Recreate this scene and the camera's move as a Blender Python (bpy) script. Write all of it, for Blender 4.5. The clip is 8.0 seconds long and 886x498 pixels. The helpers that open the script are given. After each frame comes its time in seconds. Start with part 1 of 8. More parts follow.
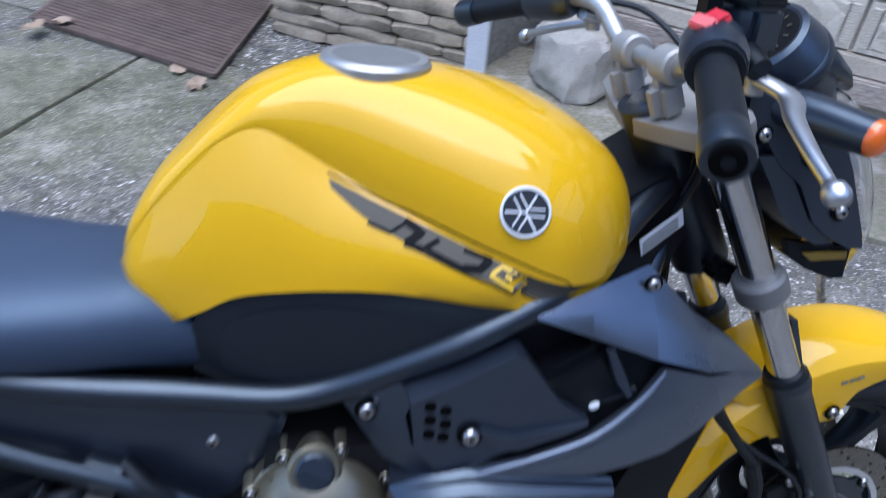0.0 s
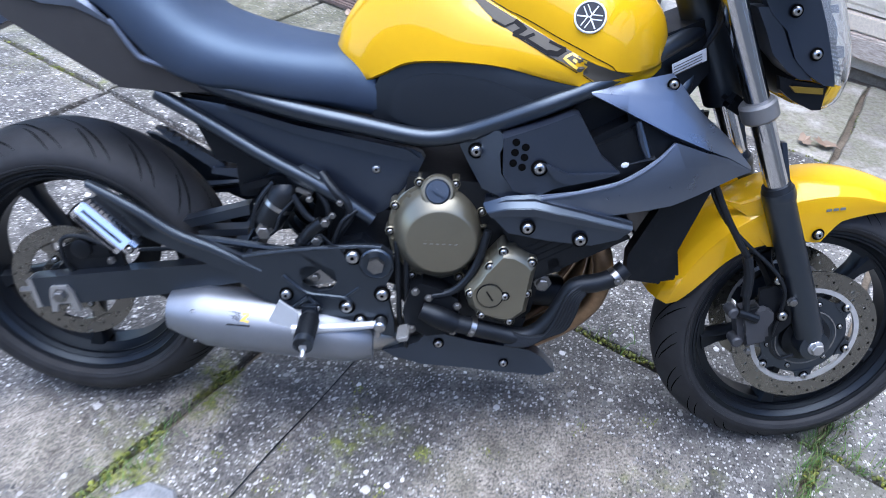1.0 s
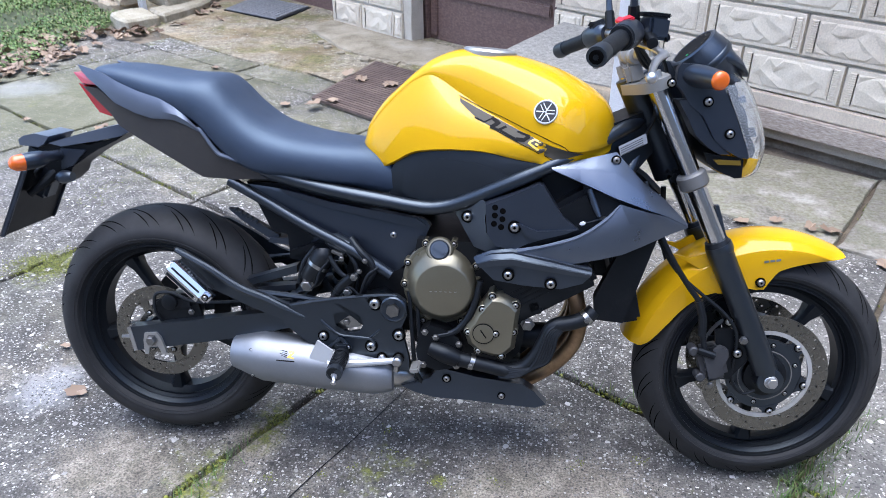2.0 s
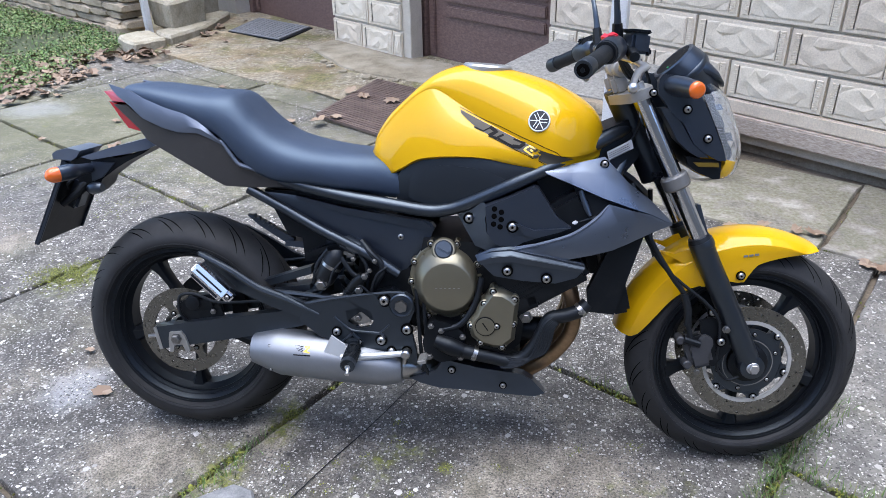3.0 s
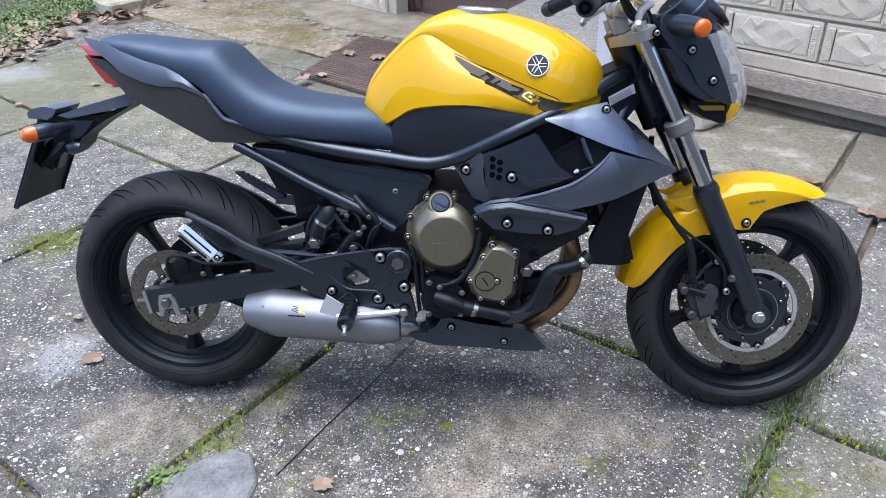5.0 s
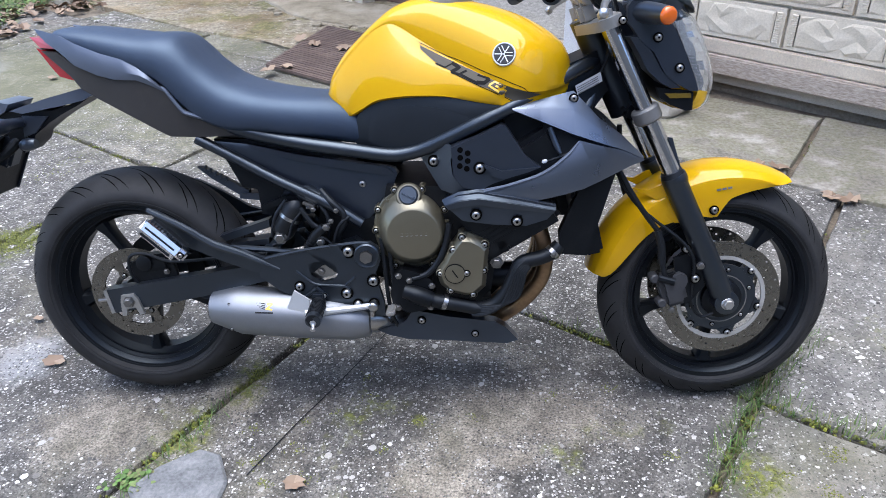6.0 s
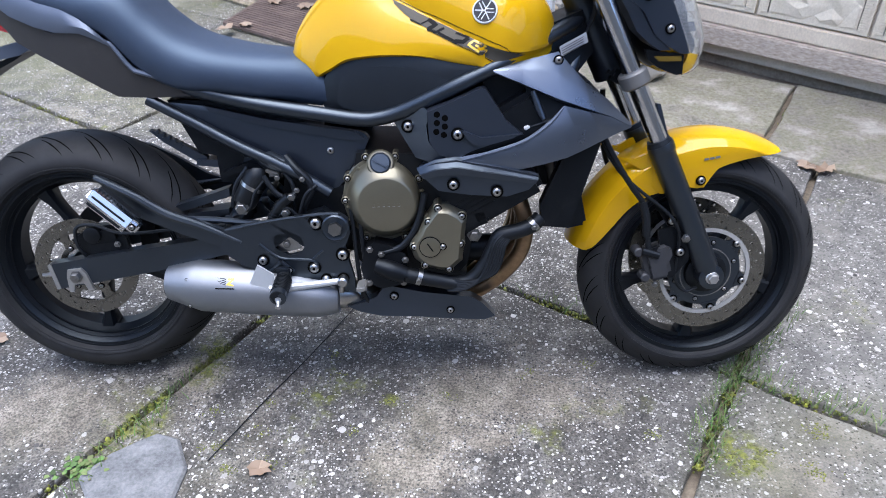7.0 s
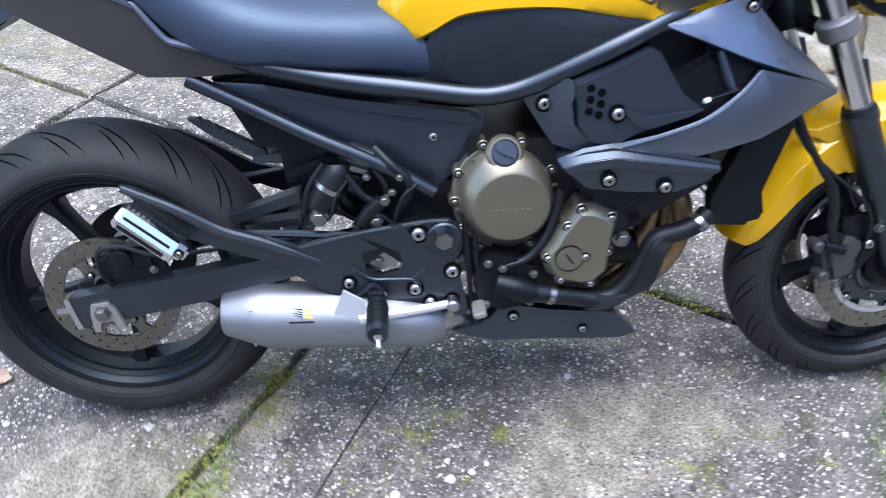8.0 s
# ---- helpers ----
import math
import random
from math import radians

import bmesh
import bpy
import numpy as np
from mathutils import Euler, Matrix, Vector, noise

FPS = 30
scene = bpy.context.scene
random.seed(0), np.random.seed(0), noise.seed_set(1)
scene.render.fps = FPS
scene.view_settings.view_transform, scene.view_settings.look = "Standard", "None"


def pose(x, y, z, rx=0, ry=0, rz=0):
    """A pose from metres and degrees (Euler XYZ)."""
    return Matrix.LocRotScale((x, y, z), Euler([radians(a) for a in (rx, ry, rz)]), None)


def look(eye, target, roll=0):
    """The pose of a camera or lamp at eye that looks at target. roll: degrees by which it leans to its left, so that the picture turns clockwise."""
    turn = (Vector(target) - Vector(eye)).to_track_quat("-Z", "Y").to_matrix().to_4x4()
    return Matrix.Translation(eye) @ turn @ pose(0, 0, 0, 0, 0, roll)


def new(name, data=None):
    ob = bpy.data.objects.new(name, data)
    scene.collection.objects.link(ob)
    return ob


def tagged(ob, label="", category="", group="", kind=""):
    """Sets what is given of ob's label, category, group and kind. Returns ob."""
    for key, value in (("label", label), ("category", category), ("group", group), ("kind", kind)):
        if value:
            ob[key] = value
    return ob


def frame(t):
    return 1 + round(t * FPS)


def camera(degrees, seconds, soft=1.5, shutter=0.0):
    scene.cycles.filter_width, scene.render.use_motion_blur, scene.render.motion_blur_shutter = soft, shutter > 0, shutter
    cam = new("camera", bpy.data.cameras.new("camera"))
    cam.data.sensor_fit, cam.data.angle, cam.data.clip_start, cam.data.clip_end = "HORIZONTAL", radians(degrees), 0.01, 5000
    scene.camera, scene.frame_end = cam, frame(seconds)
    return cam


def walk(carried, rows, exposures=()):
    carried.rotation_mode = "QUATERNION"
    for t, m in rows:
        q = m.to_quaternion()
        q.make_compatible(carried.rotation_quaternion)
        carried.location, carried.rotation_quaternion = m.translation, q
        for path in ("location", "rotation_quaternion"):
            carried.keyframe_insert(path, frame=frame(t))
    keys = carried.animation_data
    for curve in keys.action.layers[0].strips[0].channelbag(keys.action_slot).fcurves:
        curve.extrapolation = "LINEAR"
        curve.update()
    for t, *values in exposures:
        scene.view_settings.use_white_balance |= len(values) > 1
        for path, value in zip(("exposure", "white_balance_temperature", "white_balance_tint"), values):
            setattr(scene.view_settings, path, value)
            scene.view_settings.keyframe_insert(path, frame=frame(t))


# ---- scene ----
from mathutils.geometry import delaunay_2d_cdt

cam = camera(61.9, 8.0, soft=0.6, shutter=0.4)
PATH = [
    (0, (0.707, -0.498, 1.310), (1.040, 1.022, 0.053), 4.8),
    (0.5, (0.706, -0.796, 1.300), (0.790, 0.749, 0.032), 3.9),
    (1, (0.700, -1.063, 1.317), (0.711, 0.496, 0.064), 4.6),
    (1.5, (0.819, -1.265, 1.359), (0.667, 0.397, 0.257), 1.5),
    (2.8, (0.889, -1.537, 1.432), (0.665, 0.208, 0.482), -1.1),
    (3, (0.881, -1.547, 1.432), (0.663, 0.200, 0.483), -1.1),
    (3.5, (0.878, -1.540, 1.424), (0.669, 0.202, 0.465), -0.8),
    (4, (0.855, -1.529, 1.410), (0.642, 0.199, 0.425), -1.1),
    (4.5, (0.853, -1.519, 1.395), (0.648, 0.193, 0.382), -1.6),
    (6, (0.861, -1.488, 1.380), (0.752, 0.204, 0.318), -1.8),
    (6.5, (0.849, -1.470, 1.371), (0.795, 0.217, 0.298), -0.9),
    (7, (0.828, -1.396, 1.336), (0.823, 0.248, 0.197), 0.2),
    (7.5, (0.762, -1.192, 1.292), (0.702, 0.388, 0.067), 0.5),
    (8, (0.541, -0.999, 1.243), (0.616, 0.523, -0.053), -0.6),
]
walk(cam, [(t, look(eye, target, roll)) for t, eye, target, roll in PATH],
     [(0.0, 1.47, 5420, 13), (0.5, 1.74, 4800, 24), (1.0, 2.15, 5600, 14), (1.5, 2.10, 5860, 14), (3.0, 1.84, 6120, 13), (4.5, 1.80, 6120, 13), (6.5, 1.82, 6110, 13), (7.0, 1.87, 6040, 14), (7.5, 2.11, 6000, 16), (8.0, 2.31, 5950, 14)])

# ---- light: an overcast day ----
world = bpy.data.worlds.new("sky")
scene.world = world
world.use_nodes = True
wn = world.node_tree.nodes
sky = wn.new("ShaderNodeTexSky")
sky.sky_type = "NISHITA"
sky.sun_disc = False
sky.sun_elevation = radians(62)
sky.sun_rotation = radians(200)
sky.air_density, sky.dust_density, sky.ozone_density = 1.0, 1.2, 2.0
wn["Background"].inputs["Strength"].default_value = 0.11
world.node_tree.links.new(sky.outputs[0], wn["Background"].inputs["Color"])
sun = new("sun", bpy.data.lights.new("sun", "SUN"))
sun.data.energy, sun.data.angle, sun.data.color = 1.85, radians(60), (1.0, 0.97, 0.92)
sun.matrix_world = look((0.0, 0.0, 8.0), (0.1, -0.15, 6.0))
scene.view_settings.exposure = 1.45


# ---- materials ----
def ramp(nt, fac, stops):
    node = nt.nodes.new("ShaderNodeValToRGB")
    el = node.color_ramp.elements
    while len(el) < len(stops):
        el.new(0.5)
    for e, (p, c) in zip(el, stops):
        e.position = p
        e.color = (*c, 1) if len(c) == 3 else c
    nt.links.new(fac, node.inputs[0])
    return node.outputs[0]


def tex_noise(nt, co, scale, detail=4.0, rough=0.6):
    n = nt.nodes.new("ShaderNodeTexNoise")
    n.inputs["Scale"].default_value, n.inputs["Detail"].default_value, n.inputs["Roughness"].default_value = scale, detail, rough
    nt.links.new(co, n.inputs["Vector"])
    return n.outputs["Fac"]


def mixc(nt, fac, a, b, mode="MIX"):
    m = nt.nodes.new("ShaderNodeMix")
    m.data_type, m.blend_type = "RGBA", mode
    for sock, v in ((m.inputs[0], fac), (m.inputs[6], a), (m.inputs[7], b)):
        if isinstance(v, (int, float)):
            sock.default_value = v
        elif isinstance(v, tuple):
            sock.default_value = (*v, 1)
        else:
            nt.links.new(v, sock)
    return m.outputs[2]


def mathn(nt, op, a, b=0.5, c=None):
    m = nt.nodes.new("ShaderNodeMath")
    m.operation = op
    for i, v in enumerate((a, b) if c is None else (a, b, c)):
        if isinstance(v, (int, float)):
            m.inputs[i].default_value = v
        else:
            nt.links.new(v, m.inputs[i])
    return m.outputs[0]


def bump(nt, height, strength, dist, normal=None):
    b = nt.nodes.new("ShaderNodeBump")
    b.inputs["Strength"].default_value, b.inputs["Distance"].default_value = strength, dist
    nt.links.new(height, b.inputs["Height"])
    if normal is not None:
        nt.links.new(normal, b.inputs["Normal"])
    return b.outputs[0]


def base(name):
    m = bpy.data.materials.new(name)
    m.use_nodes = True
    nt = m.node_tree
    return m, nt, nt.nodes["Principled BSDF"], nt.nodes.new("ShaderNodeTexCoord").outputs["Object"]


def plain(name, color, rough=0.5, metal=0.0, coat=0.0, var=0.12, grain=300.0, relief=0.0, dirt=0.0, spec=0.5, tint=None):
    """A surface with grain, blotches and uneven gloss."""
    m, nt, p, co = base(name)
    big, fine = tex_noise(nt, co, 9.0, 5.0), tex_noise(nt, co, grain, 3.0)
    lo = tuple(c * (1 - var) for c in color)
    hi = tuple(min(1, c * (1 + var)) for c in color)
    col = ramp(nt, big, [(0.3, lo), (0.7, hi)])
    col = mixc(nt, 0.25, col, ramp(nt, fine, [(0.3, lo), (0.7, hi)]))
    if dirt:
        spots = ramp(nt, tex_noise(nt, co, 23.0, 8.0, 0.7), [(0.52, (0, 0, 0)), (0.72, (dirt, dirt, dirt))])
        col = mixc(nt, spots, col, (0.16, 0.15, 0.13))
    nt.links.new(col, p.inputs["Base Color"])
    r = mathn(nt, "MULTIPLY_ADD", tex_noise(nt, co, 30.0, 4.0), min(0.10, rough), rough - min(0.05, rough * 0.5))
    nt.links.new(r, p.inputs["Roughness"])
    p.inputs["Metallic"].default_value = metal
    p.inputs["Coat Weight"].default_value = coat
    p.inputs["Coat Roughness"].default_value = 0.03
    p.inputs["Specular IOR Level"].default_value = spec
    if tint:
        p.inputs["Specular Tint"].default_value = (*tint, 1)
    if relief:
        nt.links.new(bump(nt, fine, 0.5, relief), p.inputs["Normal"])
    return m


M_YELLOW = plain("yellow_paint", (0.56, 0.322, 0.001), 0.5, 0.0, 0.70, 0.03, 900.0, 0.0, 0.0, 0.05)
M_SATIN = plain("satin_black_plastic", (0.0108, 0.0134, 0.0210), 0.33, 0, 0, 0.2, 700.0, 0.0002, 0.02, 1.0, (0.70, 0.85, 1.0))
M_KNEE = plain("grained_black_plastic", (0.0045, 0.0054, 0.0078), 0.46, 0, 0, 0.2, 900.0, 0.0005, 0.01, 0.55, (0.75, 0.88, 1.0))
M_FRAME = plain("frame_black_paint", (0.0048, 0.0060, 0.0088), 0.36, 0, 0.0, 0.15, 400.0, 0.0, 0.02, 1.0, (0.72, 0.86, 1.0))
M_RIM = plain("rim_black_paint", (0.0038, 0.0045, 0.0062), 0.40, 0, 0.0, 0.2, 400.0, 0.0, 0.03, 0.34, (0.75, 0.88, 1.0))
M_BLACK = plain("dull_black_metal", (0.0026, 0.0030, 0.0040), 0.44, 0.0, 0, 0.25, 200.0, 0.0004, 0.03, 0.28, (0.78, 0.89, 1.0))
M_DARK = plain("sooty_metal", (0.008, 0.0084, 0.0092), 0.44, 0.4, 0, 0.4, 150.0, 0.0006, 0.08, 0.5, (0.8, 0.9, 1.0))
M_WING = plain("graphite_paint", (0.135, 0.158, 0.198), 0.29, 0.85, 0.0, 0.05, 900.0, 0.0, 0.0)
M_FIN = plain("grey_blue_paint", (0.112, 0.135, 0.178), 0.38, 0.55, 0.0, 0.06, 900.0, 0.0, 0.03)
M_SEAT = plain("seat_vinyl", (0.019, 0.027, 0.050), 0.54, 0, 0, 0.12, 650.0, 0.0008, 0.0, 1.0, (0.60, 0.80, 1.0))
M_GRIP = plain("grip_rubber", (0.0045, 0.0052, 0.0066), 0.50, 0, 0, 0.2, 300.0, 0.0005, 0.01, 0.38, (0.8, 0.9, 1.0))
M_CHROME = plain("chrome", (0.62, 0.63, 0.65), 0.14, 1.0, 0, 0.05, 400.0)
M_DULL = plain("dull_bolt_steel", (0.22, 0.22, 0.215), 0.36, 1.0, 0, 0.3, 250.0, 0.0, 0.2)
M_STEEL = plain("bare_steel", (0.40, 0.40, 0.395), 0.30, 1.0, 0, 0.2, 250.0, 0.0, 0.15)
M_ALU = plain("cast_aluminium", (0.40, 0.40, 0.39), 0.45, 0.85, 0, 0.15, 350.0, 0.0003, 0.12)
M_CLAMP = plain("grey_cast_clamp", (0.17, 0.17, 0.165), 0.5, 0.4, 0, 0.12, 350.0, 0.0002, 0.05)
M_TOPC = plain("silver_cast_clamp", (0.29, 0.285, 0.27), 0.46, 0.4, 0, 0.08, 350.0, 0.0002, 0.05)
M_MUFF = plain("brushed_muffler_steel", (0.265, 0.283, 0.310), 0.55, 1.0, 0, 0.1, 500.0, 0.0, 0.1)
M_LEVER = plain("polished_aluminium", (0.56, 0.57, 0.59), 0.36, 1.0, 0, 0.06, 400.0)
M_BEZEL = plain("amber_lamp_edge", (0.56, 0.34, 0.015), 0.25, 0.2, 0.4, 0.05, 400.0)
# the amber lamp edge again, its colour darkened for the shade under the bracket
M_BEZEL_SHADED = plain("shaded_amber_edge", (0.13, 0.085, 0.008), 0.30, 0.0, 0.2, 0.08, 400.0)
M_REFL = plain("lamp_reflector", (0.86, 0.86, 0.85), 0.10, 0.95, 0, 0.05, 400.0)
M_BRONZE = plain("bronze_engine_paint", (0.178, 0.166, 0.120), 0.34, 0.72, 0.2, 0.08, 500.0, 0.0, 0.05)
M_CALIPER = plain("dark_grey_cast", (0.036, 0.038, 0.043), 0.50, 0.2, 0, 0.2, 300.0, 0.0003, 0.08)
M_PIPE = plain("browned_exhaust_steel", (0.29, 0.195, 0.115), 0.38, 0.9, 0, 0.45, 120.0, 0.0, 0.2)
M_DISC = plain("brake_disc_steel", (0.185, 0.180, 0.160), 0.27, 0.95, 0, 0.12, 250.0, 0.0, 0.05)
M_RINGS = plain("turned_disc_ring", (0.42, 0.42, 0.41), 0.5, 0.5, 0, 0.08, 300.0, 0.0, 0.05)
M_RED = plain("red_lens", (0.42, 0.012, 0.02), 0.15, 0, 0.6, 0.1, 300.0)
M_REDP = plain("red_switch", (0.50, 0.014, 0.028), 0.35, 0, 0.1, 0.1, 300.0)
M_ORANGE = plain("orange_lens", (0.62, 0.115, 0.008), 0.2, 0, 0.5, 0.1, 300.0)
M_WHITE = plain("white_label", (0.62, 0.64, 0.66), 0.45, 0, 0, 0.05, 300.0)
M_GREYD = plain("grey_decal", (0.085, 0.078, 0.064), 0.6, 0.0, 0.0, 0.05, 500.0, 0.0, 0.0, 0.15)
M_INK = plain("black_decal", (0.004, 0.004, 0.0045), 0.6, 0, 0.0, 0.1, 500.0, 0.0, 0.0, 0.12)
M_GOLD = plain("yellow_decal", (0.62, 0.40, 0.02), 0.35, 0, 0.4, 0.05, 500.0)
M_GROOVE = plain("groove_black", (0.002, 0.002, 0.002), 0.9, 0, 0, 0.1, 300.0, 0.0, 0.0, 0.05)
M_NAVY = plain("dark_badge_face", (0.006, 0.009, 0.014), 0.5, 0, 0.0, 0.1, 500.0)


def make_rubber():
    m, nt, p, co = base("tyre_rubber")
    col = ramp(nt, tex_noise(nt, co, 14.0, 6.0), [(0.3, (0.0100, 0.0107, 0.0122)), (0.75, (0.0230, 0.0243, 0.0268))])
    nt.links.new(col, p.inputs["Base Color"])
    p.inputs["Roughness"].default_value = 0.66
    p.inputs["Specular IOR Level"].default_value = 0.35
    nt.links.new(bump(nt, tex_noise(nt, co, 420.0, 3.0), 0.4, 0.0006), p.inputs["Normal"])
    return m


def make_glass(name, color=(0.95, 0.97, 1.0), rough=0.02):
    m, nt, p, co = base(name)
    p.inputs["Base Color"].default_value = (*color, 1)
    p.inputs["Roughness"].default_value = rough
    p.inputs["Transmission Weight"].default_value = 1.0
    p.inputs["IOR"].default_value = 1.3
    return m


def make_concrete():
    """Exposed-aggregate concrete: grey cement with white and dark pebbles, worn patches, stains, moss."""
    m, nt, p, co = base("exposed_aggregate_concrete")
    wide, mid = tex_noise(nt, co, 1.7, 6.0, 0.62), tex_noise(nt, co, 11.0, 6.0, 0.65)

    def spot(x, y, rx, ry, ragged=0.5):
        """A ragged patch: 1 inside, 0 outside."""
        mp = nt.nodes.new("ShaderNodeMapping")
        mp.vector_type = "TEXTURE"
        mp.inputs["Location"].default_value = (x, y, 0)
        mp.inputs["Scale"].default_value = (rx, ry, 1)
        nt.links.new(co, mp.inputs["Vector"])
        ln = nt.nodes.new("ShaderNodeVectorMath")
        ln.operation = "LENGTH"
        nt.links.new(mp.outputs[0], ln.inputs[0])
        d = mathn(nt, "ADD", ln.outputs["Value"], mathn(nt, "MULTIPLY_ADD", tex_noise(nt, co, 9.0, 6.0, 0.7), 2.4 * ragged, -1.2 * ragged))
        return ramp(nt, d, [(0.45, (1, 1, 1)), (1.0, (0, 0, 0))])

    def both(a, b):
        return mathn(nt, "MAXIMUM", a, b)

    cem = ramp(nt, mid, [(0.27, (0.020, 0.0185, 0.0165)), (0.5, (0.077, 0.0725, 0.067)), (0.74, (0.195, 0.186, 0.168))])
    bare = ramp(nt, wide, [(0.54, (0, 0, 0)), (0.66, (1, 1, 1))])
    bare = both(bare, both(both(spot(-0.13, -0.16, 0.22, 0.16), spot(0.76, -0.32, 0.17, 0.10)), both(both(spot(0.20, -0.02, 0.10, 0.16), spot(0.92, -0.24, 0.10, 0.05)), spot(1.0, -0.10, 0.34, 0.15, 0.6))))
    far = both(spot(-1.9, 2.6, 1.6, 1.2, 0.5), both(spot(-2.4, 1.7, 0.8, 0.5, 0.6), both(both(spot(-0.3, 2.0, 1.2, 0.75, 0.5), spot(-1.1, 3.3, 1.3, 0.75, 0.3)), spot(0.9, 1.7, 0.5, 0.4, 0.5))))
    cem = mixc(nt, mathn(nt, "MULTIPLY", bare, 0.7), cem, ramp(nt, mid, [(0.3, (0.150, 0.132, 0.106)), (0.7, (0.32, 0.288, 0.238))]))
    cem = mixc(nt, mathn(nt, "MULTIPLY", far, 0.6), cem, ramp(nt, tex_noise(nt, co, 4.0, 7.0, 0.7), [(0.3, (0.060, 0.062, 0.026)), (0.5, (0.14, 0.138, 0.080)), (0.72, (0.33, 0.31, 0.25))]))
    # two ragged patches of darker cement behind the rear wheel
    darker = both(spot(-0.62, 0.40, 0.36, 0.30, 0.7), spot(-0.35, 0.05, 0.16, 0.16, 0.7))
    cem = mixc(nt, mathn(nt, "MULTIPLY", darker, 0.5), cem, (0.034, 0.031, 0.028))
    gritty = ramp(nt, tex_noise(nt, co, 170.0, 3.0, 0.65), [(0.36, (0.14, 0.14, 0.14)), (0.62, (0.86, 0.855, 0.845))])
    cem = mixc(nt, 0.75, cem, gritty, "OVERLAY")
    worn = ramp(nt, tex_noise(nt, co, 24.0, 6.0, 0.75), [(0.34, (0.25, 0.245, 0.235)), (0.66, (0.74, 0.735, 0.72))])
    cem = mixc(nt, 0.7, cem, worn, "OVERLAY")
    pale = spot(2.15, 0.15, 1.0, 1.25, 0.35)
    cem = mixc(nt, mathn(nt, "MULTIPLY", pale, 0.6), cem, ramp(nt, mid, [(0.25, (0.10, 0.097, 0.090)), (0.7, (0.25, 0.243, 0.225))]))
    lime = both(spot(-0.47, 0.10, 0.12, 0.13, 0.8), spot(-2.28, 2.75, 0.30, 0.20, 0.5))
    cem = mixc(nt, mathn(nt, "MULTIPLY", lime, 0.45), cem, (0.40, 0.41, 0.43))
    warp = nt.nodes.new("ShaderNodeVectorMath")
    warp.operation = "ADD"
    nz = nt.nodes.new("ShaderNodeTexNoise")
    nz.inputs["Scale"].default_value = 70.0
    nt.links.new(co, nz.inputs["Vector"])
    sc = nt.nodes.new("ShaderNodeVectorMath")
    sc.operation = "SCALE"
    sc.inputs["Scale"].default_value = 0.0075
    nt.links.new(nz.outputs["Color"], sc.inputs[0])
    nt.links.new(co, warp.inputs[0])
    nt.links.new(sc.outputs[0], warp.inputs[1])
    heights = []
    clear = mathn(nt, "MULTIPLY_ADD", both(bare, mathn(nt, "MULTIPLY", far, 0.95)), -0.62, 1.0)
    # grit, small dark and grey stones, larger white pebbles; each stone has its own size and tone, some cells are empty
    for scale, r0, r1, keep, tones in ((165.0, 0.32, 0.26, 0.34, [(0.0, (0.018, 0.018, 0.017)), (0.40, (0.09, 0.087, 0.081)), (0.70, (0.26, 0.250, 0.233)), (1.0, (0.56, 0.545, 0.515))]),
                                       (66.0, 0.20, 0.30, 0.46, [(0.0, (0.020, 0.020, 0.020)), (0.30, (0.09, 0.087, 0.080)), (0.60, (0.34, 0.327, 0.305)), (1.0, (0.72, 0.705, 0.675))]),
                                       (38.0, 0.15, 0.25, 0.60, [(0.0, (0.16, 0.152, 0.140)), (0.45, (0.40, 0.386, 0.362)), (1.0, (0.66, 0.645, 0.62))])):
        v = nt.nodes.new("ShaderNodeTexVoronoi")
        v.inputs["Scale"].default_value = scale
        nt.links.new(warp.outputs[0], v.inputs["Vector"])
        sep = nt.nodes.new("ShaderNodeSeparateColor")
        nt.links.new(v.outputs["Color"], sep.inputs[0])
        lim = mathn(nt, "MULTIPLY_ADD", mathn(nt, "POWER", sep.outputs[1], 1.5), r1, r0)
        inside = mathn(nt, "LESS_THAN", v.outputs["Distance"], lim)
        some = mathn(nt, "GREATER_THAN", mathn(nt, "MULTIPLY", sep.outputs[2], clear), keep)
        mask = mathn(nt, "MULTIPLY", inside, some)
        cem = mixc(nt, mathn(nt, "MULTIPLY", mask, 0.96), cem, ramp(nt, sep.outputs[0], tones))
        heights.append(mathn(nt, "MULTIPLY", mask, mathn(nt, "MULTIPLY", mathn(nt, "SUBTRACT", lim, v.outputs["Distance"]), 60.0 / scale)))
    patchy = ramp(nt, tex_noise(nt, co, 38.0, 4.0, 0.7), [(0.42, (0, 0, 0)), (0.56, (0.9, 0.9, 0.9))])
    mossy = mathn(nt, "MULTIPLY", ramp(nt, tex_noise(nt, co, 2.6, 5.0, 0.7), [(0.60, (0, 0, 0)), (0.72, (1, 1, 1))]), patchy)
    grown = both(both(spot(-0.87, 0.75, 0.16, 0.13), spot(0.12, -0.22, 0.07, 0.20)), both(spot(1.50, -0.28, 0.08, 0.09), both(spot(0.22, 0.02, 0.06, 0.12), spot(0.70, -0.12, 0.025, 0.03, 0.3))))
    mossy = both(mossy, mathn(nt, "MULTIPLY", grown, patchy))
    film = both(ramp(nt, tex_noise(nt, co, 0.9, 6.0, 0.7), [(0.55, (0, 0, 0)), (0.75, (0.45, 0.45, 0.45))]), mathn(nt, "MULTIPLY", mathn(nt, "MULTIPLY", spot(-1.7, 2.4, 1.6, 0.9, 0.8), tex_noise(nt, co, 5.0, 5.0, 0.7)), 0.8))
    cem = mixc(nt, film, cem, (0.12, 0.120, 0.060))
    col = mixc(nt, mossy, cem, ramp(nt, tex_noise(nt, co, 60.0, 3.0), [(0.35, (0.048, 0.052, 0.012)), (0.65, (0.20, 0.218, 0.030))]))
    heights.append(heights[0])
    nt.links.new(col, p.inputs["Base Color"])
    p.inputs["Roughness"].default_value = 0.72
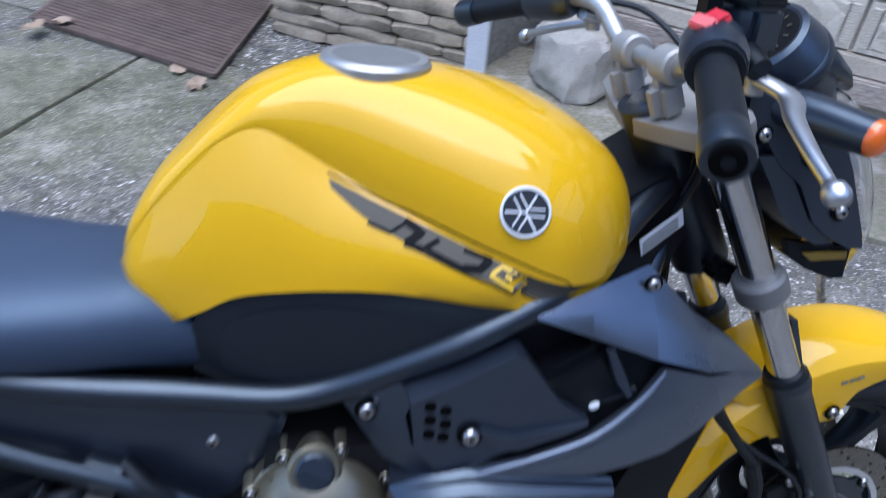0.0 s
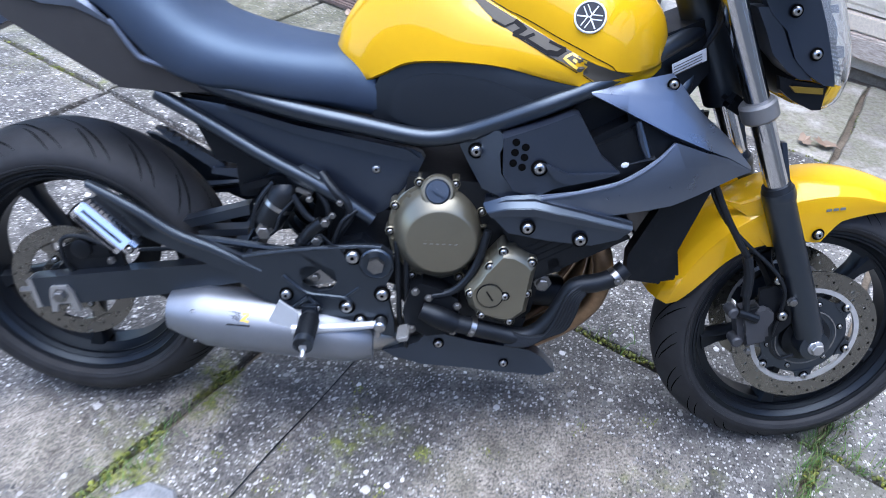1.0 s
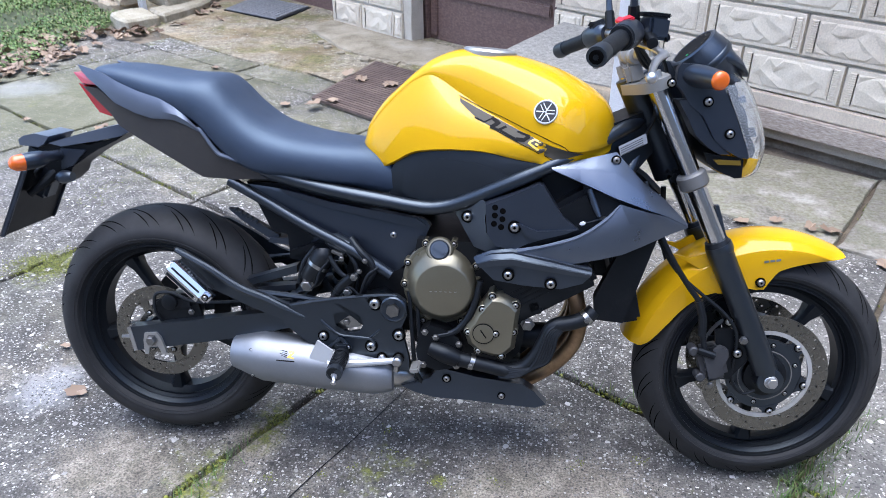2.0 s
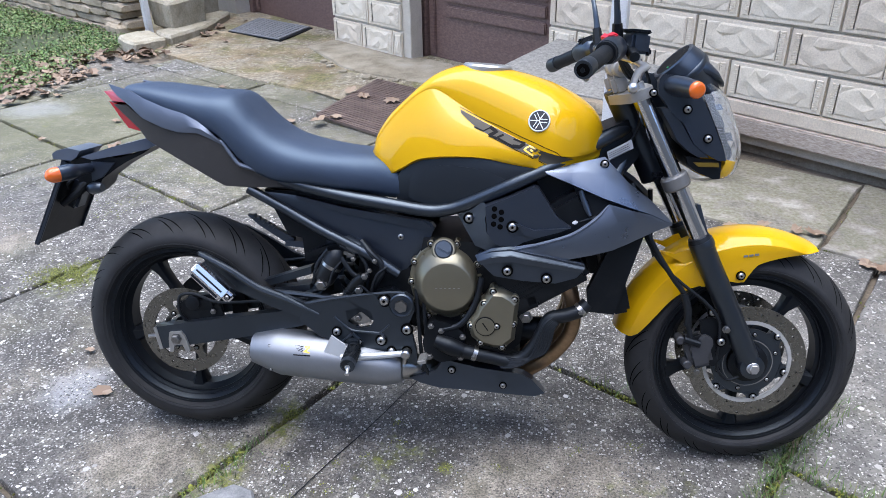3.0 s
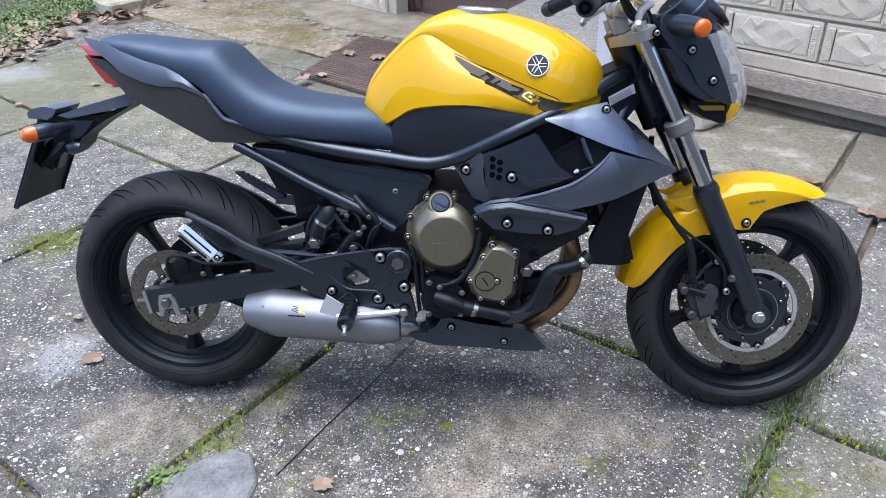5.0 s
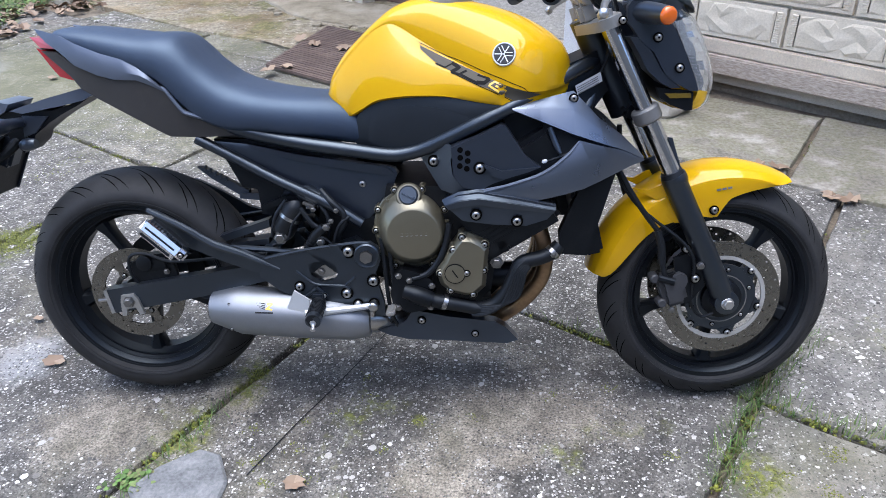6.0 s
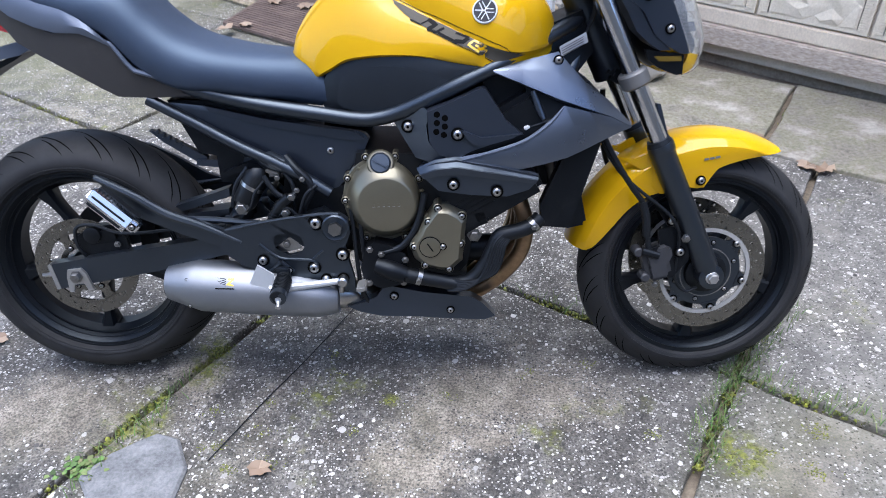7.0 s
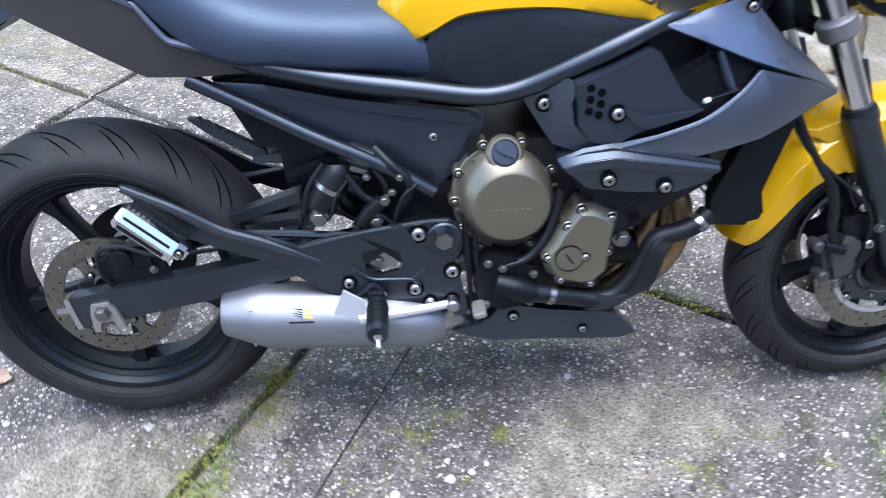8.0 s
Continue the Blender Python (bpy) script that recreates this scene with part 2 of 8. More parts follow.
    h = mathn(nt, "ADD", mathn(nt, "ADD", heights[1], heights[2]), mathn(nt, "MULTIPLY", tex_noise(nt, co, 170.0, 5.0), 0.55))
    nt.links.new(bump(nt, h, 0.9, 0.010), p.inputs["Normal"])
    return m


def make_rough(name, tones, scale, relief, fine=160.0, rough=0.85, island=False, lo=0.28, hi=0.72):
    """Stone, earth, plaster: tones by noise at two scales, with relief; pieces differ a little."""
    m, nt, p, co = base(name)
    a, b = tex_noise(nt, co, scale, 7.0, 0.65), tex_noise(nt, co, fine, 4.0, 0.65)
    col = ramp(nt, a, [(lo + (hi - lo) * i / (len(tones) - 1), c) for i, c in enumerate(tones)])
    col = mixc(nt, 0.35, col, ramp(nt, b, [(0.3, tuple(c * 0.5 for c in tones[0])), (0.72, tones[-1])]))
    info = nt.nodes.new("ShaderNodeNewGeometry").outputs["Random Per Island"] if island else nt.nodes.new("ShaderNodeObjectInfo").outputs["Random"]
    col = mixc(nt, 0.5, col, ramp(nt, info, [(0.0, (0.40, 0.40, 0.40)), (1.0, (0.62, 0.62, 0.60))]), "OVERLAY")
    nt.links.new(col, p.inputs["Base Color"])
    p.inputs["Roughness"].default_value = rough
    nt.links.new(bump(nt, mathn(nt, "ADD", mathn(nt, "MULTIPLY", a, 0.8), mathn(nt, "MULTIPLY", b, 0.35)), 0.8, relief), p.inputs["Normal"])
    return m


def make_yard():
    """Old poured concrete: brown dirt, bare grey cement and olive moss in patches, pits, pale grit."""
    m, nt, p, co = base("old_mossy_concrete")
    a, b, c = tex_noise(nt, co, 1.9, 8.0, 0.7), tex_noise(nt, co, 3.4, 8.0, 0.72), tex_noise(nt, co, 26.0, 6.0, 0.7)
    dirt = ramp(nt, b, [(0.32, (0.088, 0.066, 0.036)), (0.48, (0.195, 0.152, 0.092)), (0.64, (0.36, 0.295, 0.205))])
    grey = ramp(nt, c, [(0.30, (0.108, 0.094, 0.066)), (0.52, (0.240, 0.212, 0.160)), (0.72, (0.41, 0.372, 0.30))])
    col = mixc(nt, ramp(nt, a, [(0.43, (0, 0, 0)), (0.55, (1, 1, 1))]), dirt, grey)
    moss_at = ramp(nt, tex_noise(nt, co, 2.3, 7.0, 0.72), [(0.48, (0, 0, 0)), (0.60, (0.8, 0.8, 0.8))])
    col = mixc(nt, moss_at, col, ramp(nt, c, [(0.35, (0.060, 0.058, 0.016)), (0.66, (0.185, 0.180, 0.062))]))
    rough_ = ramp(nt, tex_noise(nt, co, 95.0, 4.0, 0.7), [(0.34, (0.18, 0.18, 0.17)), (0.64, (0.82, 0.81, 0.79))])
    col = mixc(nt, 0.75, col, rough_, "OVERLAY")
    v = nt.nodes.new("ShaderNodeTexVoronoi")
    v.inputs["Scale"].default_value = 42.0
    nt.links.new(co, v.inputs["Vector"])
    sep = nt.nodes.new("ShaderNodeSeparateColor")
    nt.links.new(v.outputs["Color"], sep.inputs[0])
    grit = mathn(nt, "MULTIPLY", mathn(nt, "LESS_THAN", v.outputs["Distance"], 0.26), mathn(nt, "GREATER_THAN", sep.outputs[0], 0.76))
    col = mixc(nt, mathn(nt, "MULTIPLY", grit, 0.8), col, ramp(nt, sep.outputs[1], [(0.0, (0.07, 0.06, 0.045)), (0.5, (0.40, 0.37, 0.32)), (1.0, (0.62, 0.60, 0.55))]))
    nt.links.new(col, p.inputs["Base Color"])
    p.inputs["Roughness"].default_value = 0.85
    h = mathn(nt, "ADD", mathn(nt, "MULTIPLY", b, 1.4), mathn(nt, "ADD", mathn(nt, "MULTIPLY", c, 0.6), mathn(nt, "MULTIPLY", grit, 0.25)))
    nt.links.new(bump(nt, h, 0.9, 0.022), p.inputs["Normal"])
    return m


def make_wood(name, tones, stretch, rough=0.6):
    m, nt, p, co = base(name)
    mp = nt.nodes.new("ShaderNodeMapping")
    mp.inputs["Scale"].default_value = stretch
    mp.inputs["Rotation"].default_value = (0, 0, radians(40.5))
    nt.links.new(co, mp.inputs["Vector"])
    a = tex_noise(nt, mp.outputs[0], 6.0, 9.0, 0.7)
    col = ramp(nt, a, [(0.25, tones[0]), (0.5, tones[1]), (0.78, tones[2])])
    nt.links.new(col, p.inputs["Base Color"])
    p.inputs["Roughness"].default_value = rough
    nt.links.new(bump(nt, a, 0.7, 0.003), p.inputs["Normal"])
    return m


def make_leafy(name, tones):
    m, nt, p, co = base(name)
    info = nt.nodes.new("ShaderNodeNewGeometry").outputs["Random Per Island"]
    nt.links.new(ramp(nt, info, [(i / (len(tones) - 1), c) for i, c in enumerate(tones)]), p.inputs["Base Color"])
    p.inputs["Roughness"].default_value = 0.6
    return m


M_RUBBER = make_rubber()
M_GLASS = make_glass("clear_lens")
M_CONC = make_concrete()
M_CEM = make_rough("worn_tan_cement", [(0.095, 0.084, 0.062), (0.18, 0.163, 0.128), (0.165, 0.160, 0.095), (0.27, 0.245, 0.205), (0.42, 0.395, 0.345)], 4.5, 0.016, 60.0, lo=0.34, hi=0.67)
M_EARTH = make_rough("damp_earth", [(0.055, 0.042, 0.030), (0.13, 0.105, 0.078), (0.25, 0.215, 0.165)], 5.0, 0.012, 90.0)
M_FOOT = make_rough("stained_footing", [(0.10, 0.082, 0.060), (0.20, 0.17, 0.13), (0.31, 0.275, 0.22)], 4.0, 0.010, 60.0)
M_OLDC = make_yard()
M_APRON = make_rough("pale_cement_apron", [(0.095, 0.078, 0.045), (0.20, 0.172, 0.120), (0.30, 0.262, 0.198), (0.37, 0.335, 0.27)], 4.0, 0.010, 90.0, lo=0.32, hi=0.68)
M_SOIL = make_rough("mossy_soil", [(0.022, 0.030, 0.010), (0.040, 0.060, 0.018), (0.085, 0.095, 0.040)], 9.0, 0.012, 80.0)
M_UNSEEN = make_rough("unseen_wall_grey", [(0.13, 0.129, 0.127), (0.19, 0.188, 0.185), (0.25, 0.247, 0.243)], 6.0, 0.004, 60.0)
M_BLOCK = make_rough("pale_concrete_block", [(0.535, 0.468, 0.365), (0.67, 0.594, 0.478), (0.75, 0.677, 0.56)], 5.0, 0.003, 120.0)
M_MORTAR = make_rough("pale_mortar", [(0.37, 0.342, 0.29), (0.45, 0.418, 0.36), (0.51, 0.477, 0.42)], 8.0, 0.003, 150.0)
M_LANDING = make_rough("speckled_landing_concrete", [(0.12, 0.115, 0.105), (0.24, 0.23, 0.21), (0.38, 0.37, 0.34)], 40.0, 0.004, 110.0)
M_SILL = make_wood("weathered_board", ((0.165, 0.126, 0.098), (0.40, 0.342, 0.285), (0.62, 0.56, 0.485)), (0.35, 9.0, 26.0), 0.8)
M_DOOR = make_wood("brown_stained_door", ((0.075, 0.045, 0.040), (0.13, 0.082, 0.072), (0.22, 0.15, 0.125)), (2.0, 9.0, 12.0), 0.55)
M_STONE = make_rough("layered_sandstone", [(0.165, 0.132, 0.086), (0.34, 0.278, 0.195), (0.49, 0.415, 0.315)], 8.0, 0.008, 80.0)
M_PALE = make_rough("pale_stone", [(0.17, 0.155, 0.10), (0.31, 0.28, 0.21), (0.44, 0.405, 0.33)], 9.0, 0.010, 70.0)
M_WPAINT = make_rough("white_painted_metal", [(0.55, 0.56, 0.57), (0.70, 0.71, 0.72), (0.78, 0.78, 0.78)], 7.0, 0.0008, 200.0, 0.4)
M_RUST = make_rough("rusty_brown_iron", [(0.060, 0.040, 0.034), (0.105, 0.072, 0.060), (0.15, 0.108, 0.090)], 11.0, 0.002, 200.0, 0.7)
M_MAT = make_rough("grey_rubber_mat", [(0.07, 0.073, 0.08), (0.16, 0.165, 0.175), (0.32, 0.325, 0.335)], 60.0, 0.004, 260.0, 0.8)
M_GRASS = make_leafy("grass_blades", [(0.030, 0.062, 0.012), (0.070, 0.145, 0.026), (0.17, 0.150, 0.070), (0.11, 0.215, 0.046), (0.048, 0.110, 0.020), (0.20, 0.26, 0.085)])
M_MOSS = make_leafy("moss", [(0.036, 0.043, 0.010), (0.075, 0.092, 0.014), (0.15, 0.172, 0.022), (0.085, 0.080, 0.024), (0.25, 0.27, 0.034)])
M_LEAF = make_leafy("dry_leaves", [(0.10, 0.062, 0.040), (0.20, 0.135, 0.090), (0.32, 0.24, 0.17), (0.15, 0.10, 0.066)])
M_SLATE = make_rough("blue_grey_slate", [(0.075, 0.079, 0.086), (0.15, 0.155, 0.163), (0.26, 0.265, 0.272)], 22.0, 0.006, 130.0)
M_SILVER = plain("silver_painted_alloy", (0.50, 0.53, 0.56), 0.42, 0.45, 0, 0.08, 350.0, 0.0, 0.04)


# ---- building helpers ----
def part(name, bm, material, parent=None, label="", sharp=35):
    """Links a bmesh as one mesh object under a thing or a part."""
    bmesh.ops.recalc_face_normals(bm, faces=bm.faces)
    me = bpy.data.meshes.new(name)
    bm.to_mesh(me)
    bm.free()
    me.materials.append(material)
    me.shade_smooth()
    me.set_sharp_from_angle(angle=radians(sharp))
    ob = new(name, me)
    ob.parent = parent
    return tagged(ob, label)


def spline(pts, n):
    """Points on a smooth curve through pts, n to a span."""
    p = [np.array(q, float) for q in pts]
    p = [2 * p[0] - p[1]] + p + [2 * p[-1] - p[-2]]
    out = []
    for i in range(1, len(p) - 2):
        a, b, c, d = p[i - 1 : i + 3]
        for k in range(n):
            t = k / n
            out.append(0.5 * (2 * b + (c - a) * t + (2 * a - 5 * b + 4 * c - d) * t**2 + (3 * b - a - 3 * c + d) * t**3))
    return out + [p[-2]]


def loft(rings, caps=True, closed=True, bm=None):
    bm = bm or bmesh.new()
    rows = [[bm.verts.new(tuple(q)) for q in r] for r in rings]
    for a, b in zip(rows, rows[1:]):
        for i in range(len(a) if closed else len(a) - 1):
            j = (i + 1) % len(a)
            bm.faces.new((a[i], a[j], b[j], b[i]))
    if caps and closed:
        bm.faces.new(rows[0])
        bm.faces.new(rows[-1])
    return bm


def tube(pts, r, n=10, res=5, bm=None, smooth=True):
    """A round tube along a smooth curve; r is one radius or one for each point."""
    rr = [r] * len(pts) if isinstance(r, (int, float)) else list(r)
    path = spline([(*p, q) for p, q in zip(pts, rr)], res) if smooth else [np.array((*p, q)) for p, q in zip(pts, rr)]
    c = [Vector(p[:3]) for p in path]
    side = None
    rings = []
    for i, q in enumerate(c):
        t = (c[min(i + 1, len(c) - 1)] - c[max(i - 1, 0)]).normalized()
        if side is None:
            side = t.orthogonal().normalized()
        side = (side - t * side.dot(t)).normalized()
        up = t.cross(side)
        rad = float(path[i][3])
        rings.append([q + rad * (math.cos(a) * side + math.sin(a) * up) for a in (2 * math.pi * k / n for k in range(n))])
    return loft(rings, bm=bm)


def lathe(profile, centre=(0, 0, 0), n=40, axis="y", bm=None, closed=False):
    """Turned round an axis through centre; profile rows are (along, radius)."""
    bm = bm or bmesh.new()
    rows = []
    for h, r in profile:
        row = []
        for k in range(n):
            a = 2 * math.pi * k / n
            u, v = r * math.cos(a), r * math.sin(a)
            q = {"y": (u, h, v), "x": (h, u, v), "z": (u, v, h)}[axis]
            row.append(bm.verts.new((centre[0] + q[0], centre[1] + q[1], centre[2] + q[2])))
        rows.append(row)
    pairs = list(zip(rows, rows[1:])) + ([(rows[-1], rows[0])] if closed else [])
    for a, b in pairs:
        for k in range(n):
            j = (k + 1) % n
            bm.faces.new((a[k], a[j], b[j], b[k]))
    if not closed:
        bm.faces.new(rows[0])
        bm.faces.new(rows[-1])
    return bm


def tidy(bm, size, seg=2):
    if size:
        es = [e for e in bm.edges if len(e.link_faces) == 2 and e.calc_face_angle(0) > 0.5]
        bmesh.ops.bevel(bm, geom=es, offset=size, segments=seg, affect="EDGES", clamp_overlap=True)
    big = [f for f in bm.faces if len(f.verts) > 4]
    bmesh.ops.triangulate(bm, faces=big)
    return bm


def panel(pts, thick, bevel=0.004, back=None):
    """A plate whose outer outline is pts (x, y, z); it is thick towards +y. back: how much the inner outline shrinks."""
    bm = bmesh.new()
    c = sum((Vector(p) for p in pts), Vector()) / len(pts)
    a = [bm.verts.new(p) for p in pts]
    b = []
    for p in pts:
        q = Vector(p)
        if back:
            q = q.lerp(c, back)
        b.append(bm.verts.new((q.x, p[1] + thick, q.z)))
    bm.faces.new(a)
    bm.faces.new(b[::-1])
    for i in range(len(a)):
        j = (i + 1) % len(a)
        bm.faces.new((a[i], b[i], b[j], a[j]))
    return tidy(bm, bevel)


def prism(outline, y0, y1, bevel=0.004):
    return panel([(x, y0, z) for x, z in outline], y1 - y0, bevel)


def flat(outline, z0, z1, bevel=0.004):
    """A level plate: outline rows are (x, y)."""
    bm = bmesh.new()
    a = [bm.verts.new((x, y, z1)) for x, y in outline]
    b = [bm.verts.new((x, y, z0)) for x, y in outline]
    bm.faces.new(a)
    bm.faces.new(b[::-1])
    for i in range(len(a)):
        j = (i + 1) % len(a)
        bm.faces.new((a[i], b[i], b[j], a[j]))
    return tidy(bm, bevel)


def box(c, s, rot=(0, 0, 0), bevel=0.004, bm=None):
    m = bmesh.new()
    bmesh.ops.create_cube(m, size=1.0)
    bmesh.ops.scale(m, vec=s, verts=m.verts)
    tidy(m, bevel)
    bmesh.ops.transform(m, matrix=pose(*c, *rot), verts=m.verts)
    if bm is None:
        return m
    me = bpy.data.meshes.new("scrap")
    m.to_mesh(me)
    m.free()
    bm.from_mesh(me)
    bpy.data.meshes.remove(me)
    return bm


def mirrored(bm):
    """The same shape on the other side."""
    c = bm.copy()
    for v in c.verts:
        v.co.y = -v.co.y
    return c


def moved(bm, m):
    bmesh.ops.transform(bm, matrix=m, verts=bm.verts)
    return bm


def pair(name, bm, material, parent, label="", sharp=35):
    """A part on the right side and its twin on the left."""
    other = mirrored(bm)
    return part(name, bm, material, parent, label, sharp), part(name, other, material, parent, label, sharp)


def bolt_mesh():
    """Button head with a dark hexagon socket."""
    bm = lathe([(0, 1.28), (-0.10, 1.28), (-0.12, 0.90), (-0.40, 0.88), (-0.66, 0.74), (-0.78, 0.48), (-0.78, 0.27)], n=18)
    bmesh.ops.recalc_face_normals(bm, faces=bm.faces)
    cap = max((f for f in bm.faces if len(f.verts) == 18), key=lambda f: -f.calc_center_median().y)
    new_f = bmesh.ops.extrude_discrete_faces(bm, faces=[cap])["faces"][0]
    bmesh.ops.translate(bm, vec=(0, 0.30, 0), verts=new_f.verts)
    for f in bm.faces:
        rad = max((v.co.x**2 + v.co.z**2) ** 0.5 for v in f.verts)
        if (f.calc_center_median().y > -0.77 and rad < 0.30) or rad > 1.2:
            f.material_index = 1
    me = bpy.data.meshes.new("bolt")
    bm.to_mesh(me)
    bm.free()
    me.materials.append(M_STEEL)
    me.materials.append(M_GROOVE)
    me.shade_smooth()
    me.set_sharp_from_angle(angle=radians(40))
    return me


def hex_mesh():
    bm = lathe([(0, 1.35), (-0.15, 1.35), (-0.2, 1.0), (-0.95, 1.0), (-1.05, 0.82)], n=6)
    me = bpy.data.meshes.new("hex_bolt")
    bmesh.ops.recalc_face_normals(bm, faces=bm.faces)
    bm.to_mesh(me)
    bm.free()
    me.materials.append(M_DULL)
    return me


BOLT, HEXB = bolt_mesh(), hex_mesh()


def bolt(x, y, z, r, parent, mesh=None, turn=(0, 0, 0)):
    ob = new("bolt", mesh or BOLT)
    ob.parent = parent
    ob.matrix_basis = pose(x, y, z, *turn) @ Matrix.Diagonal((r, r, r, 1))
    return ob


def thing(name, label, category, group="", m=None):
    ob = new(name)
    ob.empty_display_size = 0.1
    if m is not None:
        ob.matrix_basis = m
    return tagged(ob, label, category, group)


def cover(top, low, bulge, thick=0.012, rows=8, n=3):
    """A smooth bowed shell between an upper and a lower edge, bulging towards -y."""
    a, b = spline(top, n), spline(low, n)
    rings = []
    for k in range(rows + 1):
        f = k / rows
        w = math.sin(math.pi * f) ** 0.7 if 0 < f < 1 else 0.0
        ring = []
        for i, (p, q) in enumerate(zip(a, b)):
            e = min(1.0, 4.0 * min(i, len(a) - 1 - i) / (len(a) - 1) + 0.1)
            c = p + (q - p) * f
            ring.append((c[0], c[1] - bulge * w * e, c[2]))
        rings.append(ring)
    bm = loft(rings, caps=False, closed=False)
    bmesh.ops.recalc_face_normals(bm, faces=bm.faces)
    if sum(f.normal.y for f in bm.faces) > 0:
        bmesh.ops.reverse_faces(bm, faces=bm.faces)
    bmesh.ops.solidify(bm, geom=bm.faces, thickness=thick)
    return bm


def facets(rows, thick=0.012):
    """A shell of flat facets from rows of points, thick towards +y, with softened edges."""
    bm = loft(rows, caps=False, closed=False)
    bmesh.ops.recalc_face_normals(bm, faces=bm.faces)
    if sum(f.normal.y for f in bm.faces) > 0:
        bmesh.ops.reverse_faces(bm, faces=bm.faces)
    bmesh.ops.solidify(bm, geom=bm.faces, thickness=thick)
    es = [e for e in bm.edges if len(e.link_faces) == 2 and e.calc_face_angle(0) > 0.15]
    bmesh.ops.bevel(bm, geom=es, offset=0.0025, segments=2, affect="EDGES", clamp_overlap=True)
    return bm


def joined(*meshes):
    """Several bmeshes as one."""
    out = bmesh.new()
    for b in meshes:
        me = bpy.data.meshes.new("scrap")
        b.to_mesh(me)
        b.free()
        out.from_mesh(me)
        bpy.data.meshes.remove(me)
    return out


# ---- ground ----
rng = random.Random(7)
WALL_A = radians(-40.5)
WD = Vector((math.cos(WALL_A), math.sin(WALL_A), 0))
WN = Vector((math.sin(WALL_A), -math.cos(WALL_A), 0))
W0 = Vector((-0.11, 4.18, 0))


def wall_m(s, out, z):
    """A pose on the garage wall: s metres along it, out metres before it; local x runs along, local -y faces out."""
    q = W0 + WD * s + WN * out
    return Matrix.Translation((q.x, q.y, z)) @ Matrix.Rotation(WALL_A, 4, "Z")


def ground_sheet():
    bm = bmesh.new()
    xs_ = [-900, -60, -12] + [-6 + 0.15 * i for i in range(81)] + [12, 60, 900]
    ys_ = [-900, -60, -12] + [-4 + 0.15 * i for i in range(81)] + [14, 60, 900]
    grid = [[bm.verts.new((x, y, -0.032 + 0.010 * noise.noise(Vector((x * 1.7, y * 1.7, 0))))) for x in xs_] for y in ys_]
    for a, b in zip(grid, grid[1:]):
        for i in range(len(xs_) - 1):
            bm.faces.new((a[i], a[i + 1], b[i + 1], b[i]))
    return bm


ground = part("ground", ground_sheet(), M_EARTH)
tagged(ground, "damp brown earth under and between the slabs", "ground", kind="structure")

# slabs of exposed-aggregate concrete: rows along the wall's direction, joints across
UD = Vector((1.0, -0.648)).normalized()
VD = Vector((math.cos(radians(59)), math.sin(radians(59))))


def on_u1(x):
    return Vector((x, 1.43 - 0.648 * (x + 0.68)))


def slab_bm(quad, top):
    """One slab with worn, wavering edges."""
    bm = bmesh.new()
    loop = []
    for i in range(4):
        a, b = quad[i], quad[(i + 1) % 4]
        n = max(4, int((b - a).length / 0.07))
        for k in range(n):
            q = a.lerp(b, k / n)
            w = noise.noise(Vector((q.x * 5, q.y * 5, i * 3.1))) * 0.008 + noise.noise(Vector((q.x * 23, q.y * 23, i))) * 0.005
            nn = Vector((-(b - a).y, (b - a).x)).normalized()
            q = q + nn * (0.011 + w)
            loop.append(q)
    c = sum(loop, Vector((0, 0))) / len(loop)
    z = lambda q: top + 0.003 * noise.noise(Vector((q.x * 0.9, q.y * 0.9, 5)))
    rows = []
    for shrink, dz in ((0.0, -0.05), (0.0, -0.008), (0.004, -0.002), (0.012, 0.0)):
        row = []
        for q in loop:
            d = (c - q).normalized() * shrink
            row.append(bm.verts.new((q.x + d.x, q.y + d.y, (z(q) if dz > -0.04 else top) + dz)))
        rows.append(row)
    for a, b in zip(rows, rows[1:]):
        for i in range(len(a)):
            j = (i + 1) % len(a)
            bm.faces.new((a[i], a[j], b[j], b[i]))
    bm.faces.new(rows[-1])
    bmesh.ops.triangulate(bm, faces=[f for f in bm.faces if len(f.verts) > 4])
    return bm


pavement = thing("pavement", "grey exposed-aggregate concrete slabs with mossy joints", "pavement")
tagged(pavement, kind="structure")
cuts = [-5.6, -4.6, -3.6, -2.6, -1.6, -0.55, 0.575, 1.57, 2.57, 3.6, 4.6, 5.6]
ROW = 1.53
for r in range(-4, 2):
    for a, b in zip(cuts, cuts[1:]):
        if r == 1 and a < -2.7:
            continue
        lo, hi = r, r + 1
        quad = []
        for x, k in ((a, lo), (b, lo), (b, hi), (a, hi)):
            q = on_u1(x)
            step = VD * (ROW * 0.86 * k)
            if r == 1 and k == 2:
                step = VD * (ROW * 0.86 + (0.80 if a > 0.5 else 0.52))
            if r == 1:
                q = q + UD * 0.22 * (-1)
            quad.append(q + step)
        if r == 0 and max(q.x for q in quad) < -2.3:
            continue
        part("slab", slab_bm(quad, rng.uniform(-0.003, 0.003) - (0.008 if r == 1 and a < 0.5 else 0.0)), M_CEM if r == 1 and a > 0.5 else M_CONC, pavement)

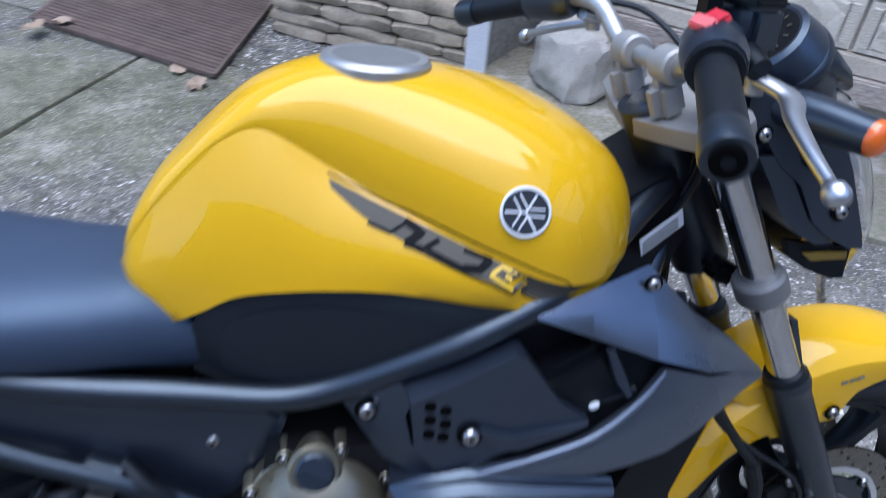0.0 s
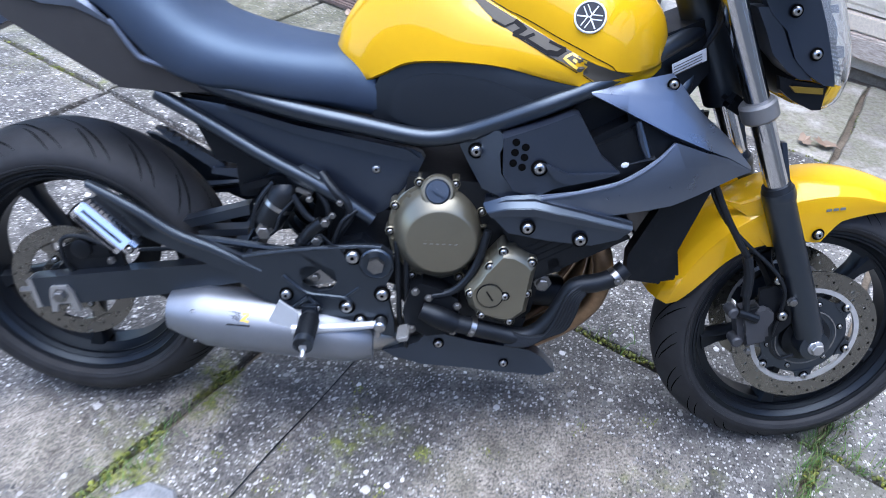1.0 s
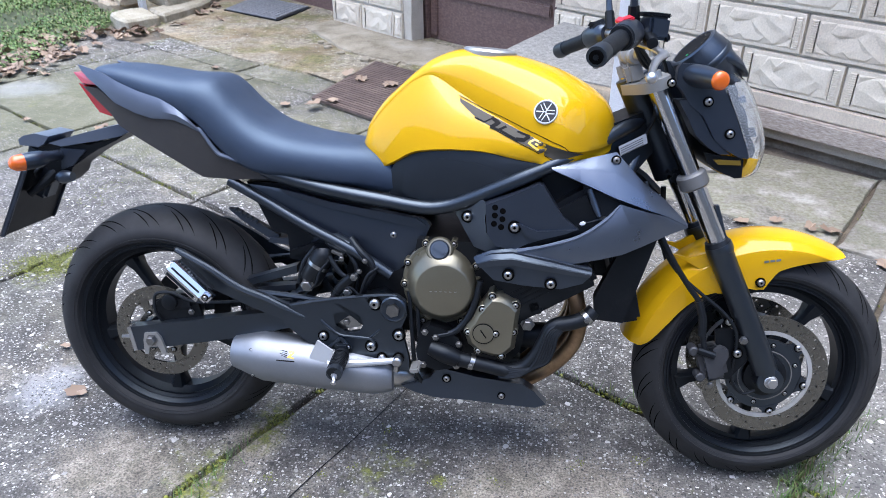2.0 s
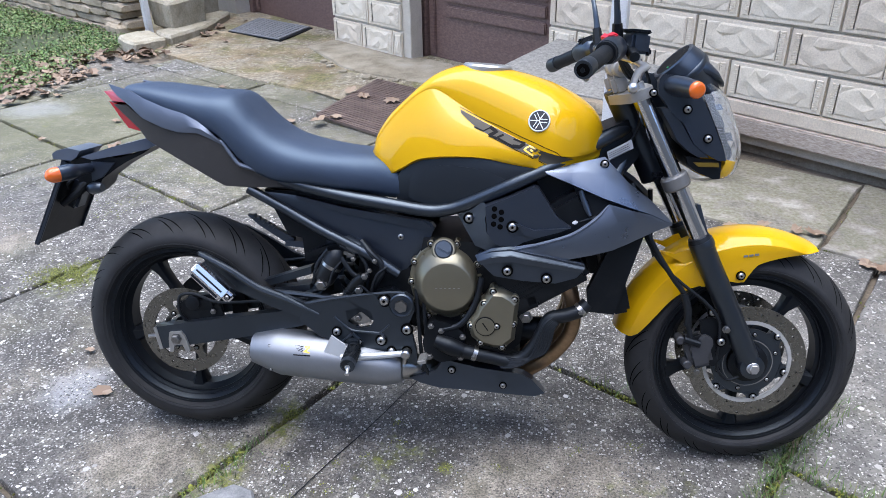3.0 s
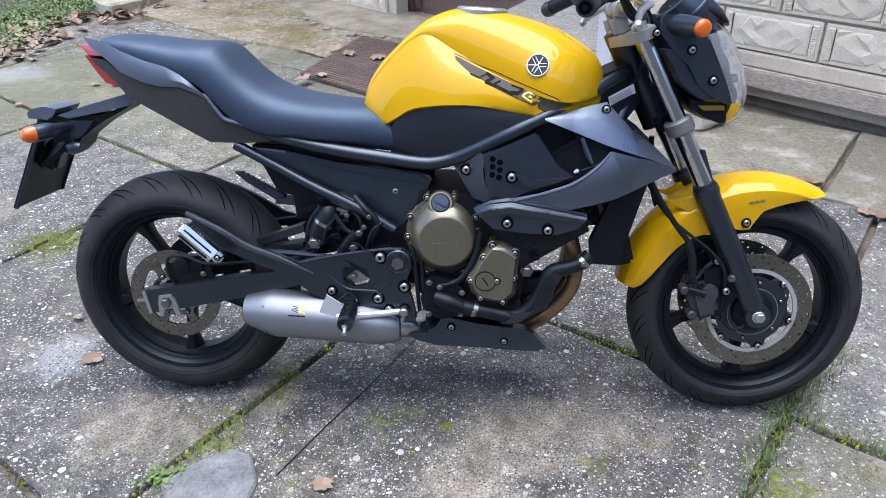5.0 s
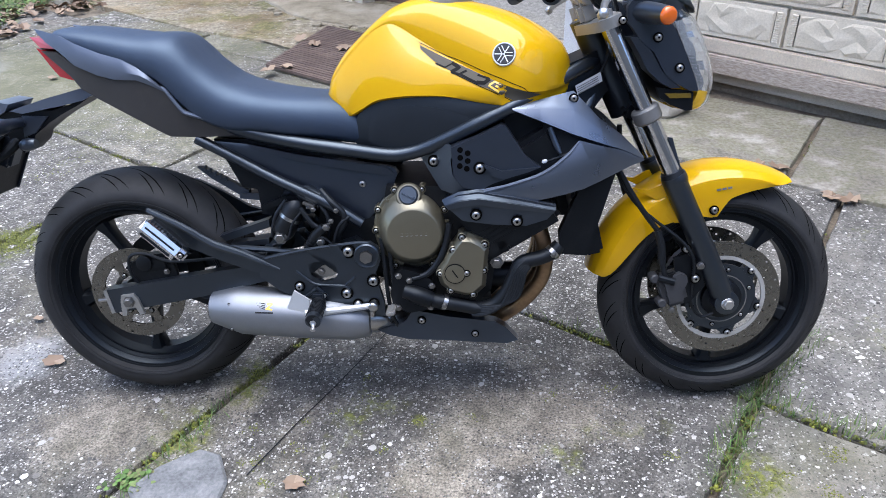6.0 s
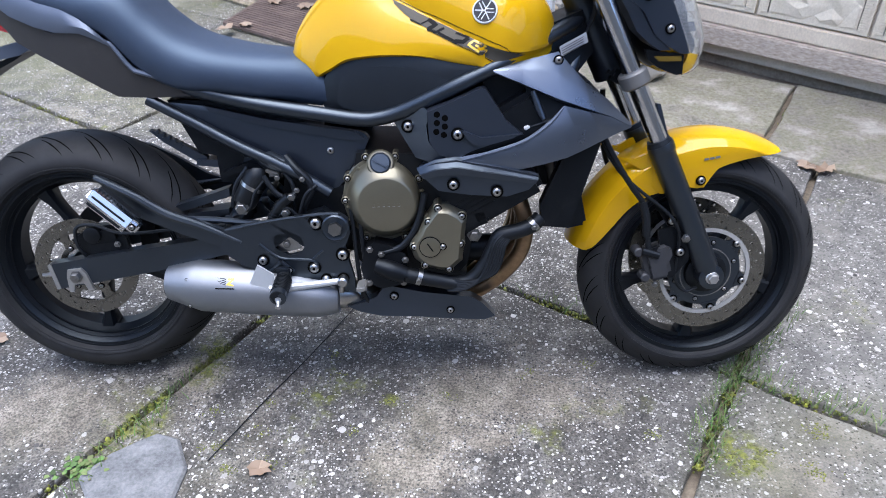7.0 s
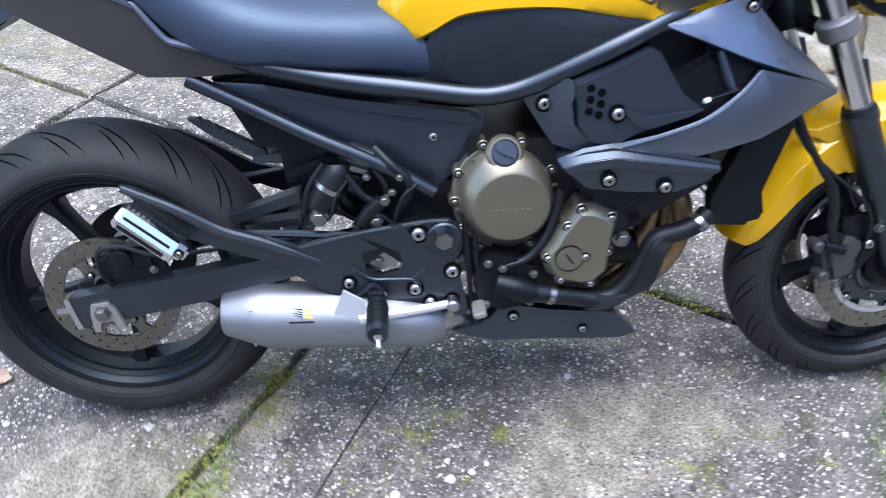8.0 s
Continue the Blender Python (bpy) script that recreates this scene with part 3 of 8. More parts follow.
# old, mossy poured concrete before the doors
def patch_bm(outline, top, amp, step=0.12, seed=0.0):
    """An uneven poured patch with a ragged edge."""
    bm = bmesh.new()
    c = sum((Vector(q) for q in outline), Vector((0, 0))) / len(outline)
    edge = []
    for i in range(len(outline)):
        a, b = Vector(outline[i]), Vector(outline[(i + 1) % len(outline)])
        n = max(2, int((b - a).length / step))
        for k in range(n):
            q = a.lerp(b, k / n)
            d = (q - c).normalized()
            edge.append(q + d * 0.05 * noise.noise(Vector((q.x * 3, q.y * 3, seed))))
    rows = []
    m = 14
    for k in range(m + 1):
        f = k / m
        row = []
        for q in edge:
            p = q.lerp(c, f)
            z = top + amp * noise.noise(Vector((p.x * 1.8, p.y * 1.8, seed))) + 0.4 * amp * noise.noise(Vector((p.x * 7, p.y * 7, seed)))
            if k == 0:
                z = -0.04
            row.append(bm.verts.new((p.x, p.y, z)))
        rows.append(row)
    for a, b in zip(rows, rows[1:]):
        for i in range(len(a)):
            j = (i + 1) % len(a)
            bm.faces.new((a[i], a[j], b[j], b[i]))
    bm.faces.new(rows[-1])
    bmesh.ops.remove_doubles(bm, verts=bm.verts, dist=0.0005)
    return bm


def out2(s, o):
    q = W0 + WD * s + WN * o
    return (q.x, q.y)


yard = part("yard_concrete", patch_bm([out2(-3.6, 1.02), out2(-1.4, 1.0), out2(-0.2, 0.98), out2(0.7, 0.95), out2(1.6, 0.6), out2(1.6, -0.40), out2(-3.4, -0.40)], 0.009, 0.010, 0.12, 2.0), M_OLDC)
strip = part("yard_strip", patch_bm([out2(-3.7, 1.36), out2(-1.49, 1.27), out2(-0.34, 1.16), out2(0.33, 1.0), out2(1.2, 0.98), out2(0.9, 0.80), out2(-3.7, 0.80)], 0.006, 0.006, 0.12, 6.0), M_OLDC)
tagged(strip, "rough mossy concrete strip along the slabs", "ground", kind="structure")
tagged(yard, "worn brown poured concrete before the garage doors", "ground", kind="structure")

apron = part("cement_apron", patch_bm([out2(-0.95, 0.02), out2(-0.93, 0.33), out2(-0.58, 0.42), out2(-0.16, 0.51), out2(0.15, 0.54), out2(0.37, 0.50), out2(0.67, 0.40), out2(1.30, 0.18), out2(1.30, -0.10), out2(-0.5, -0.12)], 0.020, 0.008, 0.06, 11.0), M_APRON)
tagged(apron, "pale broken cement apron along the foot of the garage wall", "ground", kind="structure")

# garage wall of pale relief blocks
BL, BH = 0.50, 0.20


def block_bm(length, seed):
    """A facing block: flat rim, ribbed ends, faceted relief in a sunk field."""
    r = random.Random(seed)
    bm = bmesh.new()
    L, H = length / 2 - 0.006, BH / 2 - 0.006
    x0, x1 = -L + 0.050, L - 0.050

    def quad(a, b, c, d):
        bm.faces.new([bm.verts.new(p) for p in (a, b, c, d)])

    yf, yb = -0.020, 0.0
    ring = [(-L, -H), (L, -H), (L, H), (-L, H)]
    for i in range(4):
        p, q = ring[i], ring[(i + 1) % 4]
        quad((p[0], yb, p[1]), (q[0], yb, q[1]), (q[0] * 0.992, yf, q[1] * 0.96), (p[0] * 0.992, yf, p[1] * 0.96))
    Lf, Hf = L * 0.992, H * 0.96
    hz = H - 0.020
    # rim faces
    quad((-Lf, yf, -Hf), (Lf, yf, -Hf), (Lf, yf, -hz), (-Lf, yf, -hz))
    quad((-Lf, yf, hz), (Lf, yf, hz), (Lf, yf, Hf), (-Lf, yf, Hf))
    for s in (-1, 1):
        e0, e1 = (-Lf, x0 - 0.012) if s < 0 else (x1 + 0.012, Lf)
        quad((e0, yf, -hz), (e1, yf, -hz), (e1, yf, hz), (e0, yf, hz))
        n = 14
        for k in range(n):
            za = -hz + 2 * hz * (k + 0.15) / n
            zb = -hz + 2 * hz * (k + 0.80) / n
            c0, c1 = (x0 - 0.034, x0 - 0.005) if s < 0 else (x1 + 0.005, x1 + 0.034)
            quad((c0, yf - 0.005, za), (c1, yf - 0.005, za), (c1, yf - 0.005, zb), (c0, yf - 0.005, zb))
            quad((c0, yf, za - 0.003), (c1, yf, za - 0.003), (c1, yf - 0.005, za), (c0, yf - 0.005, za))
            quad((c0, yf - 0.005, zb), (c1, yf - 0.005, zb), (c1, yf, zb + 0.003), (c0, yf, zb + 0.003))
    # broken-stone field: low ridges and hollows in flat facets, inside a raised rim
    count = max(3, int((x1 - x0) / 0.072))
    pts, hts = [], []

    def spot(x, z, h):
        pts.append(Vector((x, z)))
        hts.append(h)
    for inset, h, m in ((0.0, 0.0, count), (0.011, 0.006, count)):
        xa, xb, za, zb = x0 + inset, x1 - inset, -hz + inset, hz - inset
        for k in range(m):
            f = k / m
            spot(xa + (xb - xa) * f, za, h)
            spot(xb - (xb - xa) * f, zb, h)
        for k in range(3):
            spot(xb, za + (zb - za) * k / 3, h)
            spot(xa, zb - (zb - za) * k / 3, h)
    for k in range(count):
        up = k % 2
        for row in range(3):
            x = x0 + (x1 - x0) * (k + 0.5 + r.uniform(-0.30, 0.30)) / count
            z = hz * ((row - 1) * 0.50 + r.uniform(-0.16, 0.16))
            high = (row == 1) != (up == 1)
            if not x0 + 0.018 < x < x1 - 0.018:
                continue
            spot(x, z, r.uniform(0.0085, 0.0125) if high else r.uniform(0.001, 0.004))
    co, ed, tri_, o1, o2, o3 = delaunay_2d_cdt(pts, [], [], 0, 1e-5)
    field = [bm.verts.new((c.x, yf - hts[o[0]], c.y)) for c, o in zip(co, o1)]
    faces = [bm.faces.new([field[i] for i in f]) for f in tri_]
    edges = list({e for f in faces for e in f.edges})
    bmesh.ops.subdivide_edges(bm, edges=edges, cuts=3, use_grid_fill=True)
    worn = [v for v in bm.verts if v.link_edges and not v.is_boundary and x0 < v.co.x < x1]
    for k in range(1):
        bmesh.ops.smooth_vert(bm, verts=worn, factor=0.28, use_axis_y=True)
    return bm


def block_meshes(length, tag):
    out = []
    for k in range(6):
        bm = block_bm(length, 11 + k + int(length * 1000))
        bmesh.ops.recalc_face_normals(bm, faces=bm.faces)
        me = bpy.data.meshes.new("block")
        bm.to_mesh(me)
        bm.free()
        me.shade_smooth()
        me.set_sharp_from_angle(angle=radians(14))
        me.materials.append(M_BLOCK)
        out.append(me)
    return out


BLOCKS = {0.50: block_meshes(0.50, "full"), 0.25: block_meshes(0.25, "half"), 0.40: block_meshes(0.40, "short")}


def wall_core(name, s0, s1, z0, z1, depth, label):
    bm = moved(box(((s0 + s1) / 2, depth / 2, (z0 + z1) / 2), (s1 - s0, depth, z1 - z0), (0, 0, 0), 0.003), wall_m(0, 0, 0))
    ob = part(name, bm, M_MORTAR)
    return tagged(ob, label, "wall", kind="structure")


def lay(wall, s0, s1, z, length, offset):
    s = s0 + offset
    k = 0
    while s < s1 - 0.06:
        L = min(length, s1 - s)
        if L > 0.42:
            key = 0.50 if L > 0.45 else 0.40
        else:
            key = 0.25 if L < 0.33 else 0.40
        ob = new("block", BLOCKS[key][rng.randrange(6)])
        ob.parent = wall
        ob.matrix_basis = wall_m(s + L / 2, 0.002, z + BH / 2) @ Matrix.Diagonal((L / key, 1, 1, 1))
        s += L
        k += 1


wall_right = wall_core("wall_right", 1.45, 7.5, 0.03, 2.86, 0.22, "garage wall of pale relief concrete blocks with grey joints")
wall_pier = wall_core("wall_pier", -0.90, 0.0, 0.0, 2.86, 0.24, "pier of pale relief blocks between the garage doors")
wall_left = wall_core("wall_left", -7.0, -2.62, 0.0, 2.86, 0.24, "plain garage wall beyond the doors")
wall_lintel = wall_core("wall_lintel", -2.62, 1.45, 2.10, 2.86, 0.22, "concrete lintel over the garage doors")
for k in range(13):
    z = 0.26 + BH * k
    lay(wall_right, 1.45, 7.5, z, BL, 0.25 if k % 2 == 0 else 0.0) if k % 2 else lay(wall_right, 1.47 + 0.20, 7.5, z, BL, 0.0)
    if k % 2 == 0:
        ob = new("block", BLOCKS[0.25][k % 3])
        ob.parent = wall_right
        ob.matrix_basis = wall_m(1.45 + 0.11, 0.002, z + BH / 2) @ Matrix.Diagonal((0.88, 1, 1, 1))
for k in range(10):
    lay(wall_pier, -0.90, 0.0, 0.01 + 0.207 * k, 0.50 if k % 2 else 0.40, 0.0)
# plain base band with a drip board below
band = part("base_band", moved(box((4.475, -0.005, 0.222), (6.05, 0.05, 0.075), (0, 0, 0), 0.008), wall_m(0, 0, 0)), M_BLOCK)
tagged(band, "smooth pale band at the foot of the block wall", "wall", kind="structure")
for i, (s0, s1) in enumerate(((1.95, 3.95), (3.955, 5.9), (5.905, 7.5))):
    b = part("base_board", moved(box(((s0 + s1) / 2, -0.022, 0.136), (s1 - s0, 0.070, 0.094), (0, 0, 0), 0.008), wall_m(0, 0, 0)), M_SILL)
    tagged(b, "weathered grey board along the foot of the wall", "board", "boards at the wall foot", "structure")
found = part("foundation", moved(box((4.45, 0.115, 0.02), (6.0, 0.14, 0.20), (0, 0, 0), 0.012), wall_m(0, 0, 0)), M_FOOT)
tagged(found, "stained tan concrete footing set back under the wall", "wall", kind="structure")
roof = part("garage_roof", moved(box((0.2, 1.2, 2.93), (15.0, 3.2, 0.12), (2, 0, 0), 0.01), wall_m(0, 0, 0)), M_MORTAR)
tagged(roof, "flat grey garage roof slab", "roof", kind="structure")

# garage doors, set back in their openings
def garage_door(s0, s1, out, name):
    m = wall_m(s0, out, 0)
    w = s1 - s0
    d = thing(name, "brown stained wooden garage door with plank relief", "door")
    tagged(d, kind="structure")
    part("door_leaf", moved(box((w / 2, 0.02, 1.04), (w, 0.05, 2.06), (0, 0, 0), 0.004), m), M_DOOR, d)
    for x in (0.035, w - 0.035):
        part("door_frame", moved(box((x, -0.025, 1.04), (0.07, 0.05, 2.08), (0, 0, 0), 0.006), m), M_DOOR, d)
    part("door_frame", moved(box((w / 2, -0.025, 2.06), (w, 0.05, 0.08), (0, 0, 0), 0.006), m), M_DOOR, d)
    part("door_stile", moved(box((0.12, -0.012, 1.04), (0.06, 0.03, 2.0), (0, 0, 0), 0.006), m), M_DOOR, d)
    part("door_stile", moved(box((w - 0.11, -0.012, 1.04), (0.05, 0.03, 2.0), (0, 0, 0), 0.006), m), M_DOOR, d)
    z = 0.335
    while z < 2.0:
        part("door_board", moved(box((w / 2 + 0.05, -0.014, z + 0.042), (w - 0.46, 0.022, 0.080), (0, 0, 0), 0.008), m), M_DOOR, d)
        z += 0.105
    return d


garage_door(0.02, 1.44, -0.20, "door_1")
garage_door(-2.62, -0.92, -0.20, "door_2")
reveal = part("door_reveal", moved(box((0.045, 0.06, 1.05), (0.09, 0.12, 2.10), (0, 0, 0), 0.004), wall_m(0, 0, 0)), M_MORTAR)
tagged(reveal, "smooth grey rendered reveal beside the door", "wall", kind="structure")

# landing: a raised concrete block with a stone-faced front
LAND = [(0.60, 2.66), (1.38, 2.20), (2.02, 2.88), (1.10, 3.22)]
def landing_bm():
    bm = bmesh.new()
    tops = (0.29, 0.28, 0.40, 0.41)
    a = [bm.verts.new((x, y, z)) for (x, y), z in zip(LAND, tops)]
    b = [bm.verts.new((x, y, -0.03)) for x, y in LAND]
    bm.faces.new(a), bm.faces.new(b[::-1])
    for i in range(4):
        j = (i + 1) % 4
        bm.faces.new((a[i], b[i], b[j], a[j]))
    return tidy(bm, 0.010)


landing = thing("landing", "raised speckled concrete landing with a layered stone face", "step")
tagged(landing, kind="structure")
part("landing_slab", landing_bm(), M_LANDING, landing)


def ledge_stone(a, b, z, h, seed, material, parent, name="stone", depth=0.07, rough=0.010):
    """A rough layered stone between two points of the plan."""
    a, b = Vector(a), Vector(b)
    d = b - a
    ang = math.atan2(d.y, d.x)
    bm = bmesh.new()
    n, k = max(4, int(d.length / 0.05)), 4
    rings = []
    for i in range(n + 1):
        f = i / n
        x = d.length * f
        e = 0.6 if i in (0, n) else 1.0
        ring = []
        for u, v in ((0.5, -0.5), (-0.35, -0.5), (-0.5, -0.32), (-0.5, 0.3), (-0.36, 0.5), (0.5, 0.5)):
            j = noise.noise(Vector((x * 9 + seed * 7.3, u * 3, v * 3 + seed)))
            ring.append((x, (depth * u - (0.5 * depth * 0)) * 1 + (rough * j if u < 0.4 else 0), (h * v * e) + rough * 0.6 * noise.noise(Vector((x * 7, v * 2, seed * 3.7)))))
        rings.append(ring)
    loft(rings, bm=bm)
    moved(bm, Matrix.Translation((a.x, a.y, z + h / 2)) @ Matrix.Rotation(ang, 4, "Z"))
    return part(name, bm, material, parent, sharp=40)


z = -0.01
for k in range(5):
    h = (0.060, 0.052, 0.066, 0.055, 0.058)[k]
    x = 0.0
    while x < 0.88:
        L = min(rng.uniform(0.16, 0.36), 0.90 - x)
        p = Vector((0.585, 2.635)).lerp(Vector((1.36, 2.175)), x / 0.9)
        q = Vector((0.585, 2.635)).lerp(Vector((1.36, 2.175)), (x + L - 0.006) / 0.9)
        ledge_stone(p, q, z, h, k * 5 + x, M_STONE, landing)
        x += L
    z += h - 0.002

# white post at the landing's corner
post = part("white_post", box((1.238, 1.668, 1.06), (0.066, 0.058, 2.18), (0, 0, -20), 0.004), M_WPAINT)
tagged(post, "white painted square post standing before the landing", "post")

# the yard's other sides: unseen plain walls, added to shape reflections and bounced light
unseen_back = part("wall_house", box((0.5, -6.2, 2.3), (17.0, 0.3, 4.7), (0, 0, -4), 0.01), M_UNSEEN)
tagged(unseen_back, "plain grey wall added out of view to shape reflections", "wall", kind="structure")
unseen_side = part("wall_side", box((8.3, -1.2, 1.9), (0.3, 10.5, 3.9), (0, 0, 8), 0.01), M_UNSEEN)
tagged(unseen_side, "plain grey side wall added out of view to shape reflections", "wall", kind="structure")


# ---- the motorcycle: x forward from the rear axle, y to its left, z up, leaning on its side stand ----
LEAN = 12.0
bike = thing("motorcycle", "yellow and black naked motorcycle leaning on its side stand", "motorcycle", m=pose(-0.0073, 0.0129, -0.0119, -LEAN, 0, 0) @ Matrix.Scale(1.0085, 4))
RAKE = math.atan2(0.304, 0.152)
HEAD = Vector((1.098, 0, 0.926))
AXIS = Vector((0.152, 0, -0.304)).normalized()
STEER = Matrix.Translation(HEAD) @ Matrix.Rotation(radians(-4.0), 4, AXIS) @ Matrix.Translation(-HEAD)
AXF, AXR = (1.433, 0.0, 0.300), (0.0, 0.0, 0.315)


def front(name, bm, material, parent=None, label="", sharp=35):
    """A part of the steered front end."""
    return part(name, moved(bm, STEER), material, parent or bike, label, sharp)


def front_bolt(x, y, z, r, parent, mesh=None):
    ob = bolt(x, y, z, r, parent, mesh)
    ob.matrix_basis = STEER @ ob.matrix_basis
    return ob


# wheels
def ring_cut(c, r0, r1, y0, y1, n=72):
    return lathe([(y0, r0), (y0, r1), (y1, r1), (y1, r0)], c, n, closed=True)


def tyre_bm(c, r, w, n=88):
    """Round crown, bulging wall, bead at the rim."""
    half = [(0.0, r), (0.30, r - 0.004), (0.58, r - 0.015), (0.80, r - 0.030), (0.94, r - 0.044), (1.0, (r + 0.231) / 2 - 0.014), (0.99, 0.242), (0.93, 0.236), (0.90, 0.2345), (0.86, 0.234), (0.80, 0.2285)]
    prof = [(-w * a, b) for a, b in half[::-1]] + [(w * a, b) for a, b in half[1:]]
    return lathe(prof, c, n, closed=True)


def tread_bm(c, r, w, count, flip=1):
    """Long swept grooves on the crown, a short one between each two; each is a thin dark sliver."""
    bm = bmesh.new()
    for k in range(count * 2):
        for side in (-1, 1):
            long = k % 2 == 0
            a0 = math.pi * (k + (0.9 if side > 0 else 0)) / count
            v0, v1, sweep, wide = (0.07, 0.90, 0.46, 0.0030) if long else (0.42, 0.93, 0.20, 0.0022)
            rows = []
            for i in range(13):
                f = i / 12
                u = v0 + (v1 - v0) * f
                rr = float(np.interp(u, [0, 0.30, 0.58, 0.80, 0.94, 1.0], [r, r - 0.004, r - 0.015, r - 0.030, r - 0.044, r - 0.058])) + 0.0012
                a = a0 + flip * sweep * (f**0.8 if long else f)
                d = wide * math.sin(math.pi * min(1.0, 0.08 + f * 0.97)) ** 0.5 / rr + 0.0002
                rows.append([bm.verts.new((c[0] + rr * math.cos(a + e), c[1] + side * w * u, c[2] + rr * math.sin(a + e))) for e in (-d, d)])
            for p, q in zip(rows, rows[1:]):
                bm.faces.new((p[0], p[1], q[1], q[0]))
    return bm


def rim_bm(c, w):
    prof = [(-w, 0.226), (-w, 0.232), (-w + 0.006, 0.233), (-w + 0.012, 0.222), (-w + 0.03, 0.216), (-0.015, 0.206), (0.015, 0.206), (w - 0.03, 0.216), (w - 0.012, 0.222), (w - 0.006, 0.233), (w, 0.232), (w, 0.226),
            (w - 0.012, 0.212), (w - 0.03, 0.205), (0.02, 0.192), (-0.02, 0.192), (-w + 0.03, 0.205), (-w + 0.012, 0.212)]
    return lathe(prof, c, 80, closed=True)


def spoke_bm(c, a, hub, w):
    """A cast spoke that widens at hub and rim."""
    rings = []
    for r, tw, th in ((hub - 0.004, 0.021, w), (hub + 0.03, 0.014, w * 0.8), (0.13, 0.0115, w * 0.72), (0.165, 0.013, w * 0.8), (0.198, 0.024, w * 1.0)):
        ring = []
        for u, v in ((-1, -0.6), (-0.6, -1), (0.6, -1), (1, -0.6), (1, 0.6), (0.6, 1), (-0.6, 1), (-1, 0.6)):
            x, z = r * math.cos(a) - tw * u * math.sin(a), r * math.sin(a) + tw * u * math.cos(a)
            ring.append((c[0] + x, c[1] + th * v, c[2] + z))
        rings.append(ring)
    return loft(rings)


def disc_bm(c, y, r0, r1, th, holes, spread):
    """A brake disc with drilled holes: the plate is woven round each hole."""
    bm = bmesh.new()
    rows = [r0 + (r1 - r0) * f for f in (0.0, 0.13, 0.26, 0.43, 0.56, 0.74, 0.87, 1.0)]
    n = holes * 3
    grids = []
    for yy in (y - th / 2, y + th / 2):
        grids.append([[bm.verts.new((c[0] + r * math.cos(2 * math.pi * k / n), yy, c[2] + r * math.sin(2 * math.pi * k / n))) for k in range(n)] for r in rows])
    cut = set()
    for k in range(holes):
        row = (1, 3, 5)[k % 3]
        cut.add((row, 3 * k + spread))
    for g, s in ((grids[0], 1), (grids[1], -1)):
        for i in range(len(rows) - 1):
            for k in range(n):
                if (i, k) in cut:
                    continue
                q = (g[i][k], g[i][(k + 1) % n], g[i + 1][(k + 1) % n], g[i + 1][k])
                bm.faces.new(q if s > 0 else q[::-1])
    f, b = grids
    for i, k in cut:
        j = (k + 1) % n
        loop = [(i, k), (i, j), (i + 1, j), (i + 1, k)]
        for p, q in zip(loop, loop[1:] + loop[:1]):
            bm.faces.new((f[p[0]][p[1]], f[q[0]][q[1]], b[q[0]][q[1]], b[p[0]][p[1]]))
    for i in (0, len(rows) - 1):
        for k in range(n):
            j = (k + 1) % n
            bm.faces.new((f[i][k], f[i][j], b[i][j], b[i][k]))
    return bm


def wheel(name, c, r, w, rim_w, put, hub_w, turn):
    rim = put(name, rim_bm(c, rim_w), M_RIM, bike, "five-spoke black cast wheel")
    put("tyre", tyre_bm(c, r, w), M_RUBBER, rim, "black road tyre with slanting grooves", 60)
    for sd in (-1, 1):
        for rr, dy in ((0.2445, 0.0010), (0.2385, -0.0030)):
            put("wall_bead", ring_cut(c, rr - 0.0012, rr + 0.0012, sd * (w + dy) * 0.985 - 0.0012, sd * (w + dy) * 0.985 + 0.0012, 80), M_RUBBER, rim)
    put("tread_groove", tread_bm(c, r, w, 19, turn), M_GROOVE, rim)
    for sd in (-1, 1):
        for rr, dy in ((0.2295, 0.001), (0.2200, 0.014), (0.2125, 0.026)):
            put("rim_ridge", ring_cut(c, rr - 0.009, rr - 0.005, sd * (rim_w - dy) - 0.0015, sd * (rim_w - dy) + 0.0015, 72), M_RIM, rim)
    for k in range(5):
        put("spoke", spoke_bm(c, 2 * math.pi * k / 5 + 0.9, 0.045, 0.026), M_RIM, rim)
    put("hub", lathe([(-hub_w, 0.028), (-hub_w, 0.040), (-hub_w * 0.6, 0.048), (hub_w * 0.6, 0.048), (hub_w, 0.040), (hub_w, 0.028)], c, 32), M_FRAME, rim)
    return rim


def shrunk(c, f):
    """Scales a wheel about its axle."""
    return Matrix.Translation(c) @ Matrix.Diagonal((f, 1, f, 1)) @ Matrix.Translation(-Vector(c))


FRONT_FIT, REAR_FIT = shrunk(AXF, 0.958), shrunk(AXR, 0.962)


def front_round(name, bm, material, parent=None, label="", sharp=35):
    return front(name, moved(bm, FRONT_FIT), material, parent, label, sharp)


def rear_round(name, bm, material, parent=None, label="", sharp=35):
    return part(name, moved(bm, REAR_FIT), material, parent or bike, label, sharp)


front_wheel = wheel("front_wheel", AXF, 0.300, 0.060, 0.050, front_round, 0.060, -1)
rear_wheel = wheel("rear_wheel", AXR, 0.314, 0.080, 0.066, rear_round, 0.075, -1)

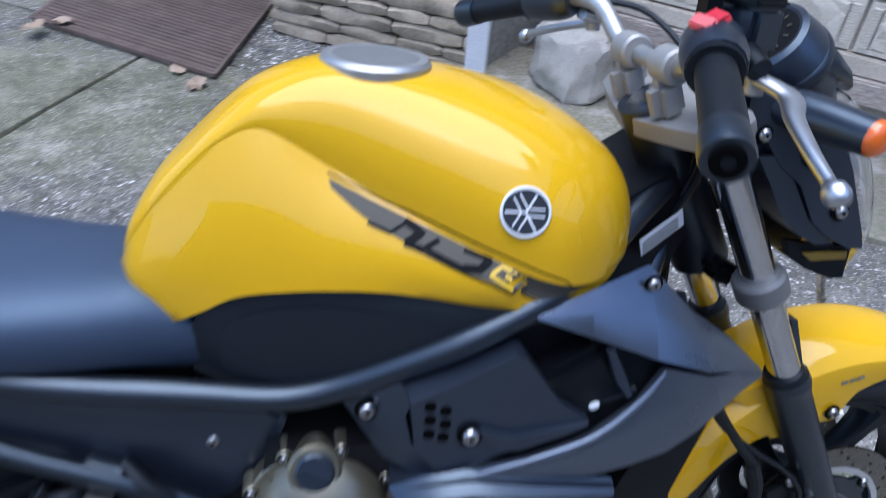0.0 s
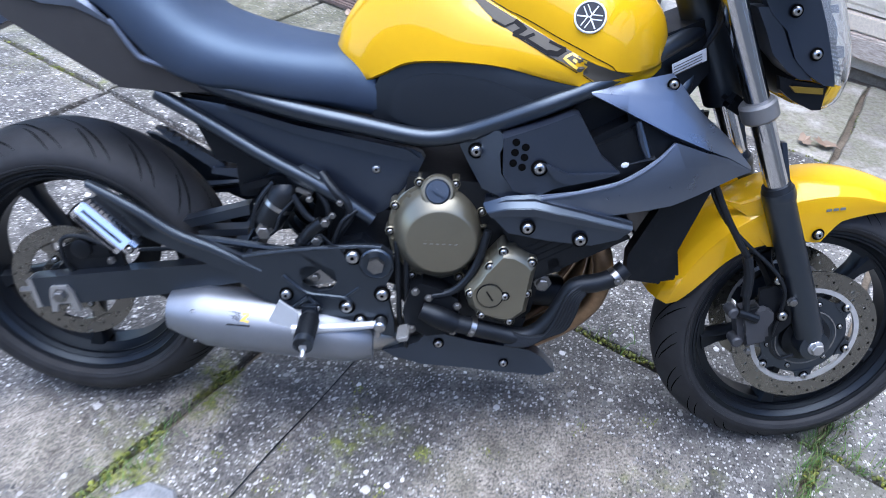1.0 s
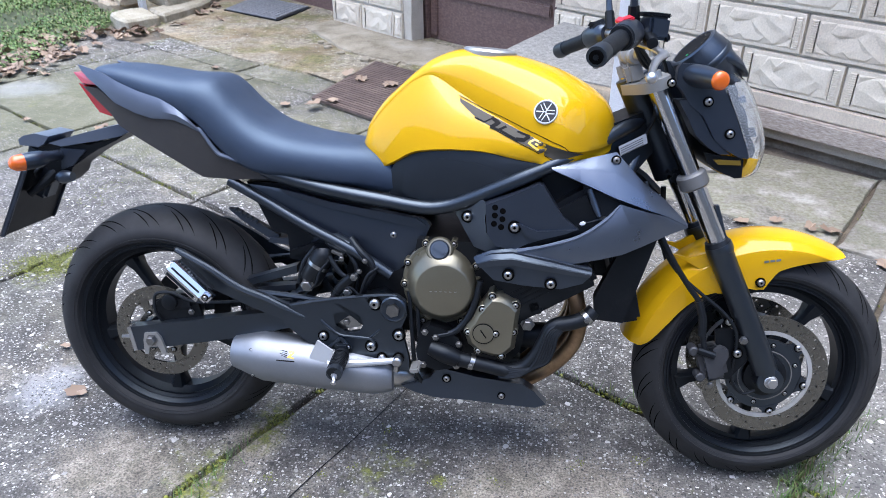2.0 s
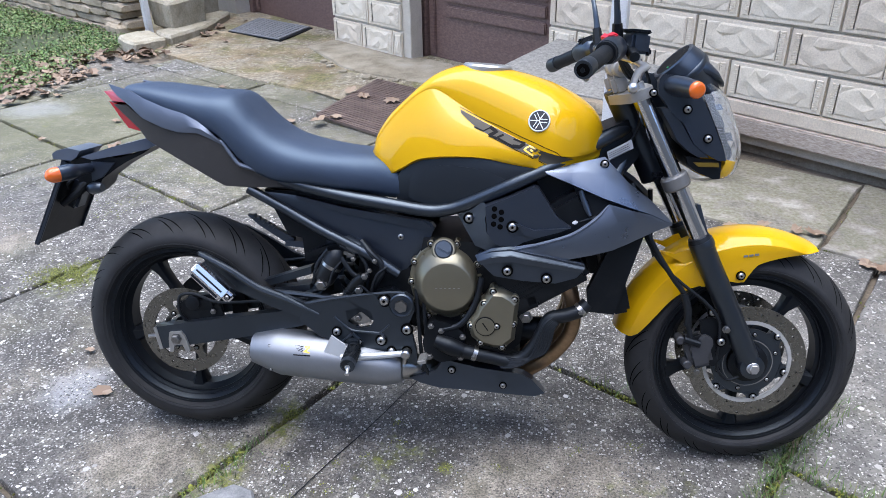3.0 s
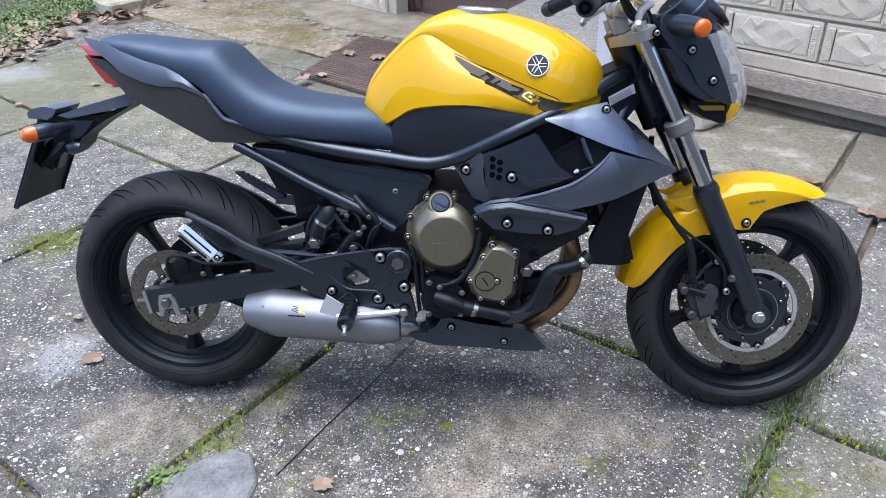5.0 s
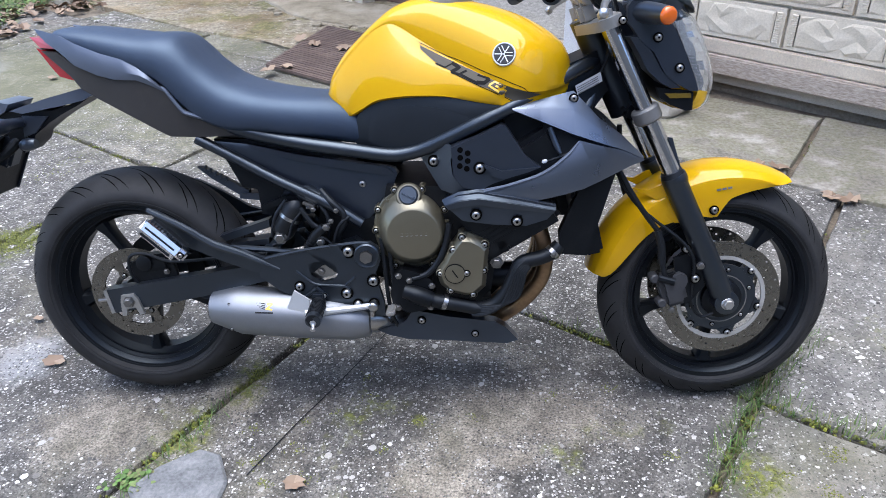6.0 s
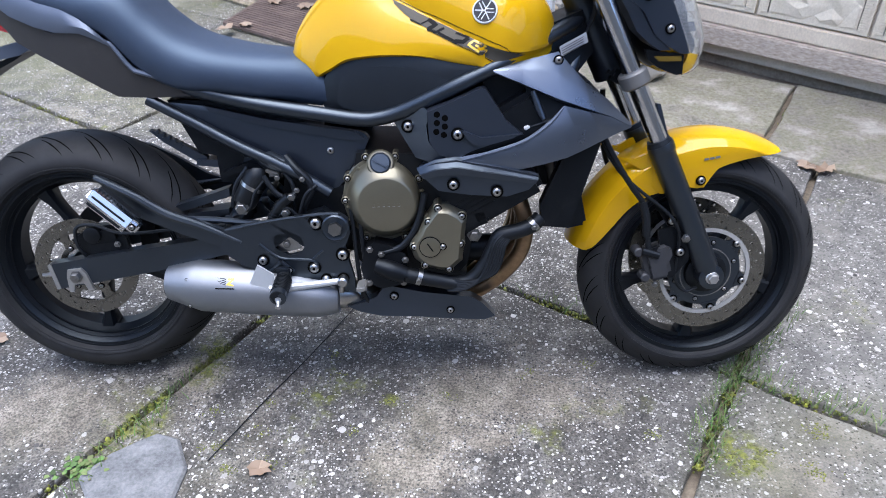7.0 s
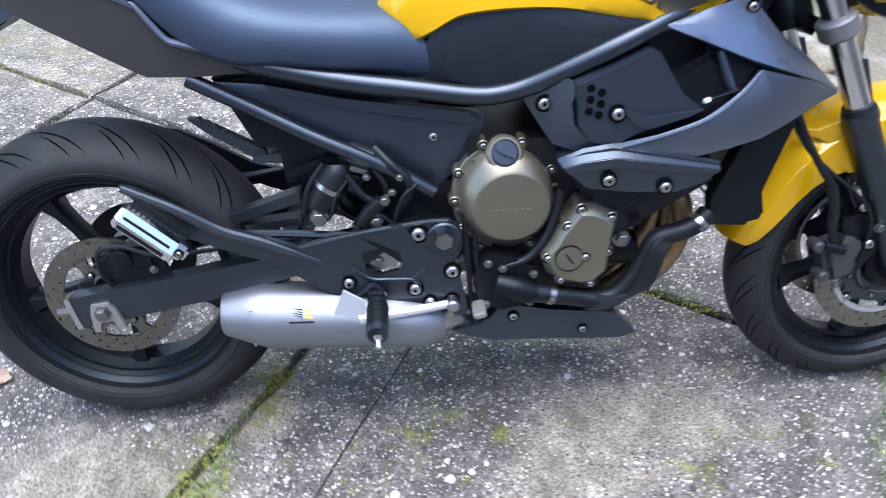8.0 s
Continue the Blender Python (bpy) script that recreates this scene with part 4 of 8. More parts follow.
# front brake
for side in (-1, 1):
    d = front_round("brake_disc", disc_bm(AXF, side * 0.064, 0.110, 0.149, 0.005, 48, 1), M_DISC, front_wheel, "drilled steel brake disc")
    carrier = front_round("disc_carrier", ring_cut(AXF, 0.050, 0.089, side * 0.060 - 0.003, side * 0.060 + 0.003, 48), M_FRAME, front_wheel)
    inner = front_round("disc_ring", ring_cut(AXF, 0.1025, 0.1125, side * 0.064 - 0.0028, side * 0.064 + 0.0028, 60), M_RINGS, front_wheel, "pale inner ring of the disc")
    for k in range(6):
        a = math.pi * k / 3 + 0.79
        rings = []
        for r, tw in ((0.086, 0.024), (0.093, 0.017), (0.105, 0.015)):
            rings.append([(AXF[0] + r * math.cos(a) - tw * u * math.sin(a), side * 0.062 + v * 0.003, AXF[2] + r * math.sin(a) + tw * u * math.cos(a)) for u, v in ((-1, -1), (1, -1), (1, 1), (-1, 1))])
        front_round("carrier_arm", loft(rings), M_FRAME, carrier)
        if side < 0:
            front_bolt(AXF[0] + 0.0958 * math.cos(a), -0.0655, AXF[2] + 0.0958 * math.sin(a), 0.0078, d)
            front_bolt(AXF[0] + 0.0718 * math.cos(a + 0.6), -0.063, AXF[2] + 0.0718 * math.sin(a + 0.6), 0.0048, carrier)
front_round("sensor_ring", ring_cut(AXF, 0.0615, 0.0635, -0.072, -0.070, 40), M_CLAMP, front_wheel)
hubcap = front_round("hub_cover", lathe([(-0.052, 0.052), (-0.074, 0.050), (-0.078, 0.040), (-0.078, 0.02)], AXF, 36), M_BLACK, front_wheel)

# fork
for side in (-1, 1):
    y = side * 0.092
    leg = front("fork_leg", tube([(1.283, y, 0.612), (1.289, y, 0.600), (1.297, y, 0.580), (1.36, y, 0.455), (1.418, y, 0.335), (1.432, y, 0.305)], [0.0285, 0.0295, 0.0275, 0.0265, 0.0265, 0.024], 20, 3), M_FRAME, bike, "black fork lower leg")
    front("fork_tube", tube([(1.120, y, 0.940), (1.20, y, 0.780), (1.290, y, 0.600)], 0.0205, 20, 2), M_CHROME, leg, "polished chrome fork tube")
    front("dust_seal", tube([(1.278, y, 0.621), (1.284, y, 0.609)], [0.0245, 0.028], 20, 1), M_GRIP, leg)
    front("axle_boss", lathe([(side * 0.074, 0.024), (side * 0.074, 0.029), (side * 0.112, 0.029), (side * 0.114, 0.022)], (AXF[0] - 0.002, 0, AXF[2] + 0.004), 24), M_FRAME, leg)
    # guide fin behind the tube
    front("fork_guard", panel([(1.266, y - 0.006, 0.698), (1.274, y - 0.006, 0.698), (1.284, y - 0.008, 0.668), (1.300, y - 0.010, 0.622), (1.312, y - 0.010, 0.572), (1.302, y - 0.010, 0.572), (1.290, y - 0.010, 0.615), (1.278, y - 0.008, 0.655)], 0.016, 0.004), M_SATIN, leg)
    if side < 0:
        nut = front("axle_bolt", lathe([(-0.110, 0.0150), (-0.1165, 0.0150), (-0.1180, 0.0138)], (AXF[0] - 0.002, 0, AXF[2] + 0.004), 24), M_LEVER, leg, "bright steel axle bolt")
        front("bolt_head", lathe([(-0.116, 0.0122), (-0.1255, 0.0122), (-0.1270, 0.0108)], (AXF[0] - 0.002, 0, AXF[2] + 0.004), 6), M_ALU, nut)
        front_bolt(1.36, -0.110, 0.40, 0.008, leg, HEXB)
lower_clamp = front("lower_clamp", box((1.192, 0, 0.748), (0.046, 0.130, 0.028), (0, 26.6, 0), 0.010), M_BLACK, bike, "lower fork clamp with grey cast rings")
for side in (-1, 1):
    front("clamp_ring", tube([(1.2065, side * 0.092, 0.765), (1.2085, side * 0.092, 0.761), (1.2195, side * 0.092, 0.739), (1.2215, side * 0.092, 0.735)], [0.028, 0.0315, 0.0315, 0.028], 20, 1), M_CLAMP, lower_clamp)
tilt = Matrix.Translation((1.11, 0, 0.943)) @ Matrix.Rotation(radians(-20), 4, "Y") @ Matrix.Translation((-1.11, 0, -0.943))
upper_clamp = front("upper_clamp", moved(flat([(1.138, -0.130), (1.146, -0.112), (1.150, -0.06), (1.150, 0.06), (1.146, 0.112), (1.138, 0.130), (1.122, 0.138), (1.104, 0.136), (1.088, 0.122), (1.076, 0.085), (1.066, 0.045), (1.060, 0.02), (1.060, -0.02), (1.066, -0.045), (1.076, -0.085), (1.088, -0.122), (1.104, -0.136), (1.122, -0.138)], 0.932, 0.954, 0.008), tilt), M_TOPC, bike, "silver-grey cast upper fork clamp")
for side in (-1, 1):
    front("fork_cap", tube([(1.121, side * 0.092, 0.938), (1.108, side * 0.092, 0.968)], 0.017, 16, 1), M_ALU, upper_clamp)
    front_bolt(1.138, side * 0.139, 0.950, 0.0075, upper_clamp)
stem_nut = front("stem_nut", tube([(1.093, 0, 0.930), (1.079, 0, 0.958)], 0.019, 6, 1), M_CHROME, upper_clamp, "chrome steering stem nut")
front("head_tube", tube([(1.085, 0, 0.955), (1.19, 0, 0.745)], 0.036, 20, 1), M_FRAME, bike)

# handlebar, controls
UN = STEER.inverted()


def U(*pts, side=-1):
    """Points given as the turned front end stands, for the right side, as they lie with the wheel straight; side 1 mirrors them."""
    out = []
    for p in pts:
        q = UN @ Vector(p)
        out.append((q.x, q.y if side < 0 else -q.y, q.z))
    return out


half_bar = U((0.985, -0.330, 1.015), (1.033, -0.216, 1.040), (1.072, -0.124, 1.048), (1.086, -0.066, 1.004))
bar = front("handlebar", tube(half_bar + [(x, -y, z) for x, y, z in half_bar[::-1]], 0.011, 12, 5), M_ALU, bike, "silver tubular handlebar")
for side in (-1, 1):
    u = lambda *p: U(*p, side=side)
    front("riser", box((1.080, side * 0.045, 0.964), (0.036, 0.032, 0.050), (0, -20, 0), 0.010), M_TOPC, bar, "cast handlebar riser")
    front("riser_cap", tube([(1.080, side * 0.028, 1.000), (1.080, side * 0.031, 1.000), (1.080, side * 0.059, 1.000), (1.080, side * 0.062, 1.000)], [0.017, 0.020, 0.020, 0.017], 16, 1), M_TOPC, bar)
    grip = front("grip", tube(u((0.990, -0.318, 1.017), (0.996, -0.306, 1.020), (1.033, -0.216, 1.040)), [0.0165, 0.0172, 0.0172], 20, 3), M_GRIP, bar, "black rubber grip")
    front("grip_collar", tube(u((0.979, -0.345, 1.0105), (0.981, -0.340, 1.0117), (0.992, -0.314, 1.018)), [0.0185, 0.0198, 0.0185], 20, 1), M_FRAME, bar)
    front("end_hole", tube(u((0.9778, -0.3485, 1.0098), (0.980, -0.343, 1.011)), 0.0125, 18, 1), M_GROOVE, bar)
    front("end_plug", tube(u((0.9774, -0.3495, 1.0096), (0.979, -0.346, 1.0105)), 0.0050, 12, 1), M_BLACK, bar)
    front("grip_flange", tube(u((1.030, -0.222, 1.0385), (1.034, -0.214, 1.0405)), 0.0235, 20, 1), M_GRIP, bar)
    pod = front("switch_housing", tube(u((1.033, -0.217, 1.040), (1.042, -0.196, 1.044), (1.054, -0.166, 1.048), (1.060, -0.152, 1.049)), [0.025, 0.028, 0.027, 0.020], 16, 3), M_SATIN, bar, "black switch housing")
    if side < 0:
        ks = box((0, 0, 0), (0.024, 0.020, 0.012), (0, 0, 0), 0.003)
        front("kill_switch", moved(ks, UN @ pose(1.044, -0.182, 1.071, 12, -18, 25)), M_REDP, pod, "red engine stop switch")
        front("switch_rocker", moved(box((0, 0, 0), (0.014, 0.022, 0.008), (0, 0, 0), 0.002), UN @ pose(1.032, -0.186, 1.070, 12, -40, 25)), M_REDP, pod)
    else:
        front("switch_body", box((1.040, 0.176, 1.050), (0.046, 0.040, 0.050), (0, -20, -25), 0.009), M_GRIP, pod)
        front("toggle", box((1.016, 0.182, 1.064), (0.014, 0.020, 0.010), (0, -20, -25), 0.003), M_BLACK, pod)
        front("perch", tube([(1.056, 0.150, 1.050), (1.066, 0.150, 1.048), (1.096, 0.166, 1.030)], [0.019, 0.017, 0.011], 14, 3), M_BLACK, pod)
        front("horn_button", box((1.020, 0.190, 1.046), (0.014, 0.024, 0.03), (0, 0, -25), 0.003), M_GRIP, pod)
    # lever: a curved polished blade with a ball at its end
    rows = u((1.070, -0.150, 1.030), (1.095, -0.165, 1.022), (1.114, -0.203, 1.012), (1.098, -0.240, 1.004), (1.085, -0.285, 0.993), (1.077, -0.325, 0.982))
    rows = spline(rows, 5)
    wide = np.interp(np.linspace(0, 1, len(rows)), [0, 0.25, 0.42, 0.6, 0.85, 1.0], [0.010, 0.012, 0.0145, 0.011, 0.0085, 0.0070])
    high = np.interp(np.linspace(0, 1, len(rows)), [0, 0.3, 0.6, 1.0], [0.007, 0.0065, 0.0058, 0.0062])
    rings = []
    for i, q in enumerate(rows):
        d = Vector(rows[min(i + 1, len(rows) - 1)] - rows[max(i - 1, 0)]).normalized()
        sx = d.cross(Vector((0, 0, 1))).normalized()
        sz = sx.cross(d)
        rings.append([tuple(Vector(q) + sx * wide[i] * math.cos(a) * 0.8 + sz * high[i] * math.sin(a)) for a in (2 * math.pi * k / 14 for k in range(14))])
    lever = front("lever", loft(rings), M_LEVER, bar, "polished aluminium lever", 60)
    ball = u((1.076, -0.336, 0.978))[0]
    front("lever_ball", lathe([(-0.0105, 0.002), (-0.009, 0.006), (-0.005, 0.0095), (0, 0.0108), (0.005, 0.0095), (0.009, 0.006), (0.0105, 0.002)], ball, 16), M_LEVER, lever)
    front("lever_pivot", tube(u((1.100, -0.172, 1.006), (1.100, -0.172, 1.034)), 0.009, 12, 1), M_ALU, lever)
    # mirror on a black stem
    stem = front("mirror_stem", tube(u((1.062, -0.138, 1.058), (1.058, -0.146, 1.105), (1.052, -0.158, 1.150), (1.046, -0.205, 1.215), (1.042, -0.235, 1.245)), [0.010, 0.0078, 0.006, 0.0055, 0.0055], 10, 4), M_SATIN, bar, "black mirror stem")
    front("stem_nut", tube(u((1.062, -0.138, 1.060), (1.058, -0.145, 1.098)), [0.0125, 0.0105], 6, 1), M_BLACK, stem)
    rings = []
    for f, sc in ((0, 0.75), (0.4, 1.0), (1, 0.92)):
        rings.append([(1.012 + 0.035 * (1 - f), side * (0.285 + 0.078 * sc * math.cos(a)), 1.262 + 0.043 * sc * math.sin(a)) for a in (2 * math.pi * k / 20 for k in range(20))])
    front("mirror", loft(rings), M_SATIN, stem, "black oval rear-view mirror")
u = lambda *p: U(*p)
master = front("master_cylinder", tube(u((1.062, -0.118, 1.050), (1.088, -0.140, 1.044), (1.094, -0.185, 1.030)), [0.017, 0.016, 0.011], 12, 3), M_BLACK, bar, "black brake master cylinder")
front("reservoir", moved(box((0, 0, 0), (0.044, 0.050, 0.044), (0, 0, 0), 0.006), UN @ pose(1.100, -0.138, 1.058, 0, 4, 24)), M_SATIN, master, "black brake fluid reservoir")
front("reservoir_cap", moved(box((0, 0, 0), (0.048, 0.054, 0.008), (0, 0, 0), 0.003), UN @ pose(1.0985, -0.138, 1.082, 0, 4, 24)), M_BLACK, master)
front("reservoir_lug", moved(box((0, 0, 0), (0.012, 0.012, 0.016), (0, 0, 0), 0.003), UN @ pose(1.128, -0.130, 1.040, 0, 4, 24)), M_BLACK, master)
for k in range(3):
    front("control_cable", tube(u((1.058, -0.150, 1.040), (1.090, -0.115 + 0.01 * k, 1.010 - 0.01 * k), (1.125, -0.080 + 0.015 * k, 0.960), (1.135, -0.055 + 0.012 * k, 0.88), (1.09, -0.04, 0.78)), 0.0038, 8, 6), M_GRIP, bike)

# instruments
POD = pose(1.206, 0, 1.020, 0, 45, 0) @ Matrix.Diagonal((1.05, 1.32, 1.05, 1))
meter = front("instrument_pod", moved(lathe([(0.002, 0.040), (0.0, 0.046), (0.003, 0.0515), (0.012, 0.053), (0.030, 0.057), (0.048, 0.057), (0.052, 0.054), (0.080, 0.048), (0.110, 0.036), (0.130, 0.018)], (0, 0, 0), 36, "x"), POD), M_SATIN, bike, "black instrument pod with a round dial")
front("pod_tail", loft([[(x, w * math.cos(a), z + h * math.sin(a)) for a in (2 * math.pi * k / 20 for k in range(20))] for x, z, w, h in ((1.235, 1.005, 0.070, 0.040), (1.270, 1.000, 0.066, 0.030), (1.300, 0.985, 0.056, 0.017), (1.316, 0.970, 0.044, 0.008), (1.320, 0.963, 0.034, 0.003))]), M_SATIN, meter)
front("pod_band", moved(lathe([(0.034, 0.0575), (0.036, 0.0585), (0.044, 0.0585), (0.046, 0.0575)], (0, 0, 0), 36, "x"), POD), M_FRAME, meter)
front("dial_glass", moved(lathe([(0.004, 0.045), (0.001, 0.044)], (0, 0, 0), 32, "x"), POD), M_INK, meter, "dark dial glass")
for k in range(11):
    a = radians(-30 + 24 * k)
    front("dial_tick", moved(box((-0.0006, 0.034 * math.cos(a), 0.034 * math.sin(a)), (0.001, 0.0045, 0.0014), (-math.degrees(-a), 0, 0), 0), POD), M_GREYD, meter)
front("dial_lamp", moved(lathe([(0.0, 0.0024), (-0.0015, 0.0024)], (0, -0.028, -0.024), 8, "x"), POD), plain("green_lamp", (0.02, 0.35, 0.10), 0.3), meter, "small green indicator lamp")

# headlight: bowl, chrome reflector, clear lens, side brackets
def shell(rows, n=26):
    rings = []
    for x, zc, w, h in rows:
        rings.append([(x, w * math.copysign(abs(math.cos(a)) ** 0.7, math.cos(a)), zc + h * math.copysign(abs(math.sin(a)) ** 0.8, math.sin(a))) for a in (2 * math.pi * k / n for k in range(n))])
    return rings


bowl = front("headlight", loft(shell([(1.205, 0.885, 0.035, 0.045), (1.222, 0.880, 0.066, 0.075), (1.250, 0.872, 0.086, 0.095), (1.268, 0.866, 0.092, 0.100)])), M_BLACK, bike, "angular headlight with a clear lens")
LENS = [(1.250, 0.968, 1.288, 0.972), (1.258, 0.945, 1.316, 0.955), (1.270, 0.920, 1.334, 0.930), (1.281, 0.898, 1.348, 0.900), (1.298, 0.862, 1.363, 0.863), (1.314, 0.826, 1.371, 0.826), (1.321, 0.802, 1.368, 0.794), (1.314, 0.780, 1.358, 0.764), (1.292, 0.764, 1.330, 0.752), (1.262, 0.772, 1.290, 0.757)]


def lens_shell(rows, inset, facet=0.0, n=24, thick=0.0015, grow=4):
    """A curved front from side to side through rows of x, z at the side and x, z at the middle."""
    rings = []
    for i, (xb, zb, xf, zf) in enumerate(spline(rows, grow)):
        ring = []
        for k in range(n + 1):
            a = math.pi * k / n
            s = math.sin(a) ** 0.62
            f = facet * (((k // 2) + i // 2) % 2)
            ring.append((xb + (xf - inset - f - xb) * s, -(0.101 - inset * 0.6) * math.cos(a), zb + (zf - zb) * s))
        rings.append(ring)
    bm = loft(rings, caps=False, closed=False)
    bmesh.ops.recalc_face_normals(bm, faces=bm.faces)
    bmesh.ops.solidify(bm, geom=bm.faces, thickness=thick)
    return bm


front("reflector", lens_shell(LENS[1:7], 0.010, 0.014, 16, 0.002, 2), M_REFL, bowl, "bright faceted reflector", 10)
for k in range(9):
    front("reflector_line", tube([(1.262 + 0.003 * k, -0.094, 0.938 - 0.006 * k), (1.290 + 0.004 * k, -0.080, 0.934 - 0.008 * k)], 0.0010, 5, 1), M_CHROME, bowl)
front("lower_bezel", lens_shell(LENS[6:], 0.006, 0.0, 24, 0.002, 3), M_BEZEL, bowl, "amber-yellow ribbed lower lamp edge", 10)
for side in (-1, 1):
    cowl = panel(U((1.236, -0.094, 0.812), (1.262, -0.100, 0.808), (1.300, -0.104, 0.806), (1.313, -0.104, 0.803), (1.314, -0.104, 0.764), (1.300, -0.102, 0.762), (1.266, -0.098, 0.775), (1.244, -0.094, 0.790)), 0.012, 0.003)
    front("lamp_cowl", cowl if side < 0 else mirrored(cowl), M_BLACK, bowl)
    # strip in the darkened amber: the lamp edge's shaded rear part, painted
    strip = panel(U((1.252, -0.106, 0.800), (1.306, -0.108, 0.801), (1.308, -0.108, 0.791), (1.264, -0.106, 0.790)), 0.004, 0.001)
    front("cowl_strip", strip if side < 0 else mirrored(strip), M_BEZEL_SHADED, bowl)
lens = front("lens", lens_shell(LENS, 0.0), M_GLASS, bowl, "clear headlight lens", 60)
lens.visible_shadow = False
for side in (-1, 1):
    bm = panel(U((1.169, -0.100, 0.991), (1.195, -0.108, 0.991), (1.226, -0.112, 0.977), (1.256, -0.112, 0.943), (1.280, -0.112, 0.900), (1.315, -0.112, 0.824), (1.321, -0.112, 0.806), (1.304, -0.112, 0.806), (1.271, -0.112, 0.823), (1.247, -0.112, 0.843), (1.221, -0.112, 0.887), (1.192, -0.108, 0.911), (1.174, -0.102, 0.937), (1.163, -0.098, 0.948), (1.163, -0.098, 0.981)), 0.020, 0.005)
    br = front("headlight_bracket", bm if side < 0 else mirrored(bm), M_SATIN, bike, "black headlight side bracket")
    rib = panel(U((1.170, -0.102, 0.918), (1.191, -0.106, 0.920), (1.216, -0.108, 0.889), (1.244, -0.108, 0.845), (1.285, -0.108, 0.812), (1.262, -0.108, 0.812), (1.240, -0.108, 0.824), (1.211, -0.106, 0.849), (1.190, -0.104, 0.887)), 0.05, 0.005)
    front("bracket_rib", rib if side < 0 else mirrored(rib), M_SATIN, br)
    if side < 0:
        for q in U((1.226, -0.114, 0.918), (1.276, -0.114, 0.855)):
            front_bolt(q[0], q[1], q[2], 0.0085, br)
    for k in range(9):
        front("lens_rib", box((1.2985 + 0.0032 * k, side * 0.1015, 0.874 - 0.0070 * k), (0.013, 0.004, 0.0030), (0, 10, 0), 0.0008), M_CHROME, bowl)
    ind = front("indicator", tube([(1.178, side * 0.075, 0.966), (1.186, side * 0.105, 0.966), (1.195, side * 0.132, 0.964), (1.214, side * 0.197, 0.9595)], [0.020, 0.021, 0.0230, 0.0185], 14, 3), M_SATIN, bike, "black turn signal with an orange lens")
    front("indicator_lens", tube([(1.2137, side * 0.196, 0.9596), (1.2154, side * 0.2018, 0.9592), (1.2165, side * 0.2056, 0.9589), (1.217, side * 0.2070, 0.9588)], [0.0187, 0.0172, 0.0125, 0.004], 14, 3), M_ORANGE, ind, "orange turn signal lens")

# front mudguard
def guard(a0, a1, n, edge):
    rings = []
    for k in range(n + 1):
        f = k / n
        a = radians(a0 + (a1 - a0) * f)
        re = float(np.interp(math.degrees(a), [e[0] for e in edge], [e[1] for e in edge]))
        ends = min(1.0, 8 * f * (1 - f) + 0.25)
        w = 0.072 * (0.72 + 0.28 * ends**0.5)
        crown = 0.326 + 0.004 * math.sin(math.pi * f)
        ring = []
        half = [(1.0, re), (1.03, re + max(0.0, 0.297 - re) * 0.5 + 0.001), (1.05, max(re + 0.002, 0.2965)), (1.04, max(re + 0.003, 0.2995)), (0.84, max(re + 0.006, 0.3135)), (0.80, max(re + 0.007, 0.3155)), (0.45, crown - 0.0025)]
        for y, r in [(-w * a, b) for a, b in half] + [(0, crown)] + [(w * a, b) for a, b in half[::-1]]:
            ring.append((AXF[0] + r * math.cos(a), y, AXF[2] + r * math.sin(a)))
        rings.append(ring)
    bm = loft(rings, caps=False, closed=False)
    bmesh.ops.recalc_face_normals(bm, faces=bm.faces)
    bmesh.ops.solidify(bm, geom=bm.faces, thickness=0.003)
    return bm


mudguard = front("front_mudguard", guard(64.5, 168.5, 52, [(64.5, 0.314), (66.5, 0.304), (69, 0.296), (76, 0.280), (82, 0.267), (91, 0.249), (95.5, 0.224), (98.5, 0.209), (103, 0.210), (110, 0.222), (121, 0.231), (130, 0.244), (139, 0.251), (152, 0.257), (160, 0.266), (166, 0.276), (168.5, 0.290)]), M_YELLOW, bike, "glossy yellow front mudguard", 30)
front_bolt(AXF[0] - 0.042, -0.0765, AXF[2] + 0.224, 0.0090, mudguard)
for k in range(3):
    front("decal_bar", box((1.398 + 0.0125 * k, -0.0765, 0.572 + 0.0022 * k), (0.010, 0.0012, 0.0050), (0, -10, 0), 0.0003), M_CLAMP, mudguard)
for side in (-1, 1):
    # upright fin on the rear half, leaning on the fork
    fin_ = panel(U((1.200, -0.066, 0.580), (1.240, -0.072, 0.574), (1.286, -0.078, 0.596), (1.318, -0.080, 0.585), (1.330, -0.080, 0.500), (1.306, -0.078, 0.497), (1.277, -0.074, 0.521), (1.262, -0.072, 0.550), (1.240, -0.070, 0.562)), 0.010, 0.003)
    front("guard_fin", fin_ if side < 0 else mirrored(fin_), M_YELLOW, mudguard)
for side in (-1, 1):
    front("guard_stay", prism([(1.330, 0.560), (1.372, 0.545), (1.390, 0.505), (1.345, 0.500), (1.325, 0.520)], side * 0.062 - 0.004, side * 0.062 + 0.004, 0.002), M_BLACK, mudguard)

